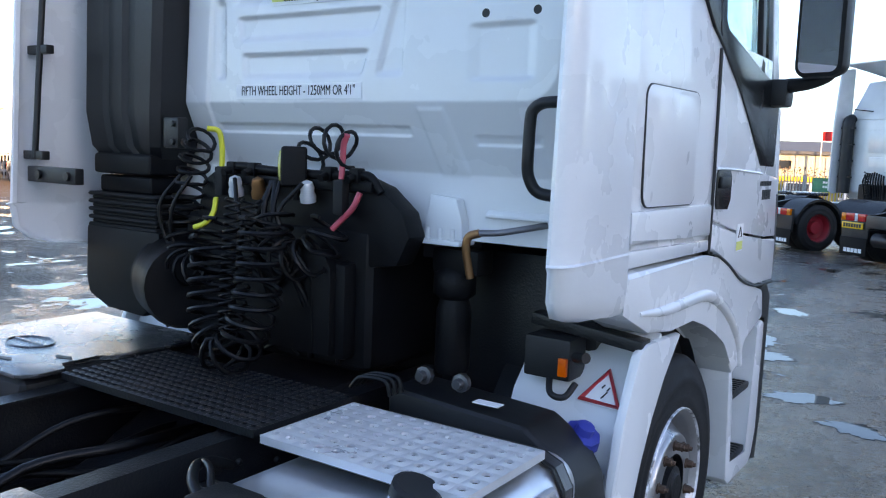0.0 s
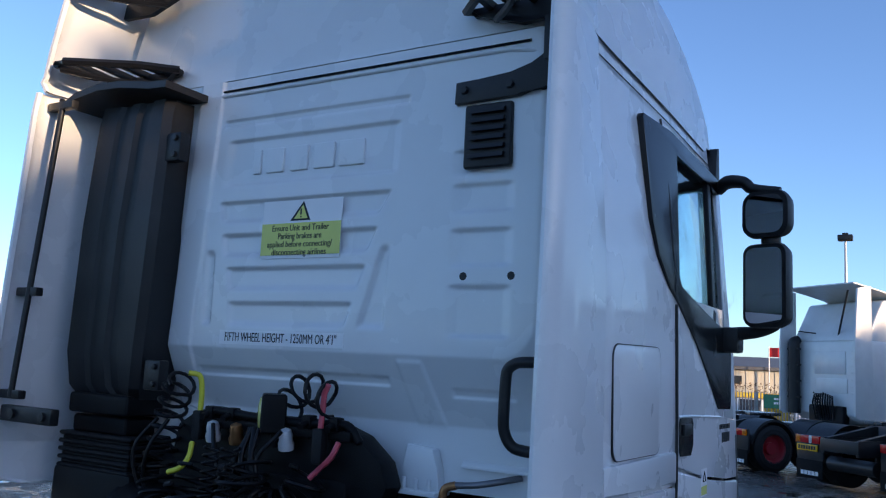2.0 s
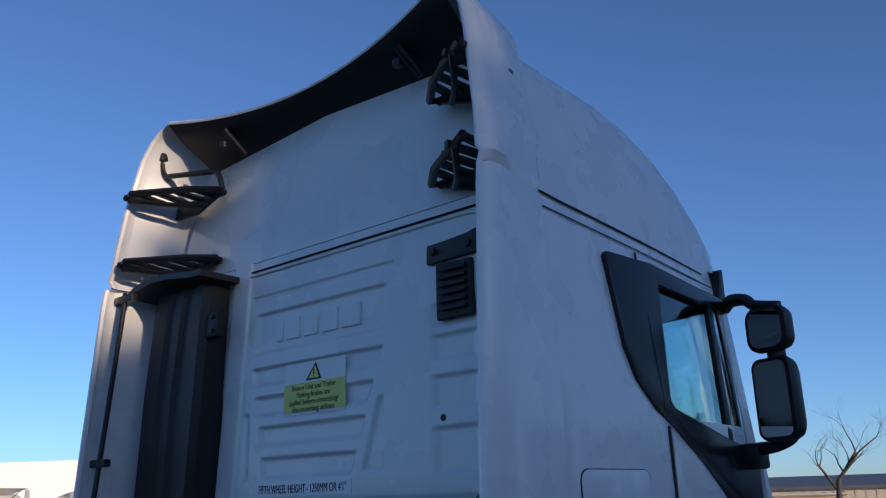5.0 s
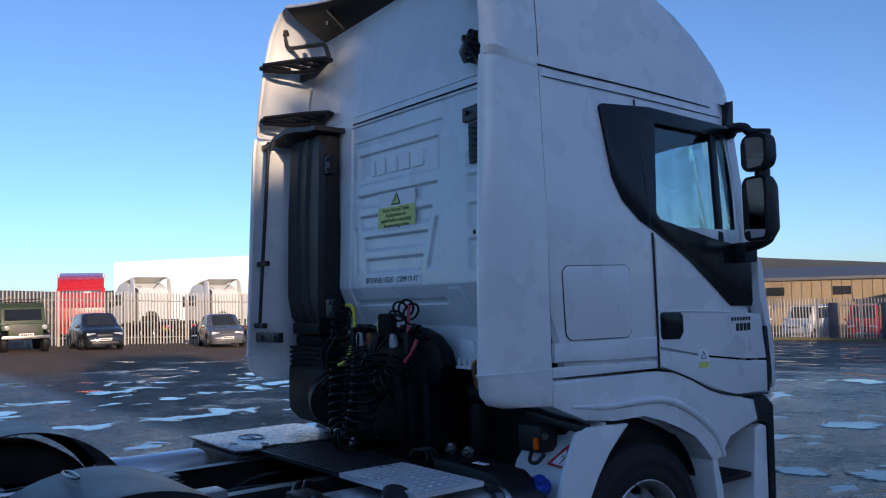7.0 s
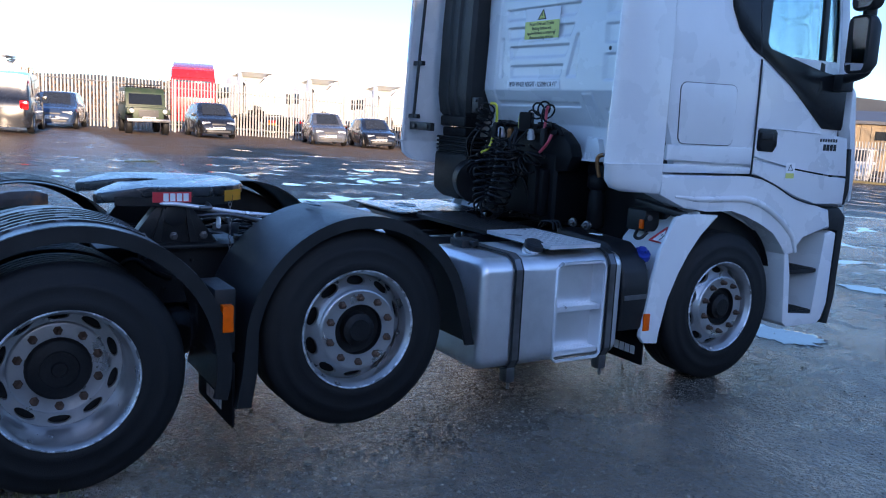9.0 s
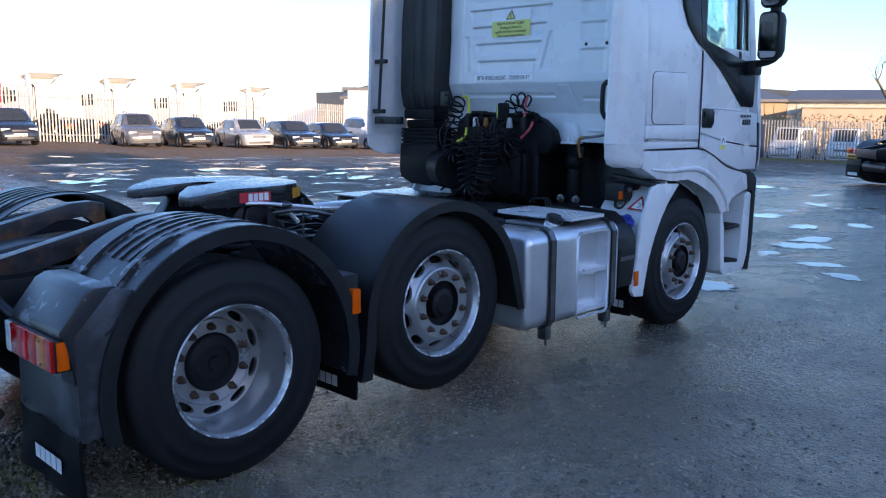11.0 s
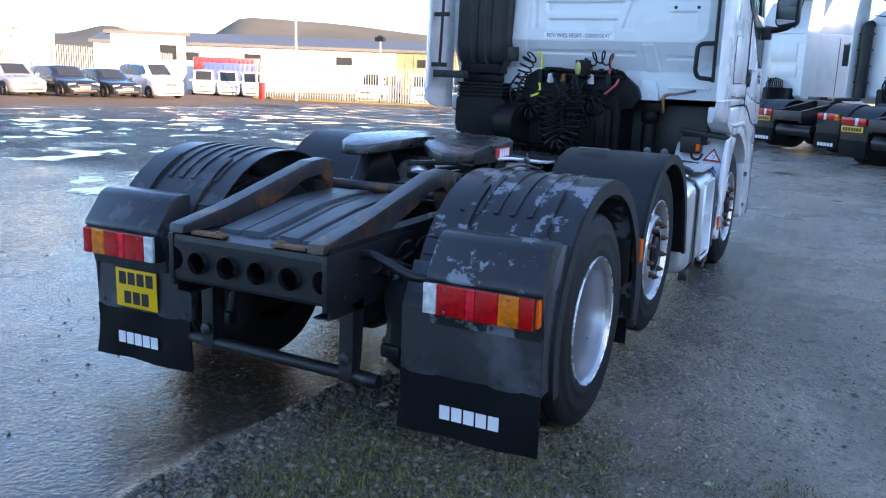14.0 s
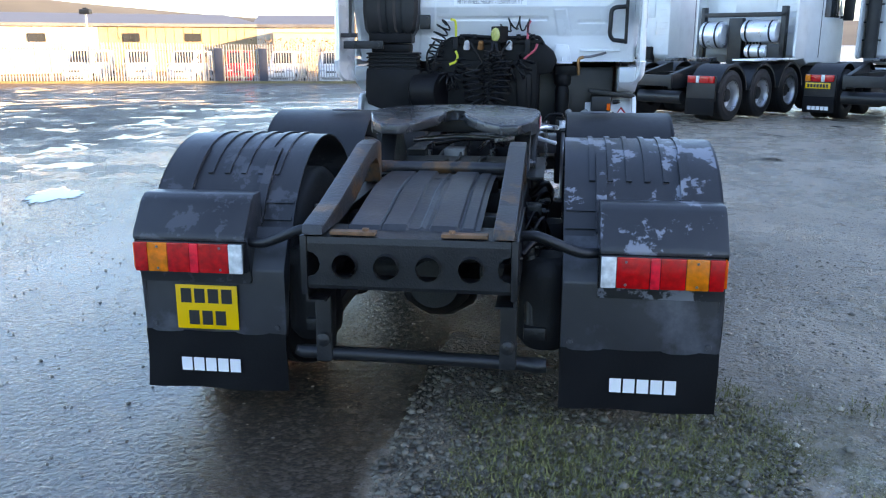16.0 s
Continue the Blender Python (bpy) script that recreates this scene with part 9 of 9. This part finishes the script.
# trees and hedge behind, that the mirrors show
bare_tree("bare_tree", -4.6, -31.0, 15, 78, "large leafless tree behind the yard", 6)
copy_thing(first_tree, pose(-18, -38, 0, 0, 0, 40))
copy_thing(first_tree, pose(9, -40, 0, 0, 0, 200))
hill_m = mat("far_hill", (0.10, 0.10, 0.085), 0.9, vary=0.3, scale=0.02, bump=0.0)
brown_wood = mat("winter_wood", (0.16, 0.10, 0.06), 0.9, vary=0.3, scale=0.3, island=0.5, bump=0.0)
bm = B()
n = 480
lo, mid, hi = [], [], []
for i in range(n):
    a = 2 * math.pi * i / n
    R = 520
    az = math.degrees(math.atan2(math.sin(a), math.cos(a)))
    h = 9 + 9 * noise.noise(Vector((math.cos(a) * 3, math.sin(a) * 3, 1))) + 4 * noise.noise(Vector((math.cos(a) * 12, math.sin(a) * 12, 2)))
    h = 12 + 2 * noise.noise(Vector((math.cos(a) * 9, math.sin(a) * 9, 1)))
    h += 5 * math.exp(-((az - 138.4) / 1.6) ** 2)
    if 108 < az < 132.5:
        h += 13 * min(1.0, (132.5 - az) / 2.2, (az - 108) / 20)
    lo.append(bm.verts.new((R * 0.8 * math.cos(a), R * 0.8 * math.sin(a), -4)))
    mid.append(bm.verts.new((R * 0.93 * math.cos(a), R * 0.93 * math.sin(a), max(1.0, h * 0.6))))
    hi.append(bm.verts.new((R * math.cos(a), R * math.sin(a), max(2.0, h))))
for i in range(n):
    j = (i + 1) % n
    bm.faces.new((lo[i], lo[j], mid[j], mid[i]))
    bm.faces.new((mid[i], mid[j], hi[j], hi[i]))
tagged(part("hills", bm, hill_m), "low wooded hills on the horizon", "hills", kind="structure")


def brush(name, label, m, n, place, size):
    V, F = [], []
    for i in range(n):
        x, y, z = place()
        k = len(V)
        for r_ in rng.normal(0, 1, (3, 3)):
            r_ = r_ / np.linalg.norm(r_) * rng.uniform(0.5, 1.0) * size
            V.append((x + r_[0], y + r_[1], z + r_[2]))
        F.append((k, k + 1, k + 2))
    me = bpy.data.meshes.new(name)
    me.from_pydata(V, [], F)
    me.materials.append(m)
    return tagged(new(name, me), label, "woodland", kind="stuff")


def wood_place():
    y = rng.uniform(-10, 30)
    return -75 - rng.uniform(0, 8), y, rng.uniform(-0.5, 1) * (3.0 + 2.0 * noise.noise(Vector((y * 0.3, 0, 7))))


brush("brown_trees", "brown winter trees between the buildings", brown_wood, 5000, wood_place, 0.35)
brush("rear_hedge", "dark hedge along the rear of the yard", thicket_m, 9000, lambda: (rng.uniform(-50, 45), -46 + rng.normal(0, 1.2), rng.uniform(0, 4.2)), 0.45)
brush("far_shrubs", "brown shrubs beyond the far fence", brown_wood, 8000, lambda: (lambda x: (x, 70 + 0.5 * (x + 15) + rng.normal(0, 2), rng.uniform(-1.6, 1.6)))(rng.uniform(-24, 10)), 0.16)
